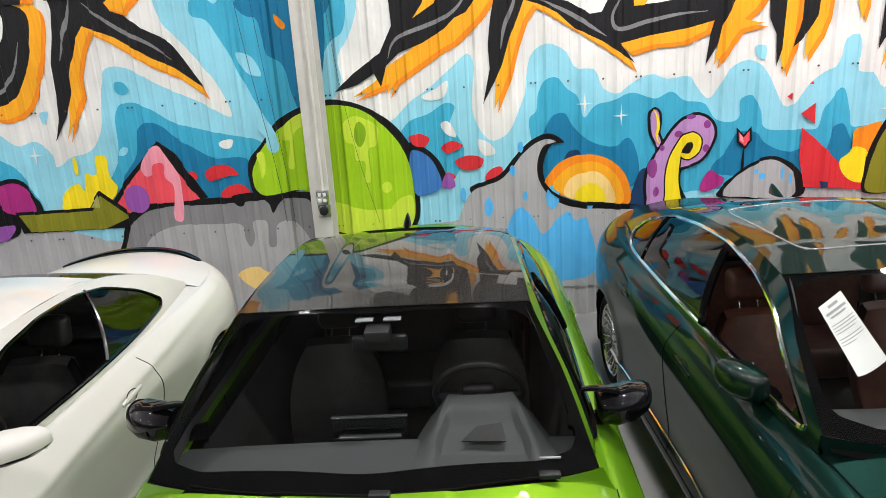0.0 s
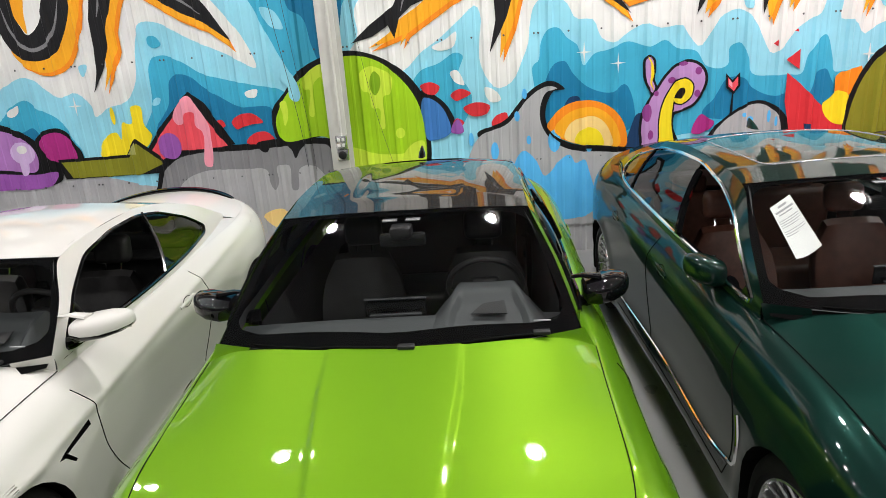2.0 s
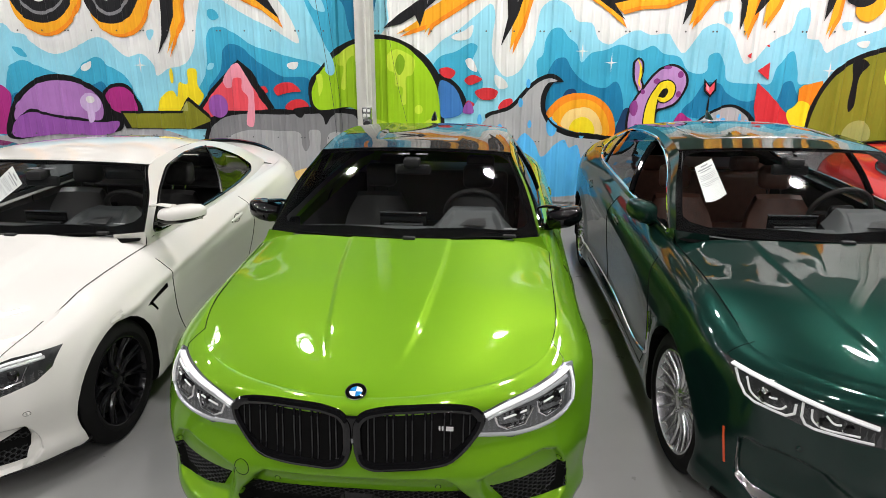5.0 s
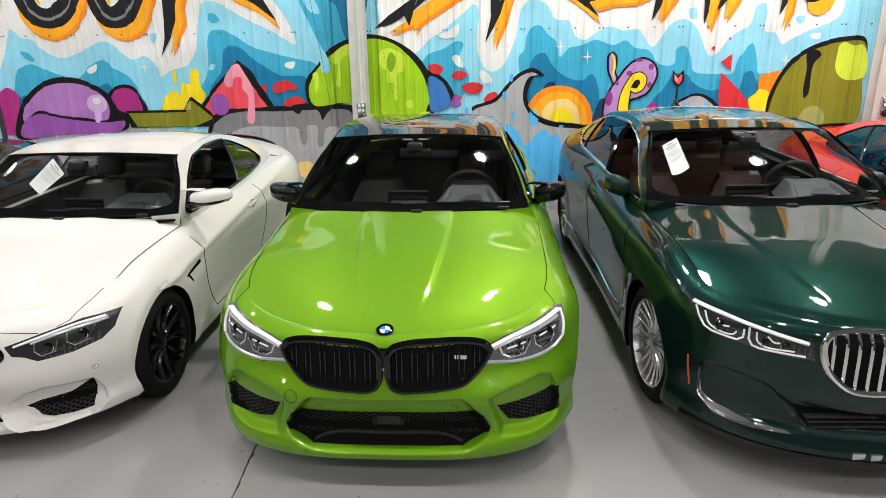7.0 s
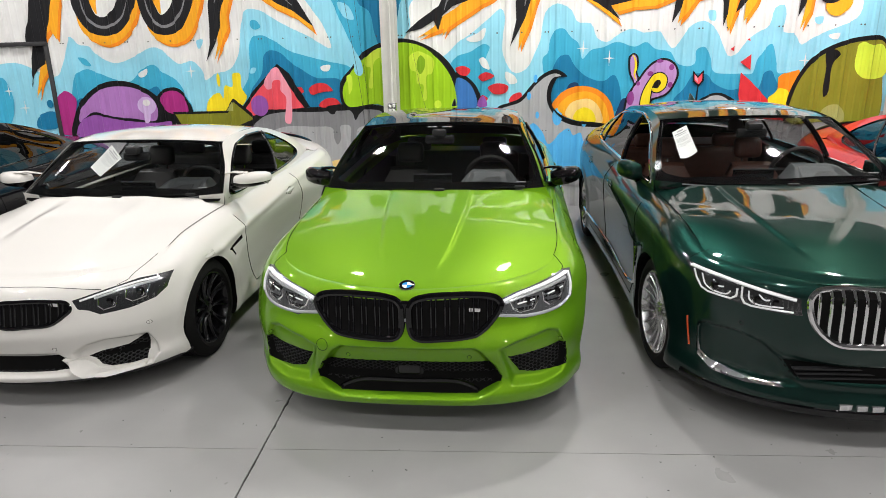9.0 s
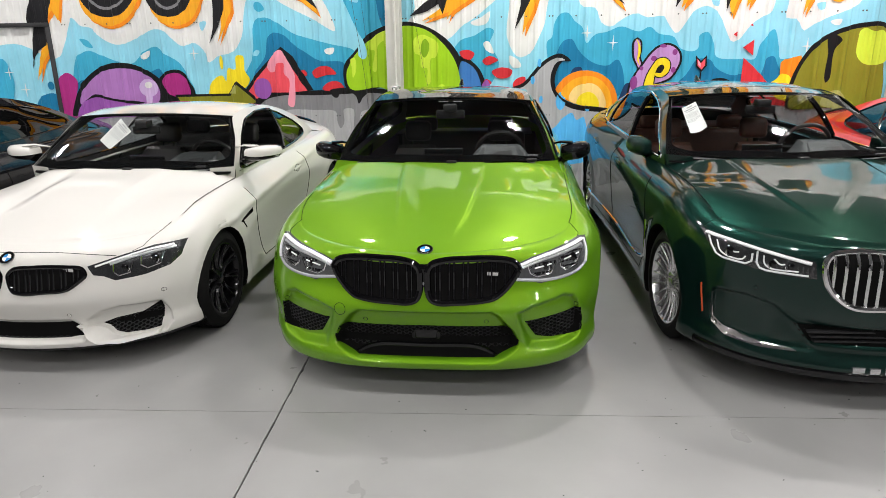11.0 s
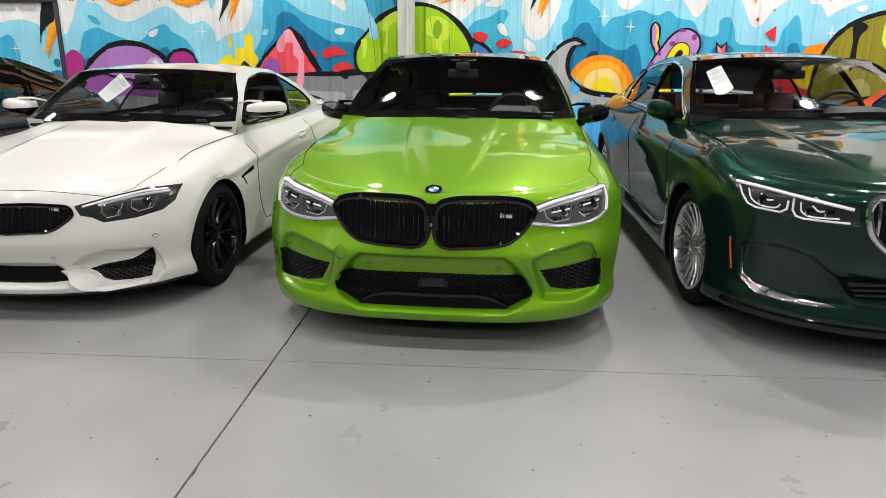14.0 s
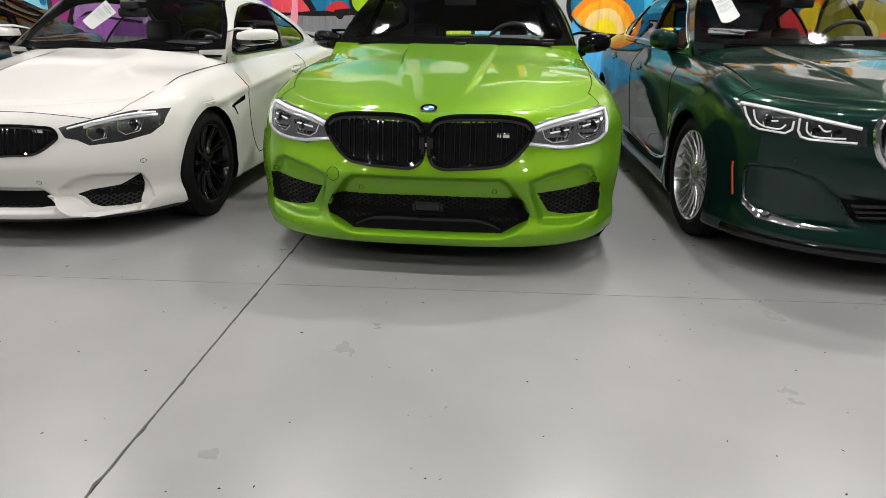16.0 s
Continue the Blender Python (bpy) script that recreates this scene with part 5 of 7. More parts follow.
def wheel_meshes(style, r=0.345, width=0.26):
    """Tyre, rim, disc and caliper meshes about the x axis, outer face towards +x."""
    w = width / 2
    out = {}
    tyre = [(-w + 0.03, r - 0.10), (-w, r - 0.075), (-w + 0.005, r - 0.035), (-w + 0.025, r - 0.006)]
    for k in range(7):
        a = -w + 0.035 + k * (2 * w - 0.07) / 6
        tyre += [(a - 0.006, r), (a + 0.012, r), (a + 0.0125, r - 0.006), (a + 0.016, r - 0.006)] if k < 6 else [(a, r)]
    tyre += [(w - 0.025, r - 0.006), (w - 0.005, r - 0.035), (w, r - 0.07), (w - 0.012, r - 0.092), (w - 0.03, r - 0.095)]
    out["tyre"] = (lathe(tyre, 64), RUBBER)
    q = r - 0.092
    m = SILVER if style == "fan" else BLACKRIM
    rim = lathe([(w - 0.03, q), (w - 0.012, q), (w - 0.010, q - 0.008), (w - 0.03, q - 0.018), (w - 0.07, q - 0.026), (-w + 0.03, q - 0.03), (-w + 0.03, q)], 64)
    hub = lathe([(w - 0.045, 0.0), (w - 0.035, 0.012), (w - 0.036, 0.05), (w - 0.05, 0.075), (w - 0.09, 0.08)], 32)
    join(rim, hub)
    n = {"fan": 20, "y": 10, "double": 10}[style]
    for k in range(n):
        t = 2 * math.pi * (k + 0.5) / n
        arms = [(0, 0)] if style == "fan" else [(-0.10, 0.10)] if style == "y" and False else [(0.0, 0.10), (0.0, -0.10)] if style == "y" else [(0.05, 0.09), (-0.05, -0.09)]
        for a0, a1 in arms:
            p = []
            for j in range(5):
                f = j / 4
                rr = 0.055 + (q - 0.012 - 0.055) * f
                ang = t + a0 + (a1 - a0) * f
                p.append((w - 0.052 + 0.030 * f ** 1.5 - 0.012 * math.sin(math.pi * f), rr * math.cos(ang), rr * math.sin(ang)))
            tube(p, 0.0085 if style == "fan" else 0.012, 6, bm=rim, up=(1, 0, 0), flat=0.75 if style == "fan" else 0.8, taper=lambda f: 1.25 - 0.35 * f)
    for k in range(5):
        t = 2 * math.pi * k / 5
        lathe([(w - 0.045, 0.009), (w - 0.026, 0.009), (w - 0.024, 0.006), (w - 0.024, 0)], 8, bm=rim, centre=(0, 0.052 * math.cos(t), 0.052 * math.sin(t)))
    out["rim"] = (rim, m)
    out["brake_disc"] = (lathe([(w - 0.11, 0.07), (w - 0.105, 0.08), (w - 0.105, 0.185), (w - 0.13, 0.185), (w - 0.13, 0.07)], 48), DISC)
    cap = lathe([(w - 0.033, 0.0), (w - 0.031, 0.02), (w - 0.034, 0.03), (w - 0.045, 0.031)], 24)
    out["hub_cap"] = (cap, m)
    return out


def honeycomb(poly, tree, cell=0.022, off=-0.03, sign=-1):
    """A mesh of hexagon rings inside a polygon, laid behind a surface."""
    bm = bmesh.new()
    x0, x1 = min(p[0] for p in poly), max(p[0] for p in poly)
    z0, z1 = min(p[1] for p in poly), max(p[1] for p in poly)
    row = 0
    z = z0
    while z < z1 + cell:
        x = x0 + (cell * 1.0 if row % 2 else 0)
        while x < x1 + cell:
            ring = [(x + cell * 0.85 * math.cos(a), z + cell * 0.54 * math.sin(a)) for a in [math.pi / 3 * k for k in range(6)]]
            for a, b in zip(ring, ring[1:] + ring[:1]):
                if inside(poly, *a) and inside(poly, *b):
                    p = on_surface(tree, [a, b], "y", sign, off)
                    if len(p) == 2:
                        tube(p, 0.0030, 4, False, bm, up=(0, 1, 0), flat=0.8)
            x += cell * 2.0
        z += cell * 0.56
        row += 1
    return bm


def depth_inside(poly, pts):
    """How far points lie inside a polygon; outside it is zero."""
    best = np.full(len(pts), 9.0)
    for a, b in zip(poly, poly[1:] + poly[:1]):
        a, b = np.array(a), np.array(b)
        t = np.clip(((pts - a) @ (b - a)) / max(1e-9, (b - a) @ (b - a)), 0, 1)
        best = np.minimum(best, np.linalg.norm(pts - a - t[:, None] * (b - a), axis=1))
    return np.array([d if inside(poly, *p) else 0.0 for d, p in zip(best, pts)])


def shrink(poly, f):
    c = np.mean(np.array(poly), axis=0)
    return [tuple(c + (np.array(p) - c) * f) for p in poly]


def lay(tree, pts, r, n=60, closed=True, off=0.0, flat=1.0, axis="y", sign=-1, bm=None, seg=8, sharp=False):
    """A bar laid on a surface along a smooth line."""
    if sharp:
        q = []
        m = len(pts)
        for k in range(m if closed else m - 1):
            a, b = np.array(pts[k], float), np.array(pts[(k + 1) % m], float)
            q += [a + (b - a) * t for t in np.linspace(0, 1, 12, endpoint=False)]
        if not closed:
            q.append(np.array(pts[-1], float))
    else:
        q = catmull(pts, n, closed)
    p = on_surface(tree, q, axis, sign, off)
    up = {"y": (0, 1, 0), "x": (1, 0, 0), "z": (0, 0, 1)}[axis]
    return tube(p, r, seg, closed, bm, flat, up) if len(p) > 2 else (bm or bmesh.new())


def seat(car, x, y, z, leather, lean=18):
    """A front seat with side bolsters and a head restraint."""
    ob = new("seat")
    ob.parent = car
    ob.matrix_basis = pose(x, y, z)
    rows = []
    for f, w, d in ((0, .24, .06), (.15, .25, .09), (.5, .26, .10), (.85, .24, .09), (1, .22, .05)):
        rows.append([(w * c, -0.27 + 0.52 * f, 0.05 + d * (1 + 0.35 * abs(c) ** 3 - (abs(c) > 0.97))) for c in np.linspace(-1, 1, 15)])
    part("cushion", loft(rows, 16), leather, ob)
    tl = math.tan(radians(lean))
    front, back = [], []
    for f, w in ((0, .23), (.25, .255), (.55, .26), (.8, .23), (1, .17)):
        h = 0.12 + 0.56 * f
        front.append([(w * c, 0.24 + h * tl - 0.035 - 0.05 * abs(c) ** 3 * (1 - 0.4 * f), h) for c in np.linspace(-1, 1, 15)])
        back.append([(w * c, 0.24 + h * tl + 0.07 * (1 - c * c) ** 0.5 + 0.01, h) for c in np.linspace(-1, 1, 15)])
    bm = loft(front, 18)
    join(bm, loft(back, 18))
    top = [front[-1], [(p[0], p[1] + 0.05, p[2] + 0.025) for p in front[-1]], back[-1]]
    join(bm, grid_bm(top))
    part("backrest", bm, leather, ob)
    hb = box_bm(-.12, .12, .50, .60, .73, .91, 0.045, seg=4)
    for v in hb.verts:
        v.co.y += (v.co.z - 0.8) * 0.15
    part("headrest", hb, leather, ob)
    for sx in (-.05, .05):
        part("post", tube([(sx, .50, .66), (sx, .545, .76)], 0.007, 8), CHROME, ob)
    return ob


def steering(car, x, y, z, tilt=24, r=0.185):
    ob = new("steering_wheel")
    ob.parent = car
    ob.matrix_basis = pose(x, y, z, tilt - 90, 0, 0)
    ring = [(r * math.cos(t), r * math.sin(t), 0) for t in np.linspace(0, 2 * math.pi, 48, endpoint=False)]
    part("rim", tube(ring, 0.016, 10, True), LEATHER, ob)
    part("hub", box_bm(-.075, .075, -.06, .05, -.035, .02, 0.025, seg=3), SATINBLACK, ob)
    for a in (180, 0, 82, 98):
        c, s_ = math.cos(radians(a)), math.sin(radians(a))
        part("spoke", tube([(0.05 * c, 0.05 * s_, 0), (r * c, r * s_, 0)], 0.016, 8, flat=0.5), SILVER if 10 < a < 170 else SATINBLACK, ob)
    part("column", tube([(0, 0, -.03), (0, 0, -.25)], 0.04, 12), SATINBLACK, ob)
    return ob


def mirror(car, s, side):
    """A door mirror on its arm."""
    mx, my, mz = s["mirror"]
    shell, lower = s["mirror_mats"]
    ob = new("door_mirror")
    ob.parent = car
    ob.matrix_basis = pose(side * mx, my, mz) @ Matrix.Diagonal((*s.get("mirror_size", (1, 1, 1)), 1))
    rows = []
    for f, h0, h1, d in ((0, .030, .040, .05), (.05, .046, .058, .075), (.3, .062, .066, .105), (.6, .066, .062, .11), (.85, .058, .050, .09), (.96, .042, .036, .06), (1, .02, .02, .03)):
        row = []
        for k in range(17):
            t = -math.pi / 2 + math.pi * k / 16
            row.append((-d * math.cos(t) ** 0.65, (h1 if t < 0 else h0) * math.copysign(abs(math.sin(t)) ** 0.8, t)))
        row += [(0.05 * (1 - f ** 4), h0 * 0.9), (0.055 * (1 - f ** 4), 0.0), (0.05 * (1 - f ** 4), -h1 * 0.9)]
        rows.append([(side * (-0.10 + 0.225 * f), y + 0.07 * f * f, z + 0.014 * f) for y, z in row])
    bm = grid_bm(rows, True)
    for r_ in (rows[0], rows[-1]):
        bm.faces.new([bm.verts.new(p) for p in r_])
    bmesh.ops.remove_doubles(bm, verts=bm.verts, dist=1e-5)
    bmesh.ops.recalc_face_normals(bm, faces=bm.faces)
    if shell is lower:
        part("shell", bm, shell, ob)
    else:
        for name, m_, keep in (("shell", shell, 1), ("lower_shell", lower, -1)):
            b2 = bm.copy()
            bmesh.ops.bisect_plane(b2, geom=[*b2.verts, *b2.edges, *b2.faces], dist=1e-5, plane_co=(0, 0, s.get("mirror_split", -.014)), plane_no=(-.06 * side, 0, -keep), clear_outer=True)
            part(name, b2, m_, ob)
        bm.free()
    g = box_bm(min(side * -.085, side * .10), max(side * -.085, side * .10), .062, .068, -.045, .05, 0.002)
    part("mirror_glass", g, CHROME, ob)
    part("arm", tube([(side * -.05, 0.01, -.05), (side * -.12, 0.02, -.075), (side * -.19, 0.05, -.085)], 0.028, 10, flat=1.5, taper=lambda f: 0.9 + 0.5 * f), lower, ob)
    if s.get("prong"):
        part("upper_blade", tube([(side * -.02, -.02, .07), (side * -.10, .0, .074), (side * -.18, .04, .05)], 0.014, 8, flat=2.2, taper=lambda f: 1 - 0.55 * f), shell, ob)
    return ob


def emblem(car, at, tilt, r=0.041):
    ob = new("emblem")
    ob.parent = car
    ob.matrix_basis = pose(*at, tilt, 0, 0)
    part("rim", lathe([(0, r), (.006, r), (.008, r - .004), (.006, r * .62), (.003, r * .6)], 40, "z"), GLOSSBLACK, ob)
    part("edge", tube([(r * math.cos(t), r * math.sin(t), .005) for t in np.linspace(0, 6.2832, 40, endpoint=False)], .0022, 6, True), CHROME, ob)
    for k in range(4):
        bm = bmesh.new()
        c = bm.verts.new((0, 0, .0065))
        arc = [bm.verts.new((r * .63 * math.cos(t), r * .63 * math.sin(t), .0055)) for t in np.linspace(k * math.pi / 2, (k + 1) * math.pi / 2, 9)]
        for a, b in zip(arc, arc[1:]):
            bm.faces.new((c, a, b))
        part("quarter", bm, LOGOWHITE if k % 2 == 0 else LOGOBLUE, ob)
    return ob


def headlight(car, s, tree, poly, side):
    """A lamp: dark housing, two projectors with light guides, a top light bar and a clear cover."""
    ob = new("headlight")
    ob.parent = car
    P = poly if side > 0 else flip(poly)
    part("housing", patch(shrink(P, 1.02), "y", tree, -0.042, 0.02), s["lamp_housing"], ob)
    X = [p[0] for p in P]
    for kind, pts in s["lamp_lines"]:
        q = [(side * x, z) for x, z in pts]
        if kind == "bar":
            part("light_bar", lay(tree, q, s.get("bar_r", 0.011), 40, False, -0.012, 0.55), DRL, ob)
        elif kind == "bay":
            part("lens_bay", patch(q, "y", tree, -0.034, 0.02), LAMPBAY, ob)
        elif kind == "thin":
            part("light_guide", lay(tree, q, 0.0045, 40, False, -0.014), DRL, ob)
        elif kind == "edge":
            part("light_guide", lay(tree, q, s.get("guide_r", 0.0055), 40, False, -0.014, sharp=True), s.get("guide_mat", DRL), ob)
        elif kind == "loop":
            part("light_guide", lay(tree, q, 0.0065, 40, True, -0.016), DRL, ob)
        elif kind == "chrome":
            part("chrome_fin", lay(tree, q, 0.009, 40, False, -0.014), GUIDE, ob)
        elif kind == "lens":
            for c in q:
                p = on_surface(tree, [c], "y", -1, -0.022)
                if p:
                    bm = lathe([(0.0, 0.001), (0.001, 0.012), (0.006, 0.022), (0.016, 0.027), (0.02, 0.031), (0.03, 0.033)], 20, "y", centre=tuple(p[0]))
                    part("projector", bm, GLOSSBLACK, ob)
                    c = p[0]
                    part("projector_ring", tube([(c.x + .036 * math.cos(a), c.y + .012, c.z + .030 * math.sin(a)) for a in np.linspace(math.pi * .95, math.pi * 2.05, 16)], .0035, 6), CHROME, ob)
    part("cover", patch(P, "y", tree, 0.001, 0.02), CLEAR, ob)
    return ob



def make_car(s):
    car = thing(s["name"], s["label"], "car", pose(*s["at"][:2], 0, 0, 0, s["at"][2]))
    body_mat = s["paint"]
    ya, yb, ln = s["axle"], s["axle"] + s["base"], s["length"]
    # lower body
    lines = [level_line(s, lv, k) for k, lv in enumerate(s["levels"])]
    half = np.array(lines)
    cols = []
    for i in range(half.shape[1]):
        cols.append(catmull(half[:, i], s.get("rows", 61)))
    half = np.array(cols)
    full = [*half[::-1], *(half[1:-1] * np.array([-1, 1, 1]))]
    if s.get("crease"):
        zc, amt, rise = (*s["crease"], 0.03)[:3]
        for col in full:
            for p in col:
                if ya < p[1] < yb + 0.3:
                    p[0] *= 1 + amt * math.exp(-((p[2] - zc - rise * (p[1] - ya)) / 0.035) ** 2)
    for yy in (ya, yb):
        for col in full:
            for p in col:
                d = math.hypot(p[1] - yy, p[2] - 0.34)
                p[0] += math.copysign(0.012 * math.exp(-((d - 0.40) / 0.05) ** 2), p[0]) if abs(p[0]) > 0.6 else 0
    for P, depth, ramp in s.get("sculpt", []):
        for Q in (P, flip(P)) if min(p[0] for p in P) > 0 else (P,):
            for col in full:
                col = col if isinstance(col, np.ndarray) else np.array(col)
                near = (col[:, 1] < 0.7) & (np.abs(col[:, 0]) < 0.95)
                if near.any():
                    d = depth_inside(Q, col[near][:, [0, 2]])
                    fade = 1 - smooth01((np.abs(col[near][:, 0]) - 0.80) / 0.13)
                    col[near, 1] += depth * smooth01(d / ramp) * fade
    rows = np.array(full).transpose(1, 0, 2)
    skin = grid_bm(rows, True)
    tree = BVHTree.FromBMesh(skin)
    body = skin
    R = s["arch"]
    for yy in (ya, yb):
        circ = [(yy + R * math.cos(t), s.get("wheel_r", 0.345) + R * math.sin(t)) for t in np.linspace(0, 2 * math.pi, 30, endpoint=False)]
        for sg in (1, -1):
            cut(body, circ, "x", lambda c: c.x * sg > 0.55, (-sg * 0.30, 0, 0), 1.0)
    for P, dep in s["openings"]:
        cut(body, P, "y", lambda c: c.y < 1.0, (0, dep, 0), 0.96)
    for sg in (1, -1):
        for P in s.get("vents", []):
            cut(body, P, "x", lambda c: c.x * sg > 0.5 and c.y < 3, (-sg * 0.03, 0, 0), 0.9)
    bmesh.ops.recalc_face_normals(body, faces=body.faces)
    part("body", body, [body_mat, MATTBLACK], car, angle=40)
    # bonnet
    hood_rows = []
    for yc, ye, zc, p, *bow in s["hood"]:
        w, z = edge_at(s, ye, 8 if not hood_rows else 9)
        if len(hood_rows) == 1:
            w, z = (np.array(edge_at(s, ye, 8)) + np.array(edge_at(s, ye, 9))) / 2
        if s.get("nose_cover") and not hood_rows:
            low, high = (level_line(s, s["levels"][k], k)[: s.get("fine", 44)] for k in (7, 8))
            row = []
            for u in np.linspace(-1, 1, 161):
                x_, b_ = abs(u) * (w - .003), s["nose_cover"] * (1 - u ** 4)
                at = [b_ * np.interp(x_, low[:, 0], low[:, i]) + (1 - b_) * np.interp(x_, high[:, 0], high[:, i]) for i in (1, 2)]
                row.append((u * (w - .003), at[0] - .0015, at[1] + .001))
            hood_rows.append(np.array(row))
            continue
        hood_rows.append(arc_row(w - 0.003, yc, ye, zc, z + (0.003 if hood_rows else 0.0), 161, p, bow[0] if bow else 2.3))
    hood = loft(hood_rows, 72)
    hood.verts.ensure_lookup_table()
    for k, v in enumerate(hood.verts):
        row = k // 161
        if row < 8 and not s.get("nose_cover"):
            q = on_surface(tree, [(v.co.x, v.co.y)], "z", 1)
            if q:
                d = q[0].z - 0.0025 - v.co.z
                v.co.z += d * float(smooth01(1 - row / 8) * smooth01((0.034 - abs(d)) / 0.02))
        v.co.z += s["bulge"](v.co.x, v.co.y)
    lip = [e for e in hood.edges if len(e.link_faces) == 1]
    r = bmesh.ops.extrude_edge_only(hood, edges=lip)
    for g in r["geom"]:
        if isinstance(g, bmesh.types.BMVert):
            g.co += Vector((-math.copysign(0.006, g.co.x), 0.004, -0.02))
    hood_tree = BVHTree.FromBMesh(hood)
    for sg in (1, -1):
        line = []
        for y in np.linspace(s["hood"][1][1], s["hood"][-1][1], 30):
            w, z = edge_at(s, y)
            line.append((sg * (w - 0.001), y, z + 0.003))
        if s.get("seam"):
            if s["seam"][0]:
                q = on_surface(tree, [(sg * x, z) for x, z in catmull(s["seam"][0], 24)], "y", -1, 0.0005)
                part("bonnet_gap", tube(q, 0.0022, 5, up=(0, 1, 0)), GAP, car)
            q = on_surface(tree, [(sg * x, z) for x, z in s["seam"][1]], "y", -1, 0.0005)
            a, b = np.array(q[-1]), np.array(line[0])
            link = []
            for t in np.linspace(0.1, 0.95, 12):
                xy = tuple((a + (b - a) * t)[:2])
                up = [p for tr in (tree, hood_tree) for p in on_surface(tr, [xy], "z", 1, 0.0006)]
                if up:
                    link.append(tuple(max(up, key=lambda p: p[2])))
            line = [*(tuple(p) for p in q), *link, *line]
        part("bonnet_gap", tube(line, 0.0022, 5), GAP, car)
    part("bonnet", hood, body_mat, car, angle=30)
    # windscreen with its black border
    a0, a1, a2 = (np.array(r_) for r_ in s["screen"])
    ws = [arc_row(*(a0 * (1 - t) * (1 - 2 * t) + a1 * 4 * t * (1 - t) + a2 * t * (2 * t - 1)), 41, 2.2, 2.2) for t in np.linspace(0, 1, 13)]
    scr = loft(ws, 25)
    scr_tree = BVHTree.FromBMesh(scr)
    scr_part = part("windshield", scr, WINDSHIELD, car)
    band = loft(ws, 25)
    for v in band.verts:
        v.co += Vector((0, 0.002, -0.004))
    (bw, byc, bye, _, _), (tw, tyc, tye, _, _) = s["screen"][0], s["screen"][-1]
    half = [(bw - .19, byc + (bye - byc) * .55 + .055), (bw - .085, bye + .045), (bw - .058, bye + .10), (tw - .018, tye - .045)]
    hole = [(-x, y) for x, y in half[::-1]] + [(0, byc + .066)] + half + [(0, tyc - .035)]
    cut(band, poly_round(hole, 4, 0.18), "z")
    part("black_border", band, GLOSSBLACK, scr_part)
    cowl = loft([arc_row(bw - 0.02, byc - 0.09, bye - 0.03, s["screen"][0][3] - 0.05, s["screen"][0][4] - 0.05, 31), arc_row(bw - 0.02, byc + 0.03, bye + 0.02, s["screen"][0][3] - 0.02, s["screen"][0][4] - 0.02, 31)], 4)
    part("cowl", cowl, MATTBLACK, car)
    corner_w, corner_z = edge_at(s, s["hood"][-1][1])
    for sg in (1, -1):
        strip = []
        for t in np.linspace(0, 1, 7):
            u = 0.80 + 0.20 * t
            xh, yh = u * (corner_w - .003), s["hood"][-1][0] + (s["hood"][-1][1] - s["hood"][-1][0]) * u ** s["hood"][-1][3]
            zh = [q.z for q in on_surface(hood_tree, [(sg * xh * 0.995, yh - 0.004)], "z", 1)]
            xg, yg, zg = u * bw, byc + (bye - byc) * u ** 2.2, s["screen"][0][3] + (s["screen"][0][4] - s["screen"][0][3]) * u ** 2.2
            a_ = np.array((sg * xh, yh - .004, (zh[0] if zh else corner_z) - .003))
            b_ = np.array((sg * (xg + .012 * t), yg - .006, zg + .001))
            strip.append([a_ + (b_ - a_) * f + np.array((0, 0, -.006 * math.sin(math.pi * f))) for f in np.linspace(0, 1, 5)])
        part("cowl_corner", grid_bm(strip), body_mat, car)
    for wx0, wx1 in s["wipers"]:
        p = []
        for t in np.linspace(0, 1, 12):
            x = wx0 + (wx1 - wx0) * t
            q = on_surface(scr_tree, [(x, byc + (bye - byc) * abs(x / bw) ** 2.2 + 0.012)], "z", 1, 0.006)
            p += q
        if len(p) > 2:
            wob = new("wiper")
            wob.parent = car
            part("blade", tube(p, 0.004, 6, flat=0.8), MATTBLACK, wob)
            part("arm", tube([p[0] + Vector((0, -0.012, 0.0)), p[3] + Vector((0, -0.004, 0.006)), p[6] + Vector((0, 0, 0.004))], 0.005, 6), MATTBLACK, wob)
            part("arm_pivot", box_bm(p[0].x - .035, p[0].x + .035, p[0].y - .025, p[0].y + .008, p[0].z - .004, p[0].z + .014, 0.006), SATINBLACK, wob)
    # roof, rear screen, tail lid
    rf = loft([arc_row(*r_, n=s.get("roof_cols", 41)) for r_ in s["roof"]], 40)
    for v in rf.verts:
        v.co.z -= s.get("channel", 0) * float(smooth01((0.30 - abs(v.co.x)) / 0.07) * smooth01((v.co.y - s["roof"][0][1] - 0.16) / 0.14))
    part("roof", rf, s["roof_paint"], car)
    if s.get("panorama"):
        rt = BVHTree.FromBMesh(loft([arc_row(*r_) for r_ in s["roof"]], 30))
        x, y0, y1 = s["panorama"]
        part("glass_roof", patch(poly_round([(-x, y0), (x, y0), (x, y1), (-x, y1)], 4, 0.12), "z", rt, 0.004, 0.04, 1), GLOSSBLACK, car)
        part("glass_roof_seal", lay(rt, poly_round([(-x, y0), (x, y0), (x, y1), (-x, y1)], 4, 0.12), 0.005, 120, True, 0.003, 1.0, "z", 1, seg=6), LAMPGREY, car)
    part("rear_screen", loft([arc_row(*r_) for r_ in s["rear"]], 16), REARGLASS, car)
    # Unseen dark sheet, added to stop the view through the rear glass.
    if s.get("blind"):
        blind = loft([arc_row(*r_) for r_ in s["rear"]], 12)
        for v in blind.verts:
            v.co += Vector((-0.03 * v.co.x, -0.012, -0.016))
        part("rear_dark_sheet", blind, CARPET, car, "dark blind behind the rear glass")
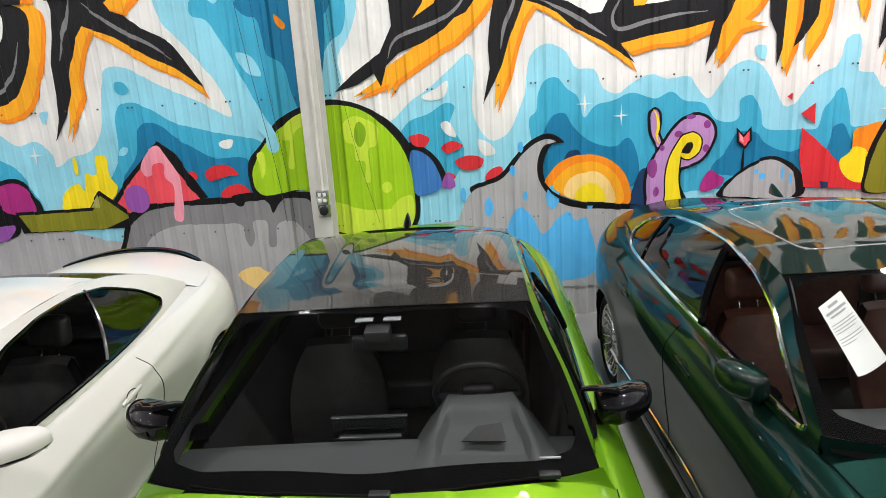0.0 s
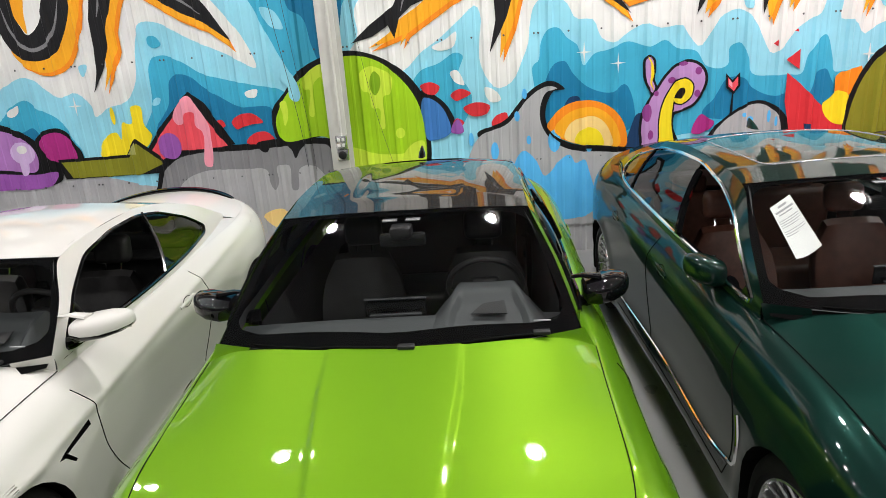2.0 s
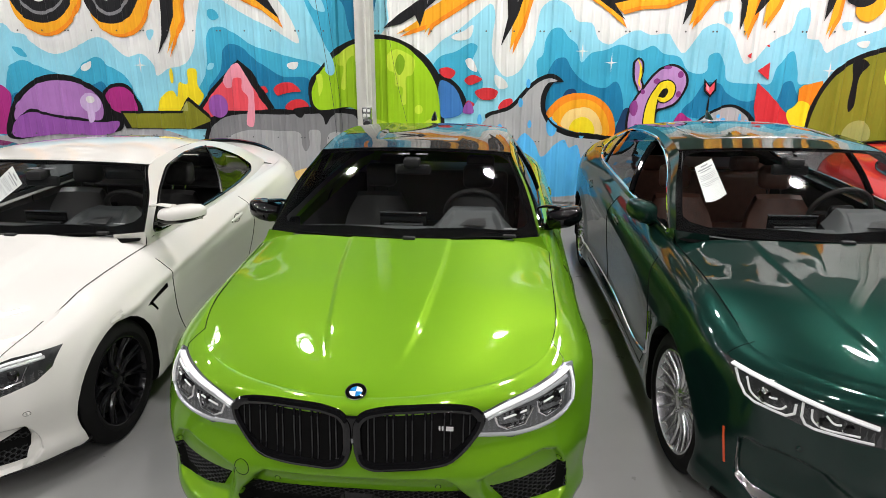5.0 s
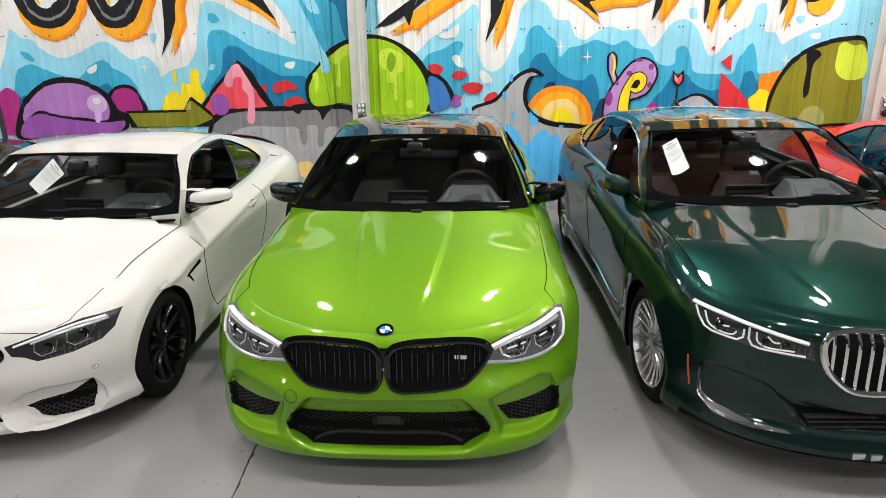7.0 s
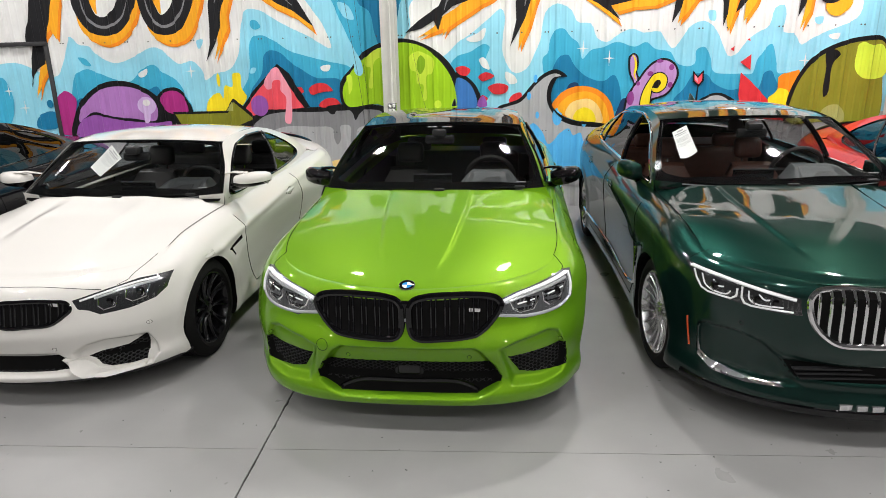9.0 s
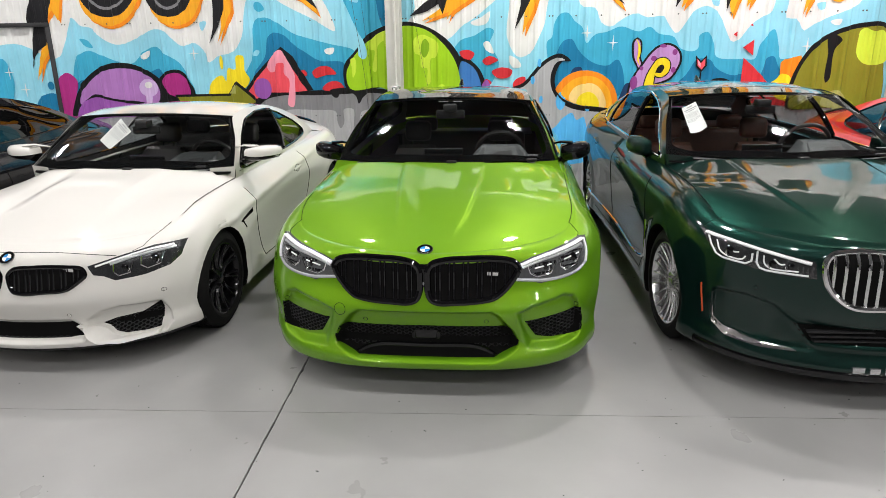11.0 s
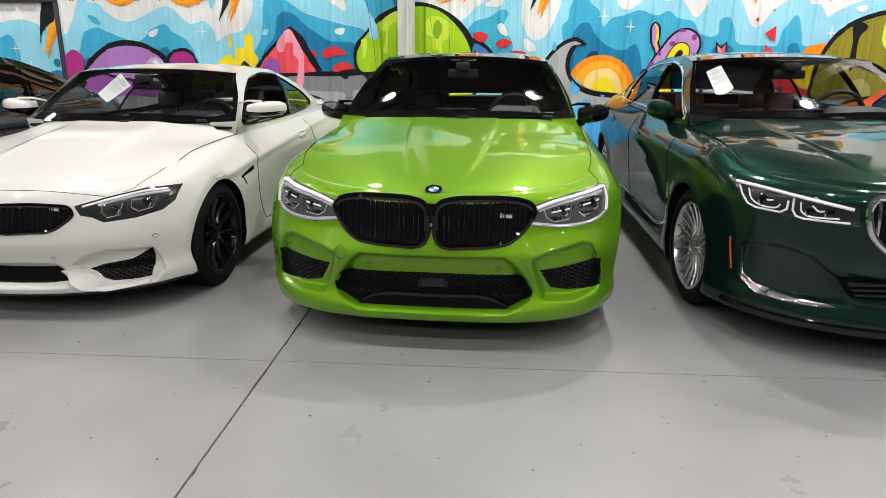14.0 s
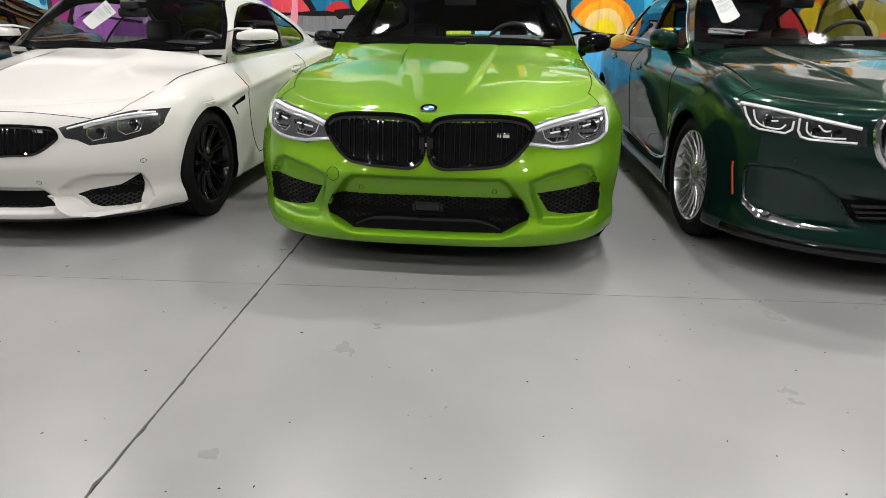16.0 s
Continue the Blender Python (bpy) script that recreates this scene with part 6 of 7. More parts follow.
    liner = loft([arc_row(*r_) for r_ in s["roof"]], 16)
    for v in liner.verts:
        v.co.z -= 0.022
    part("headliner", liner, LINER, car)
    deck = []
    for yc, ye, zc in s["deck"]:
        w, z = edge_at(s, ye)
        deck.append(arc_row(w - 0.003, yc, ye, zc, z + 0.003, 41, 2.2, 2.2))
    part("boot_lid", loft(deck, 14), body_mat, car)
    if s.get("spoiler"):
        yc, ye, zc = s["deck"][-1]
        w, z = edge_at(s, ye)
        p = arc_row(w - .06, yc - .02, ye + .03, zc + .016, z + .018, 31)
        part("boot_spoiler", tube(p, 0.020, 8, flat=1.8, taper=lambda f: 0.5 + 0.5 * math.sin(math.pi * f) ** 0.4), GLOSSBLACK, car, "gloss black lip spoiler")
    # cabin sides
    rail = np.array([(r_[0], r_[2], r_[4]) for r_ in s["screen"]] + [(r_[0], r_[2], r_[4]) for r_ in s["roof"][1:]] + [(r_[0], r_[2], r_[4]) for r_ in s["rear"][1:]])
    ys = np.linspace(rail[0, 1], rail[-1, 1], 70)
    rx, rz = pchip(rail[:, [1, 0]], ys), pchip(rail[:, [1, 2]], ys)
    by = [(rail[0, 1], rail[0, 0]), *s["belt"], (rail[-1, 1], rail[-1, 0])]
    bx = pchip(by, ys)
    bz = np.array([edge_at(s, y)[1] for y in ys]) - 0.005
    bz[0], bz[-1] = min(bz[0], rz[0]), min(bz[-1], rz[-1])
    ym_fill = s["roof"][-2][1]
    for sg in (1, -1):
        grid = []
        for t in np.linspace(0, 1, 16):
            bul = 0.03 * math.sin(math.pi * t)
            grid.append(np.column_stack([sg * (bx + (rx - bx) * t + bul * np.clip((rz - bz) / 0.3, 0, 1)), ys, bz + (rz - bz) * t]))
        side = grid_bm(grid)
        stree = BVHTree.FromBMesh(side)
        D = poly_round(s["window"], 4, 0.2)
        cut(side, D, "x", depth=(-sg * 0.03, 0, 0))
        inner = grid_bm([[(p[0] - sg * 0.028, p[1] + 0.012, p[2]) for p in row] for row in grid])
        cut(inner, D, "x")
        fill = []
        for y, x_, z_ in zip(ys, bx, bz):
            w, z = edge_at(s, y)
            if y > ym_fill and w - x_ > 0.004:
                fill.append([np.array((sg * (x_ - .004), y, z_ + .014)) * (1 - f) + np.array((sg * (w - .001), y, z + .001)) * f for f in np.linspace(0, 1, 5)])
        if len(fill) > 2:
            part("shoulder", grid_bm(fill), body_mat, car)
        part("pillar_lining", inner, LINER, car)
        bmesh.ops.recalc_face_normals(side, faces=side.faces)
        part("cabin_side", side, [s.get("side_paint", body_mat), GLOSSBLACK], car, angle=40)
        if s.get("window_trim"):
            part("window_trim", lay(stree, D, 0.013, 160, True, 0.004, 0.9, "x", sg, seg=8), s["window_trim"], car)
        else:
            part("window_seal", lay(stree, D, 0.011, 140, True, 0.0, 0.8, "x", sg, seg=6), GLOSSBLACK, car)
        for pane in s["panes"] if sg < 0 or True else []:
            y0, y1, shut = pane
            q = [p for p in D]
            bm = patch(q, "x", stree, -0.012, 0.04, sg)
            lean = s.get("lean", 0)
            foot = s["window"][0][1]
            kill = [f for f in bm.faces if not (y0 < f.calc_center_median().y - lean * (f.calc_center_median().z - foot) < y1)]
            bmesh.ops.delete(bm, geom=kill, context="FACES")
            if shut and len(bm.faces):
                part("side_window", bm, s.get("side_glass", SIDEGLASS), car)
            else:
                bm.free()
        for (y0, z0), (y1, z1), wd in s["pillars"]:
            q = on_surface(stree, [(y0 + (y1 - y0) * t, z0 + (z1 - z0) * t) for t in np.linspace(0, 1, 8)], "x", sg, -0.006)
            if len(q) > 2:
                part("pillar", tube(q, wd, 8, flat=1.0, up=(0, 1, 0)), s.get("pillar_mat", GLOSSBLACK), car)
        mirror(car, s, sg)
        c0 = s["window"][0]
        sail = [(c0[0] - .01, c0[1] - .015), (c0[0] + .17, c0[1] - .01), (c0[0] + .13, c0[1] + .075)]
        part("mirror_sail", patch(sail, "x", stree, 0.003, 0.04, sg), GLOSSBLACK, car)
        # door gaps and handles
        for ln_ in s["gaps"]:
            q = on_surface(tree, catmull(ln_, 40), "x", sg, 0.0)
            if len(q) > 3:
                part("panel_gap", tube(q, 0.0035, 4, up=(1, 0, 0)), GAP, car)
        for hy, hz in s["handles"]:
            q = on_surface(tree, [(hy + t * 0.2, hz + 0.012 * t) for t in np.linspace(0, 1, 7)], "x", sg, 0.022)
            hob = new("door_handle")
            hob.parent = car
            part("grip", tube(q, 0.011, 8, flat=1.3, up=(1, 0, 0), taper=lambda f: 0.8 + 0.4 * math.sin(math.pi * f)), body_mat, hob)
            for e in (0, -1):
                part("mount", tube([q[e], q[e] - Vector((sg * 0.035, 0, 0))], 0.011, 8), body_mat, hob)
            cupc = on_surface(tree, [(hy + 0.1 + 0.055 * math.cos(t), hz + 0.006 + 0.03 * math.sin(t)) for t in np.linspace(0, 2 * math.pi, 20, endpoint=False)], "x", sg, 0.001)
            if len(cupc) > 3:
                part("cup", tube(cupc, 0.003, 5, True, up=(1, 0, 0)), GAP, hob)
        for kind, pts, rad in s.get("side_lines", []):
            part(kind, lay(tree, pts, rad, 60, False, 0.003, 1.0, "x", sg), s["side_line_mat"][kind], car)
        headlight(car, s, tree, s["lamp"], sg)
    # nose details
    for spec in s["kidneys"]:
        P, slats, frame_mat, slat_mat, rad = spec
        gr = new("kidney_grille")
        gr.parent = car
        part("backing", patch(shrink(P, 1.03), "y", tree, -0.055, 0.04), MATTBLACK, gr)
        part("frame", lay(tree, P, rad, 90, True, 0.004, 1.2, sharp=False), frame_mat, gr)
        x0, x1 = min(p[0] for p in P), max(p[0] for p in P)
        for k in range(slats):
            x = x0 + (x1 - x0) * (k + 0.75) / (slats + 0.5)
            zz = [z for z in np.linspace(0, 1.2, 240) if inside(P, x, z)]
            if not zz:
                continue
            for dx in s["slat_pair"]:
                q = on_surface(tree, [(x + dx, z) for z in np.linspace(zz[0], zz[-1], 8)], "y", -1, -0.012)
                if len(q) > 3:
                    part("slat", tube(q, s["slat_r"], 6, up=(0, 1, 0), flat=1.0), SLATBLACK if slat_mat is GLOSSBLACK else slat_mat, gr)
        if s.get("grille_badge") and x0 > 0:
            bx_, bz_ = s["grille_badge"]
            q = on_surface(tree, [(bx_, bz_)], "y", -1, 0.0)
            if q:
                for dx, wd in ((-.03, .008), (-.018, .008), (-.002, .03)):
                    part("badge_bar", box_bm(q[0].x + dx, q[0].x + dx + wd, q[0].y - .008, q[0].y, q[0].z - .011, q[0].z + .011, 0.002), CHROME, gr)
    for P, mesh_it in s["grids"]:
        ob = new("air_intake")
        ob.parent = car
        part("backing", patch(shrink(P, 1.03), "y", tree, -0.06, 0.05), MATTBLACK, ob)
        if mesh_it:
            part("mesh", honeycomb(P, tree, mesh_it), SATINBLACK, ob)
    for name, pts, rad, flat_, closed, m in s["ridges"]:
        for sg in ((1, -1) if name != "lip_edge" else (1,)):
            part(name, lay(tree, [(sg * x, z) for x, z in pts], rad, 50, closed, -rad * (0.75 if m is body_mat else 0.35), flat_), m, car)
    for x, z in s["sensors"]:
        for sg in (1, -1):
            q = on_surface(tree, [(sg * x, z)], "y", -1, 0.0)
            if q:
                part("parking_sensor", lathe([(-.003, 0.0), (-.003, .0085), (0.001, .0095), (0.004, .012)], 16, "y", centre=tuple(q[0])), body_mat, car)
                part("sensor_ring", lay(tree, [(sg * x + .011 * math.cos(t), z + .011 * math.sin(t)) for t in np.linspace(0, 6.2832, 16, endpoint=False)], .0015, 24, True, 0.0005, seg=4), GAP, car)
    if s.get("emblem"):
        y = s["emblem"]
        q = on_surface(hood_tree if s["emblem_on"] == "hood" else tree, [(0, y)] if s["emblem_on"] == "hood" else [(0, y)], "z" if s["emblem_on"] == "hood" else "y", 1 if s["emblem_on"] == "hood" else -1, 0.002)
        if q:
            emblem(car, tuple(q[0]), s["emblem_tilt"])
    # wheels
    radius = s.get("wheel_r", 0.345)
    meshes = wheel_meshes(s["wheels"], radius)
    first = None
    for yy in (ya, yb):
        for sg in (1, -1):
            w = new("wheel")
            w.parent = car
            w.matrix_basis = pose(sg * (s["track"]), yy, radius, 12 * (yy > 2) + 7 * sg, 0, (0 if sg > 0 else 180) + (s.get("steer", 0) if yy == ya else 0))
            if first is None:
                first = {k: part(k, bm, m, w) for k, (bm, m) in meshes.items()}
            else:
                for k, o in first.items():
                    c = new(k, o.data)
                    c.parent = w
    part("underbody", box_bm(-.80, .80, .45, ln - .4, .19, .24, 0.01), MATTBLACK, car)
    for yy in (ya, yb):
        for sg in (1, -1):
            part("wheel_well", box_bm(min(sg * .52, sg * .60), max(sg * .52, sg * .60), yy - .36, yy + .36, .2, .70, 0.0), MATTBLACK, car)
    # cabin
    tub = []
    y0, y1 = s["screen"][0][1] + 0.12, s["rear"][-1][1] - 0.15
    for z, g in ((0.32, .70), (0.75, .74), (0.95 * s["zmul"], .74)):
        tub.append([(-g, y0, z), (-g, (y0 + y1) / 2, z), (-g, y1, z), (g, y1, z), (g, (y0 + y1) / 2, z), (g, y0, z)])
    part("cabin_lining", grid_bm(tub, True), CARPET, car)
    part("cabin_floor", box_bm(-.72, .72, y0, y1, .30, .33), CARPET, car)
    part("parcel_shelf", box_bm(-.70, .70, s["rear"][0][1] + .15, y1 + .1, .96 * s["zmul"], .98 * s["zmul"], 0.005), s["leather"], car)
    dash(car, s)
    yd = s["seat_y"]
    for sx in (-.38, .38):
        seat(car, sx, yd + .16, 0.27, s["leather"])
    bench = box_bm(-.62, .62, yd + .85, yd + 1.35, .38, .58, 0.05, seg=3)
    part("rear_bench", bench, s["leather"], car)
    bb = box_bm(-.62, .62, yd + 1.25, yd + 1.40, .5, 1.02, 0.05, seg=3)
    part("rear_backrest", bb, s["leather"], car)
    for sx in (-.38, .38):
        part("rear_headrest", box_bm(sx - .12, sx + .12, yd + 1.28, yd + 1.37, 1.02, 1.15, 0.035, seg=3), s["leather"], car)
    steering(car, 0.38, s["screen"][0][1] + 0.74, 1.02 * s["zmul"])
    rv = s["screen"][-1]
    part("rear_view_mirror", box_bm(-.11, .11, rv[1] - .10, rv[1] - .06, rv[3] - .155, rv[3] - .09, 0.015), SATINBLACK, car)
    part("sensor_box", box_bm(-.05, .05, rv[1] - .16, rv[1] - .06, rv[3] - .10, rv[3] - .045, 0.012), SATINBLACK, car)
    if s.get("notice"):
        nb = new("notice_sheet")
        nb.parent = car
        tl, tr, br, bl = [np.array(on_surface(scr_tree, [q], "z", 1, -0.008)[0]) for q in s["notice"]]
        nn = np.cross(tr - tl, bl - tl)
        nn = nn / np.linalg.norm(nn)
        nn = nn if nn[2] < 0 else -nn

        def sheet(u0, u1, v0, v1, off):
            rows_ = []
            for v in np.linspace(v0, v1, 7):
                f = 0.5 - v
                rows_.append([(tl * (0.5 - u) + tr * (0.5 + u)) * (1 - f) + (bl * (0.5 - u) + br * (0.5 + u)) * f + nn * (-off + 0.02 * (u + .5) * (.5 - u) * 4 * f) for u in np.linspace(u0, u1, 5)])
            return grid_bm(rows_)
        part("paper", sheet(-.5, .5, -.5, .5, 0), PAPER, nb)
        for k, (a, b, v, t) in enumerate(((-.2, .2, .42, .02), (-.4, .4, .34, .018), (-.3, .3, .28, .012), (-.42, .42, .18, .006), (-.42, .40, .14, .006), (-.42, .42, .10, .006), (-.42, .3, .06, .006), (-.42, .42, -.02, .006), (-.42, .42, -.06, .006), (-.42, .1, -.10, .006))):
            part("print_line", sheet(a, b, v - t, v + t, 0.0012), INK, nb)
    fy = s.get("fin")
    if fy:
        fz = s["roof"][-2][3] + 0.004
        fin = []
        for t, h, w in ((0, .0, .012), (.25, .022, .022), (.6, .05, .022), (.9, .062, .012), (1.0, .02, .006)):
            fin.append([(w * math.cos(a), fy + 0.16 * t, fz - 0.01 + h * max(0, math.sin(a)) + 0.0) for a in np.linspace(-.3, math.pi + .3, 13)])
        part("roof_antenna", loft(fin, 14), body_mat if s["name"] != "lime_green_sedan" else GLOSSBLACK, car)
    for sx in (-.055, .055):
        q = on_surface(scr_tree, [(sx, rv[1] - .055)], "z", 1, -0.012)
        if q:
            part("camera_window", box_bm(sx - .035, sx + .035, q[0].y - .03, q[0].y + .01, q[0].z - .006, q[0].z, 0.002), LAMPGREY, car)
    q = on_surface(scr_tree, [(bw - .16, bye + .01)], "z", 1, 0.001)
    if q:
        part("chassis_tag", box_bm(q[0].x - .035, q[0].x + .035, q[0].y - .004, q[0].y + .004, q[0].z - .003, q[0].z + .001), INK, car)
    for extra in s.get("extras", []):
        extra(car, s, tree, hood_tree)
    return car


def dash(car, s):
    """The dashboard with its instrument hood, the recess of the head-up display, and the middle screen."""
    bw, byc, bye, bzc, bze = s["screen"][0]
    z = bzc - 0.035
    ob = new("dashboard")
    ob.parent = car
    rows = [arc_row(bw - .03, byc + .02, bye + .02, z + .012, z + .015, 31), arc_row(bw - .03, byc + .22, bye + .14, z + .012, z + .005, 31), arc_row(bw - .02, byc + .39, bye + .27, z + .008, z - .008, 31),
            arc_row(bw - .02, byc + .43, bye + .31, z - .03, z - .05, 31), arc_row(bw - .02, byc + .47, bye + .40, z - .30, z - .30, 31)]
    part("top_pad", loft(rows, 28), DASH, ob)
    hx = .385
    deck = []
    for f in np.linspace(0, 1, 15):
        y, top = byc + .13 + .42 * f, .012 + .085 * float(smooth01(f * 1.25))
        w = .262 - .105 * f ** 1.1
        row = []
        for u in np.linspace(-1, 1, 41):
            e = float(smooth01((1 - abs(u)) / 0.20))
            hole = float(smooth01(min((0.62 - abs(u) * (0.80 + 0.35 * abs(f - .38))) / 0.10, (f - 0.10) / 0.06, (0.74 - f) / 0.06)))
            row.append((hx + u * (w + .045 * (1 - e)), y + .02 * u * u, z + top * e - 0.030 * hole))
        deck.append(row)
    lip = [[(x, y + .012, zz - .03) for x, y, zz in deck[-1]], [(x, y + .01, z - .09) for x, y, zz in deck[-1]]]
    part("instrument_hood", grid_bm(deck + lip), DASH, ob)
    glass_y, glass_z = byc + .30, z + .048
    tilt = [(hx - .075, glass_y, glass_z), (hx + .085, glass_y - .01, glass_z), (hx + .075, glass_y + .075, glass_z + .026), (hx - .02, glass_y + .06, glass_z + .022)]
    pane = bmesh.new()
    f_ = pane.faces.new([pane.verts.new(p) for p in tilt])
    r_ = bmesh.ops.extrude_face_region(pane, geom=[f_])
    for g in r_["geom"]:
        if isinstance(g, bmesh.types.BMVert):
            g.co.z -= .004
    part("display_glass", pane, SATINBLACK, ob)
    scr = new("middle_screen")
    scr.parent = ob
    part("panel", box_bm(-.19, .10, byc + .44, byc + .455, z - .01, z + .075, 0.006), GLOSSBLACK, scr)
    part("frame_edge", box_bm(-.192, .102, byc + .438, byc + .457, z + .073, z + .079, 0.002), LAMPMID, scr)
    part("ledge", box_bm(-.16, .08, byc + .40, byc + .425, z + .008, z + .017, 0.003), LAMPMID, ob)
    part("speaker_grille", box_bm(-.07, .0, byc + .28, byc + .33, z + .006, z + .015, 0.004), LAMPMID, ob)


def hood_green(x, y):
    """A raised middle with sharp edges, a shallow valley beside it and a soft outer ridge."""
    a = abs(x)
    fade = float(smooth01((y - 0.22) / 0.45) * (1 - 0.55 * smooth01((y - 1.05) / 0.3)))
    inner = float(np.interp(y, (0.2, 0.33, 0.52, 0.80, 1.1, 1.4), (0.125, 0.155, 0.20, 0.235, 0.265, 0.275)))
    ridge = float(np.interp(y, (0.2, 0.3, 0.46, 0.62, 0.74, 0.95, 1.1, 1.4), (0.44, 0.485, 0.58, 0.635, 0.695, 0.73, 0.75, 0.76)))
    if a < inner + 0.012:
        return fade * (0.006 - 0.012 * float(smooth01((a - inner + 0.010) / 0.022)))
    if a < ridge:
        t = (a - inner - 0.012) / (ridge - inner - 0.012)
        return fade * (-0.006 + 0.008 * t + 0.012 * t * (1 - t))
    return fade * 0.002 * (1 - float(smooth01((a - ridge) / 0.08)))


def hood_white(x, y):
    a = abs(x)
    fade = float(smooth01((y - 0.45) / 0.5) * (1 - 0.7 * smooth01((y - 0.95) / 0.35)))
    return fade * (0.028 * float(smooth01((0.40 - a) / 0.13)) - 0.004 * math.exp(-((a - 0.5) / 0.1) ** 2))


def hood_dark(x, y):
    """A raised middle between two sharp creases, and a soft ridge over each fender."""
    a = abs(x)
    fade = float(smooth01((y - 0.22) / 0.35) * (1 - 0.5 * smooth01((y - 1.2) / 0.35)))
    inner = float(np.interp(y, (0.3, 0.40, 0.62, 0.87, 1.12, 1.5), (0.31, 0.335, 0.375, 0.405, 0.425, 0.44)))
    ridge = 0.655 + 0.07 * y
    if a < inner + 0.014:
        return fade * (0.004 - 0.008 * float(smooth01((a - inner + 0.020) / 0.034)))
    if a < ridge:
        t = (a - inner - 0.014) / (ridge - inner - 0.014)
        return fade * (-0.004 + 0.006 * t + 0.012 * t * (1 - t))
    return fade * 0.002 * (1 - float(smooth01((a - ridge) / 0.09)))


NOTICE_W = [(-.225, 1.78), (-.075, 1.65), (-.175, 1.50), (-.305, 1.59)]
NOTICE_D = [(-.59, 2.045), (-.475, 2.10), (-.475, 1.78), (-.602, 1.74)]
KG = [(.0235, .722), (.045, .75), (.10, .766), (.247, .772), (.345, .769), (.431, .757), (.468, .742), (.487, .716), (.480, .687), (.45, .642), (.412, .601), (.368, .572), (.295, .559), (.17, .552), (.07, .552), (.04, .566), (.024, .602), (.02, .667)]
LOWG = [(-.448, .393), (.448, .393), (.486, .325), (.476, .286), (.357, .224), (-.357, .224), (-.476, .286), (-.486, .325)]
SIDEG = [(.533, .416), (.84, .451), (.852, .300), (.80, .289), (.672, .297), (.594, .316)]
LAMPG = [(.482, .736), (.56, .762), (.70, .786), (.828, .805), (.868, .797), (.876, .756), (.875, .677), (.828, .641), (.72, .628), (.607, .621), (.565, .635), (.457, .647)]

CENTREG = [(-.356, .507), (.356, .507), (.398, .481), (.468, .388), (.506, .308), (.49, .266), (.419, .218), (.369, .198), (-.369, .198), (-.419, .218), (-.49, .266), (-.506, .308), (-.468, .388), (-.398, .481)]
POCKETG = [(.474, .490), (.574, .527), (.739, .557), (.799, .537), (.823, .501), (.858, .386), (.855, .286), (.824, .262), (.704, .246), (.545, .256), (.49, .41)]


def green_nose(car, s, tree, hood_tree):
    """The bridge between the grilles, the radar box in the lower intake and the towing cover."""
    q = on_surface(tree, [(0, .70)], "y", -1, 0.0)[0]
    bridge = new("grille_bridge")
    bridge.parent = car
    part("panel", box_bm(-.034, .034, q.y - .004, q.y + .03, .625, .752, 0.008), GLOSSBLACK, bridge)
    part("front_camera", lathe([(0, .009), (-.004, .009), (-.005, .006), (-.003, 0)], 16, "y", centre=(0, q.y - .004, .65)), LAMPGREY, bridge)
    q = on_surface(tree, [(0, .34)], "y", -1, -0.03)[0]
    radar = new("radar_sensor")
    radar.parent = car
    part("frame", box_bm(-.085, .085, q.y - .004, q.y + .03, .298, .384, 0.02, seg=3), SATINBLACK, radar)
    part("cover", box_bm(-.062, .062, q.y - .010, q.y + .02, .308, .374, 0.012, seg=3), GLOSSBLACK, radar)
    ring = on_surface(tree, [(-.453 + .031 * math.cos(t), .495 + .031 * math.sin(t)) for t in np.linspace(0, 2 * math.pi, 32, endpoint=False)], "y", -1, 0.0)
    part("towing_cover_gap", tube(ring, .0016, 4, True, up=(0, 1, 0)), GAP, car)
    part("splitter", loft([arc_row(.78, .085, .40, .150, .155, 41, 3.0), arc_row(.76, .16, .48, .150, .155, 41, 3.0)], 4), GLOSSBLACK, car)


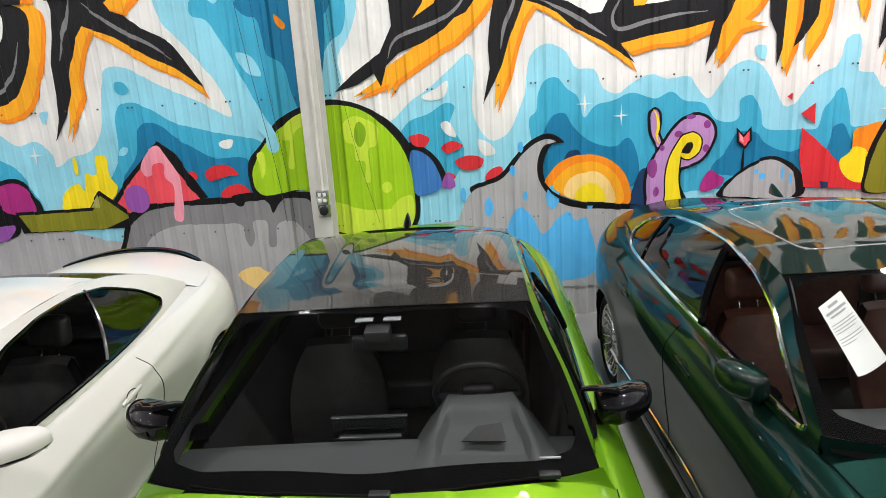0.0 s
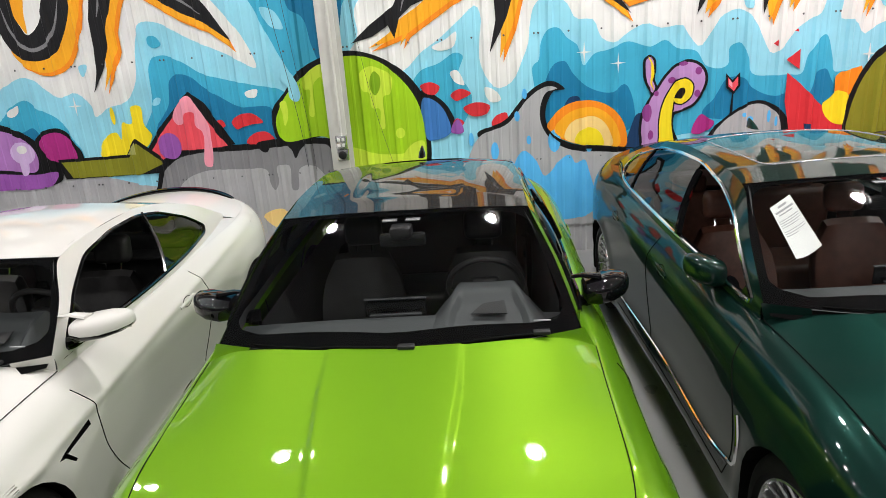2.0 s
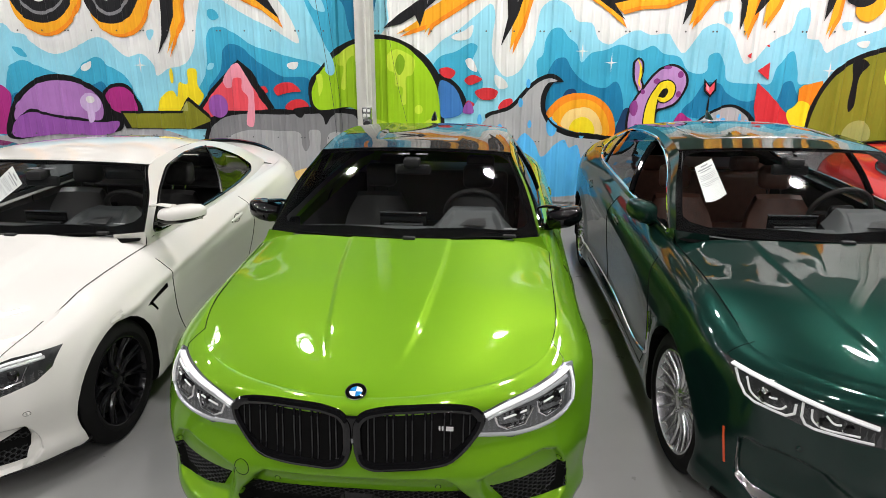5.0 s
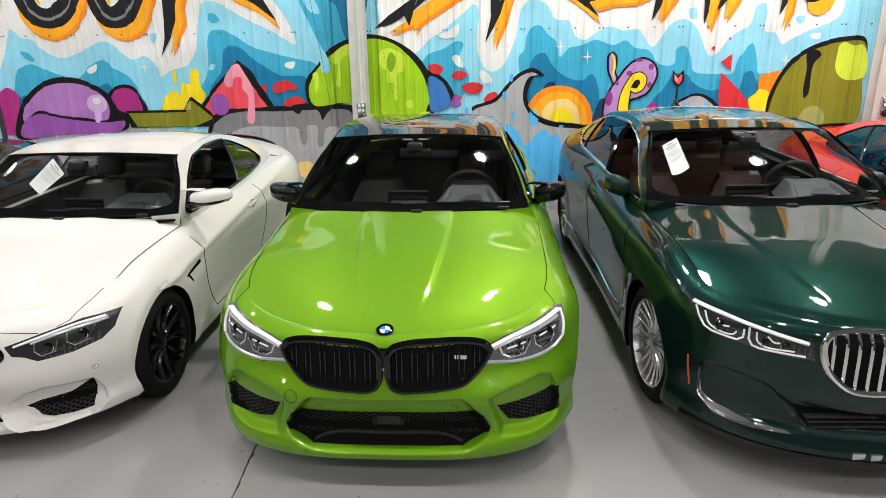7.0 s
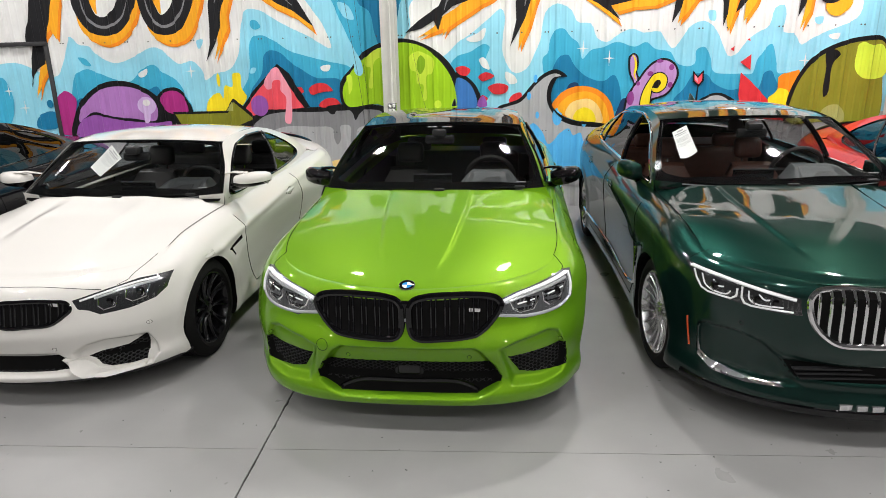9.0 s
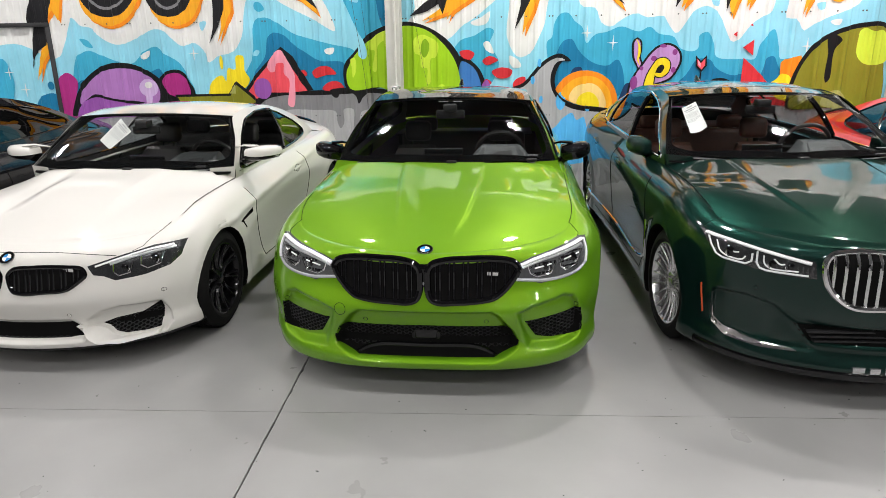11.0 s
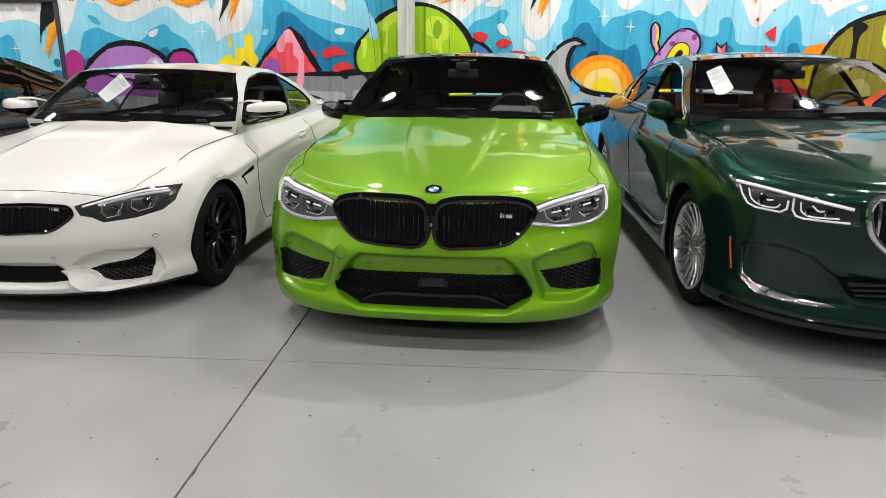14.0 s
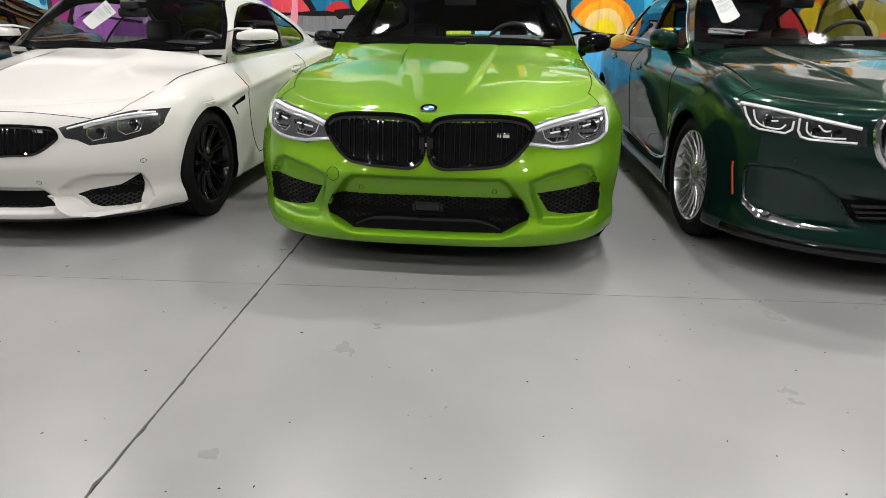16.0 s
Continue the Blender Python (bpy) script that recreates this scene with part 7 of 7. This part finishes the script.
green = dict(
    name="lime_green_sedan", label="lime green metallic sports sedan with black roof, parked nose out", at=(0.01, 0.05, 0.5), paint=GREEN, roof_paint=CARBON, zmul=1.0,
    axle=0.86, base=2.98, length=4.96, corner=(1.85, 2.9), levels=levels_for(lambda z: z, 1.018, None, 0.03, table=WIDE_LEVELS), blunt={0: 3.0, 1: 3.1, 2: 3.1, 3: 3.05, 4: 2.7, 5: 2.05}, arch=0.375, crease=(0.83, 0.006),
    hood=[(0.100, 0.48, 0.7865, 2.2), (0.17, 0.56, 0.809, 2.2), (0.42, 0.70, 0.880, 2.2), (0.78, 0.93, 0.962, 2.3), (1.08, 1.20, 1.012, 2.2, 3.0), (1.36, 1.47, 1.060, 2.2, 6.5)], bulge=hood_green,
    screen=[(.768, 1.35, 1.475, 1.052, 1.060), (.70, 1.69, 1.785, 1.281, 1.248), (.608, 2.02, 2.10, 1.458, 1.425)],
    roof=[(.608, 2.02, 2.10, 1.458, 1.425), (.60, 2.35, 2.40, 1.497, 1.458), (.59, 2.75, 2.8, 1.505, 1.464), (.585, 3.15, 3.2, 1.484, 1.438), (.585, 3.45, 3.55, 1.432, 1.372)],
    rear=[(.585, 3.45, 3.55, 1.432, 1.372), (.64, 3.85, 3.95, 1.28, 1.23), (.70, 4.22, 4.2, 1.13, 1.105)], deck=[(4.2, 4.2, 1.12), (4.5, 4.45, 1.125), (4.84, 4.62, 1.12)],
    belt=[(1.9, .825), (2.7, .838), (3.4, .828), (3.9, .77)], window=[(1.57, 1.055), (2.2, 1.065), (3.2, 1.095), (3.76, 1.13), (3.88, 1.18), (3.6, 1.30), (3.25, 1.37), (2.75, 1.412), (2.32, 1.402), (1.98, 1.318)],
    panes=[(0, 2.62, True), (2.62, 9, True)], pillars=[((2.62, 1.08), (2.56, 1.385), 0.020)], gaps=[[(1.45, .90), (1.42, .8), (1.40, .5), (1.50, .27)], [(2.62, .95), (2.66, .7), (2.6, .27)], [(1.5, .27), (2.6, .27), (3.3, .28)]],
    handles=[(2.32, .84), (3.30, .88)], mirror=(0.935, 1.88, 1.06), mirror_mats=(GLOSSBLACK, GLOSSBLACK), prong=True,
    openings=[(poly_round(KG, 2, .3), .06), (poly_round(flip(KG), 2, .3), .06), (LOWG, .07), (SIDEG, .06), (flip(SIDEG), .06), (LAMPG, .05), (flip(LAMPG), .05)],
    lamp=LAMPG, lamp_housing=LAMPTONE, side_glass=REARGLASS, blind=True,
    lamp_lines=[("bay", [(.535, .716), (.552, .676), (.59, .654), (.665, .660), (.70, .725), (.62, .728)]), ("bay", [(.712, .738), (.718, .690), (.745, .664), (.81, .676), (.845, .75), (.79, .758)]), ("chrome", [(.51, .712), (.59, .735), (.73, .757), (.835, .772)]), ("thin", [(.575, .700), (.665, .712)]), ("thin", [(.735, .722), (.82, .737)]), ("bar", [(.50, .724), (.58, .749), (.72, .773), (.84, .790)]), ("bar", [(.855, .785), (.866, .74), (.862, .68)]), ("chrome", [(.47, .655), (.57, .641), (.62, .634), (.82, .651), (.862, .68)]), ("edge", [(.54, .716), (.555, .678), (.59, .658), (.66, .664), (.69, .715)]), ("edge", [(.71, .735), (.718, .690), (.745, .668), (.805, .682), (.835, .75)]), ("lens", [(.62, .698), (.775, .718)])],
    kidneys=[(KG, 6, GLOSSBLACK, GLOSSBLACK, .016), (flip(KG), 6, GLOSSBLACK, GLOSSBLACK, .016)], slat_pair=(-.012, .012), slat_r=.006, grille_badge=(.357, .696),
    grids=[(LOWG, .020), (SIDEG, .020), (flip(SIDEG), .020)],
    ridges=[("lower_wing", [(0, .272), (.27, .268), (.33, .25), (.375, .226)], .010, 1.6, False, GLOSSBLACK)],
    sculpt=[(CENTREG, .056, .034), (POCKETG, .048, .036)], fine=120, rows=181, bar_r=.017, guide_r=.0055, guide_mat=CHROME, extras=[green_nose],
    seam=(None, [(.820, .803), (.828, .812)]), nose_cover=.95, roof_cols=121, channel=.010, sensors=[(.325, .425), (.81, .472)], emblem=0.15, emblem_on="hood", emblem_tilt=18, fin=3.25, wheels="double", track=0.825, leather=LEATHER, seat_y=2.25, wipers=[(.05, -.60), (.60, .10)],
)

def white_nose(car, s, tree, hood_tree):
    """The flat-faced blades under the side intakes."""
    for sg in (1, -1):
        blade = [(.345, .288), (.46, .272), (.50, .256), (.54, .224), (.585, .205), (.68, .201), (.742, .206), (.744, .186), (.57, .168), (.468, .182)]
        part("bumper_blade", patch([(sg * x, z) for x, z in blade][::sg], "y", tree, -0.004, 0.02, thick=0.034), WHITE, car)


KW = [(.024, .614), (.048, .640), (.163, .653), (.347, .648), (.425, .634), (.440, .602), (.405, .566), (.34, .524), (.221, .515), (.085, .511), (.050, .522), (.026, .573)]
LOWW = [(-.31, .308), (.31, .308), (.396, .237), (.30, .225), (-.30, .225), (-.396, .237)]
SIDEW = [(.462, .281), (.53, .303), (.658, .321), (.70, .345), (.755, .378), (.742, .214), (.68, .209), (.583, .213), (.535, .232), (.498, .266)]
LAMPW = [(.450, .647), (.601, .688), (.747, .720), (.878, .719), (.864, .637), (.823, .593), (.721, .565), (.585, .553), (.532, .583), (.48, .595)]
white = dict(
    green, name="white_coupe", label="pearl white sports coupe with black wheels and open side window", at=(-2.40, 0.13, -0.4), paint=WHITE, roof_paint=WHITE, zmul=0.93,
    nose_cover=0, channel=0, roof_cols=41, blunt={}, wheel_r=.335, axle=0.865, base=2.77, length=4.67, corner=(1.85, 2.9), levels=levels_for(lambda z: z * 0.94 if z > .25 else z, 0.978, [.30, .045, .035, .08, .03, .05, .075, .12, .19, .24, .30], 0.04), arch=0.352, crease=(0.70, 0.017, 0.085),
    hood=[(0.20, 0.50, 0.748, 2.2), (0.30, 0.60, 0.775, 2.2), (0.5, 0.72, 0.825, 2.2), (0.80, 0.93, 0.885, 2.3), (1.05, 1.16, 0.935, 2.2), (1.335, 1.48, 0.990, 2.2, 6.0)], bulge=hood_white,
    screen=[(.80, 1.32, 1.47, .983, .998), (.735, 1.58, 1.69, 1.18, 1.16), (.645, 1.82, 1.90, 1.355, 1.325)],
    roof=[(.645, 1.82, 1.90, 1.355, 1.325), (.625, 2.2, 2.25, 1.395, 1.36), (.59, 2.6, 2.65, 1.39, 1.352), (.56, 2.95, 3.0, 1.355, 1.31)],
    rear=[(.56, 2.95, 3.0, 1.355, 1.31), (.61, 3.42, 3.45, 1.23, 1.19), (.68, 3.82, 3.80, 1.05, 1.02)], deck=[(3.82, 3.80, 1.045), (4.1, 4.05, 1.07), (4.55, 4.32, 1.065)],
    belt=[(1.8, .812), (2.4, .815), (3.0, .795), (3.5, .74)], window=[(1.53, .962), (2.3, .968), (2.9, .985), (3.30, 1.015), (3.36, 1.055), (3.22, 1.16), (2.98, 1.26), (2.70, 1.312), (2.35, 1.322), (2.05, 1.287), (1.78, 1.16)],
    panes=[(0, 2.58, False), (2.58, 9, True)], lean=.65, pillars=[((2.58, .985), (2.80, 1.305), 0.010)], pillar_mat=CHROME, gaps=[[(1.41, .85), (1.46, .75), (1.50, .5), (1.62, .27)], [(2.75, .92), (2.82, .7), (2.6, .27)], [(1.62, .27), (2.6, .27)]],
    handles=[(2.42, .80)], mirror=(0.965, 1.60, 1.072), mirror_size=(1.15, 1, .85), mirror_mats=(WHITE, GLOSSBLACK), prong=True,
    openings=[(poly_round(KW, 2, .3), .06), (poly_round(flip(KW), 2, .3), .06), (LOWW, .07), (SIDEW, .06), (flip(SIDEW), .06), (LAMPW, .05), (flip(LAMPW), .05)],
    vents=[[(1.15, .655), (1.40, .705), (1.41, .672), (1.22, .648), (1.27, .590), (1.252, .586), (1.195, .642)]],
    lamp=LAMPW, lamp_housing=LAMPDARK, side_glass=SIDEGLASS, blind=False, seam=([(0, .722), (.3, .719), (.48, .703), (.585, .689)], [(.655, .703), (.70, .722)]),
    lamp_lines=[("bar", [(.49, .642), (.61, .675), (.74, .702), (.83, .705)]), ("chrome", [(.56, .648), (.66, .674), (.76, .688), (.84, .692)]), ("edge", [(.575, .645), (.575, .605), (.60, .578), (.655, .590), (.665, .645)]), ("edge", [(.70, .67), (.70, .625), (.73, .600), (.785, .615), (.80, .675)]), ("lens", [(.618, .617), (.748, .645)])],
    kidneys=[(KW, 6, GLOSSBLACK, GLOSSBLACK, .011), (flip(KW), 6, GLOSSBLACK, GLOSSBLACK, .011)], grille_badge=(.36, .635),
    grids=[(LOWW, .018), (SIDEW, .018), (flip(SIDEW), .018)],
    ridges=[("lip_edge", [(-.90, .172), (-.7, .162), (0, .158), (.7, .162), (.90, .172)], .007, 1.4, False, SATINBLACK)],
    sculpt=[([(-.31, .335), (.31, .335), (.42, .25), (.38, .19), (-.38, .19), (-.42, .25)], .02, .025), ([(.388, .321), (.474, .378), (.57, .402), (.770, .392), (.792, .316), (.81, .236), (.77, .175), (.50, .165), (.40, .235)], .036, .028)], fine=130, rows=201, bar_r=.012, guide_r=.0045, guide_mat=CHROME, extras=[white_nose],
    sensors=[(.318, .36), (.788, .452)], emblem=0.70, emblem_on="body", emblem_tilt=40, fin=None, spoiler=True, wheels="y", track=0.80, seat_y=2.05, wipers=[(.05, -.58), (.58, .10)], notice=NOTICE_W,
)

KD = [(.024, .79), (.045, .825), (.128, .835), (.313, .829), (.370, .813), (.392, .780), (.371, .662), (.324, .602), (.265, .565), (.13, .562), (.05, .57), (.026, .61)]
LOWD = [(-.47, .44), (.47, .44), (.40, .345), (-.40, .345)]
LAMPD = [(.421, .691), (.437, .776), (.60, .803), (.76, .829), (.868, .842), (.852, .79), (.836, .748), (.801, .714), (.706, .706), (.617, .692), (.496, .686)]


def dark_nose(car, s, tree, hood_tree):
    """The slats of the lower intake and the silver bars that stand for the lettering on the lip."""
    q = on_surface(tree, [(0, .47)], "y", -1, 0.0)[0]
    for z in (.425, .40, .375):
        part("intake_slat", box_bm(-.46 + .7 * (.44 - z), .46 - .7 * (.44 - z), q.y + .03, q.y + .06, z - .005, z + .005, 0.002), SATINBLACK, car)
    for sg in (1, -1):
        blade = [(.814, .515), (.804, .43), (.793, .365), (.752, .328), (.63, .306), (.47, .294), (.45, .286), (.62, .274), (.755, .287), (.806, .340), (.816, .43), (.822, .514)]
        part("chrome_blade", patch([(sg * x, z) for x, z in blade][::sg], "y", tree, 0.002, 0.012, thick=0.010), CHROME, car)
    for x, w in ((-.21, .06), (-.13, .05), (-.06, .055), (.01, .018), (.05, .06), (.13, .06)):
        q = on_surface(tree, [(x + w / 2, .225)], "y", -1, 0.0)
        if q:
            part("lettering_bar", box_bm(x, x + w, q[0].y - .006, q[0].y + .01, .209, .241, 0.002), SILVER, car)


dark = dict(
    green, name="dark_green_limousine", label="dark green luxury sedan with chrome trim and silver multi-spoke wheels", at=(2.40, 0.09, 2.3), paint=DARKGREEN, roof_paint=DARKGREEN, zmul=1.04,
    nose_cover=0, channel=0, roof_cols=41, blunt={}, seam=(None, [(.850, .838), (.856, .846)]), wheel_r=.355, axle=0.98, base=3.11, length=5.25, corner=(1.85, 2.9), levels=levels_for(lambda z: z * 1.04 + .02 * min(1, max(0, (z - .3) / .4)) if z > .25 else z, 0.985, [.30, .03, .02, .05, .015, .02, .025, .035, .065, .10, .17], 0.06), arch=0.378, crease=(0.84, 0.005),
    hood=[(0.062, 0.48, 0.858, 2.2), (0.14, 0.56, 0.88, 2.2), (0.42, 0.72, 0.945, 2.2), (0.80, 0.96, 1.010, 2.3), (1.15, 1.27, 1.050, 2.2), (1.40, 1.575, 1.078, 2.2, 4.5)], bulge=hood_dark,
    screen=[(.805, 1.40, 1.58, 1.072, 1.09), (.735, 1.78, 1.90, 1.29, 1.26), (.64, 2.16, 2.25, 1.468, 1.436)],
    roof=[(.64, 2.16, 2.25, 1.468, 1.436), (.62, 2.5, 2.55, 1.505, 1.467), (.595, 3.0, 3.05, 1.512, 1.472), (.59, 3.45, 3.5, 1.482, 1.44), (.585, 3.75, 3.85, 1.43, 1.375)],
    rear=[(.585, 3.75, 3.85, 1.43, 1.375), (.64, 4.15, 4.25, 1.29, 1.25), (.70, 4.5, 4.5, 1.17, 1.145)], deck=[(4.5, 4.5, 1.165), (4.8, 4.75, 1.17), (5.13, 4.90, 1.16)],
    belt=[(2.0, .830), (2.9, .843), (3.7, .828), (4.2, .77)], window=[(1.61, 1.045), (2.26, 1.063), (2.9, 1.08), (3.6, 1.09), (4.02, 1.10), (4.12, 1.17), (4.02, 1.275), (3.6, 1.385), (3.2, 1.425), (2.78, 1.435), (2.42, 1.40), (2.12, 1.32)],
    panes=[(0, 2.60, False), (2.60, 9, True)], lean=.55, pillars=[((2.60, 1.08), (2.765, 1.395), 0.022), ((3.66, 1.10), (3.70, 1.36), 0.012)], pillar_mat=GLOSSBLACK,
    gaps=[[(1.54, .94), (1.50, .8), (1.46, .5), (1.55, .27)], [(2.78, 1.0), (2.82, .7), (2.76, .27)], [(1.55, .27), (2.76, .27), (3.5, .28)]],
    handles=[(2.44, .88), (3.50, .91)], mirror=(0.890, 1.98, 1.085), mirror_mats=(DARKGREEN, GLOSSBLACK), mirror_split=-.05, mirror_size=(.74, 1, 1.12), prong=False, guide_r=.0055, guide_mat=DRL, fine=60, rows=91,
    sculpt=[([(.825, .53), (.80, .552), (.675, .560), (.565, .53), (.475, .45), (.375, .30), (.485, .29), (.76, .30), (.815, .36)], .035, .02), ([(-.50, .455), (.50, .455), (.41, .33), (-.41, .33)], .02, .025)], extras=[dark_nose],
    openings=[(poly_round(KD, 2, .3), .06), (poly_round(flip(KD), 2, .3), .06), (LOWD, .06), (LAMPD, .05), (flip(LAMPD), .05)],
    lamp=LAMPD, lamp_housing=LAMPDARK, side_glass=SIDEGLASS, blind=False, steer=4,
    lamp_lines=[("bar", [(.45, .764), (.65, .800), (.76, .819), (.845, .829)]), ("edge", [(.842, .815), (.836, .775), (.82, .735), (.795, .721), (.71, .716), (.688, .735), (.684, .775)]), ("thin", [(.815, .805), (.805, .755), (.785, .738), (.725, .735), (.71, .755)]),
        ("edge", [(.665, .79), (.668, .735), (.655, .708), (.628, .700), (.458, .700)]), ("thin", [(.64, .775), (.637, .735), (.62, .718), (.50, .716)]), ("thin", [(.60, .765), (.575, .742), (.555, .745)]), ("thin", [(.775, .79), (.755, .765), (.735, .768)]), ("lens", [(.755, .762), (.59, .737), (.52, .735)])],
    kidneys=[(KD, 7, CHROME, CHROME, .014), (flip(KD), 7, CHROME, CHROME, .014)], slat_pair=(0,), slat_r=.008, grille_badge=None,
    grids=[(LOWD, 0)],
    ridges=[("lip_edge", [(-.86, .20), (-.7, .19), (0, .185), (.7, .19), (.86, .20)], .016, 1.5, False, GLOSSBLACK), ("intake_bar", [(0, .415), (.43, .413)], .007, 1.2, False, SATINBLACK), ("intake_bar", [(0, .385), (.41, .383)], .007, 1.2, False, SATINBLACK), ("intake_bar", [(0, .36), (.39, .358)], .007, 1.2, False, SATINBLACK)],
    sensors=[(.66, .60)], emblem=0.13, emblem_on="hood", emblem_tilt=20, fin=3.55, wheels="fan", track=0.79, leather=BROWNLEATHER, seat_y=2.40, wipers=[(.05, -.60), (.60, .10)], notice=NOTICE_D,
    window_trim=CHROME, panorama=(.46, 2.42, 3.30), side_lines=[("chrome_sill_line", [(1.42, .66), (1.40, .52), (1.44, .40), (1.60, .345), (2.6, .335), (3.9, .36)], .011), ("amber_marker", [(.45, .375), (.452, .47), (.455, .545)], .006)],
    side_line_mat={"chrome_sill_line": CHROME, "amber_marker": AMBER},
)
for spec in (
    dict(green, name="black_sedan", label="black four-door sedan parked beside the white coupe", at=(-4.72, -0.62, 0.0), paint=BLACKPAINT, roof_paint=BLACKPAINT, extras=[], sculpt=[], fine=44, rows=61, mirror_mats=(BLACKPAINT, GLOSSBLACK), ridges=[]),
    white, green, dark,
    dict(white, name="red_coupe", label="bright red low coupe parked beside the dark sedan", at=(4.62, 0.80, 0.0), paint=REDPAINT, roof_paint=REDPAINT, side_glass=REARGLASS, seam=None, sculpt=[], mirror_mats=(REDPAINT, GLOSSBLACK), ridges=[], panes=[(0, 2.6, True), (2.6, 9, True)], notice=None),
):
    make_car(spec)
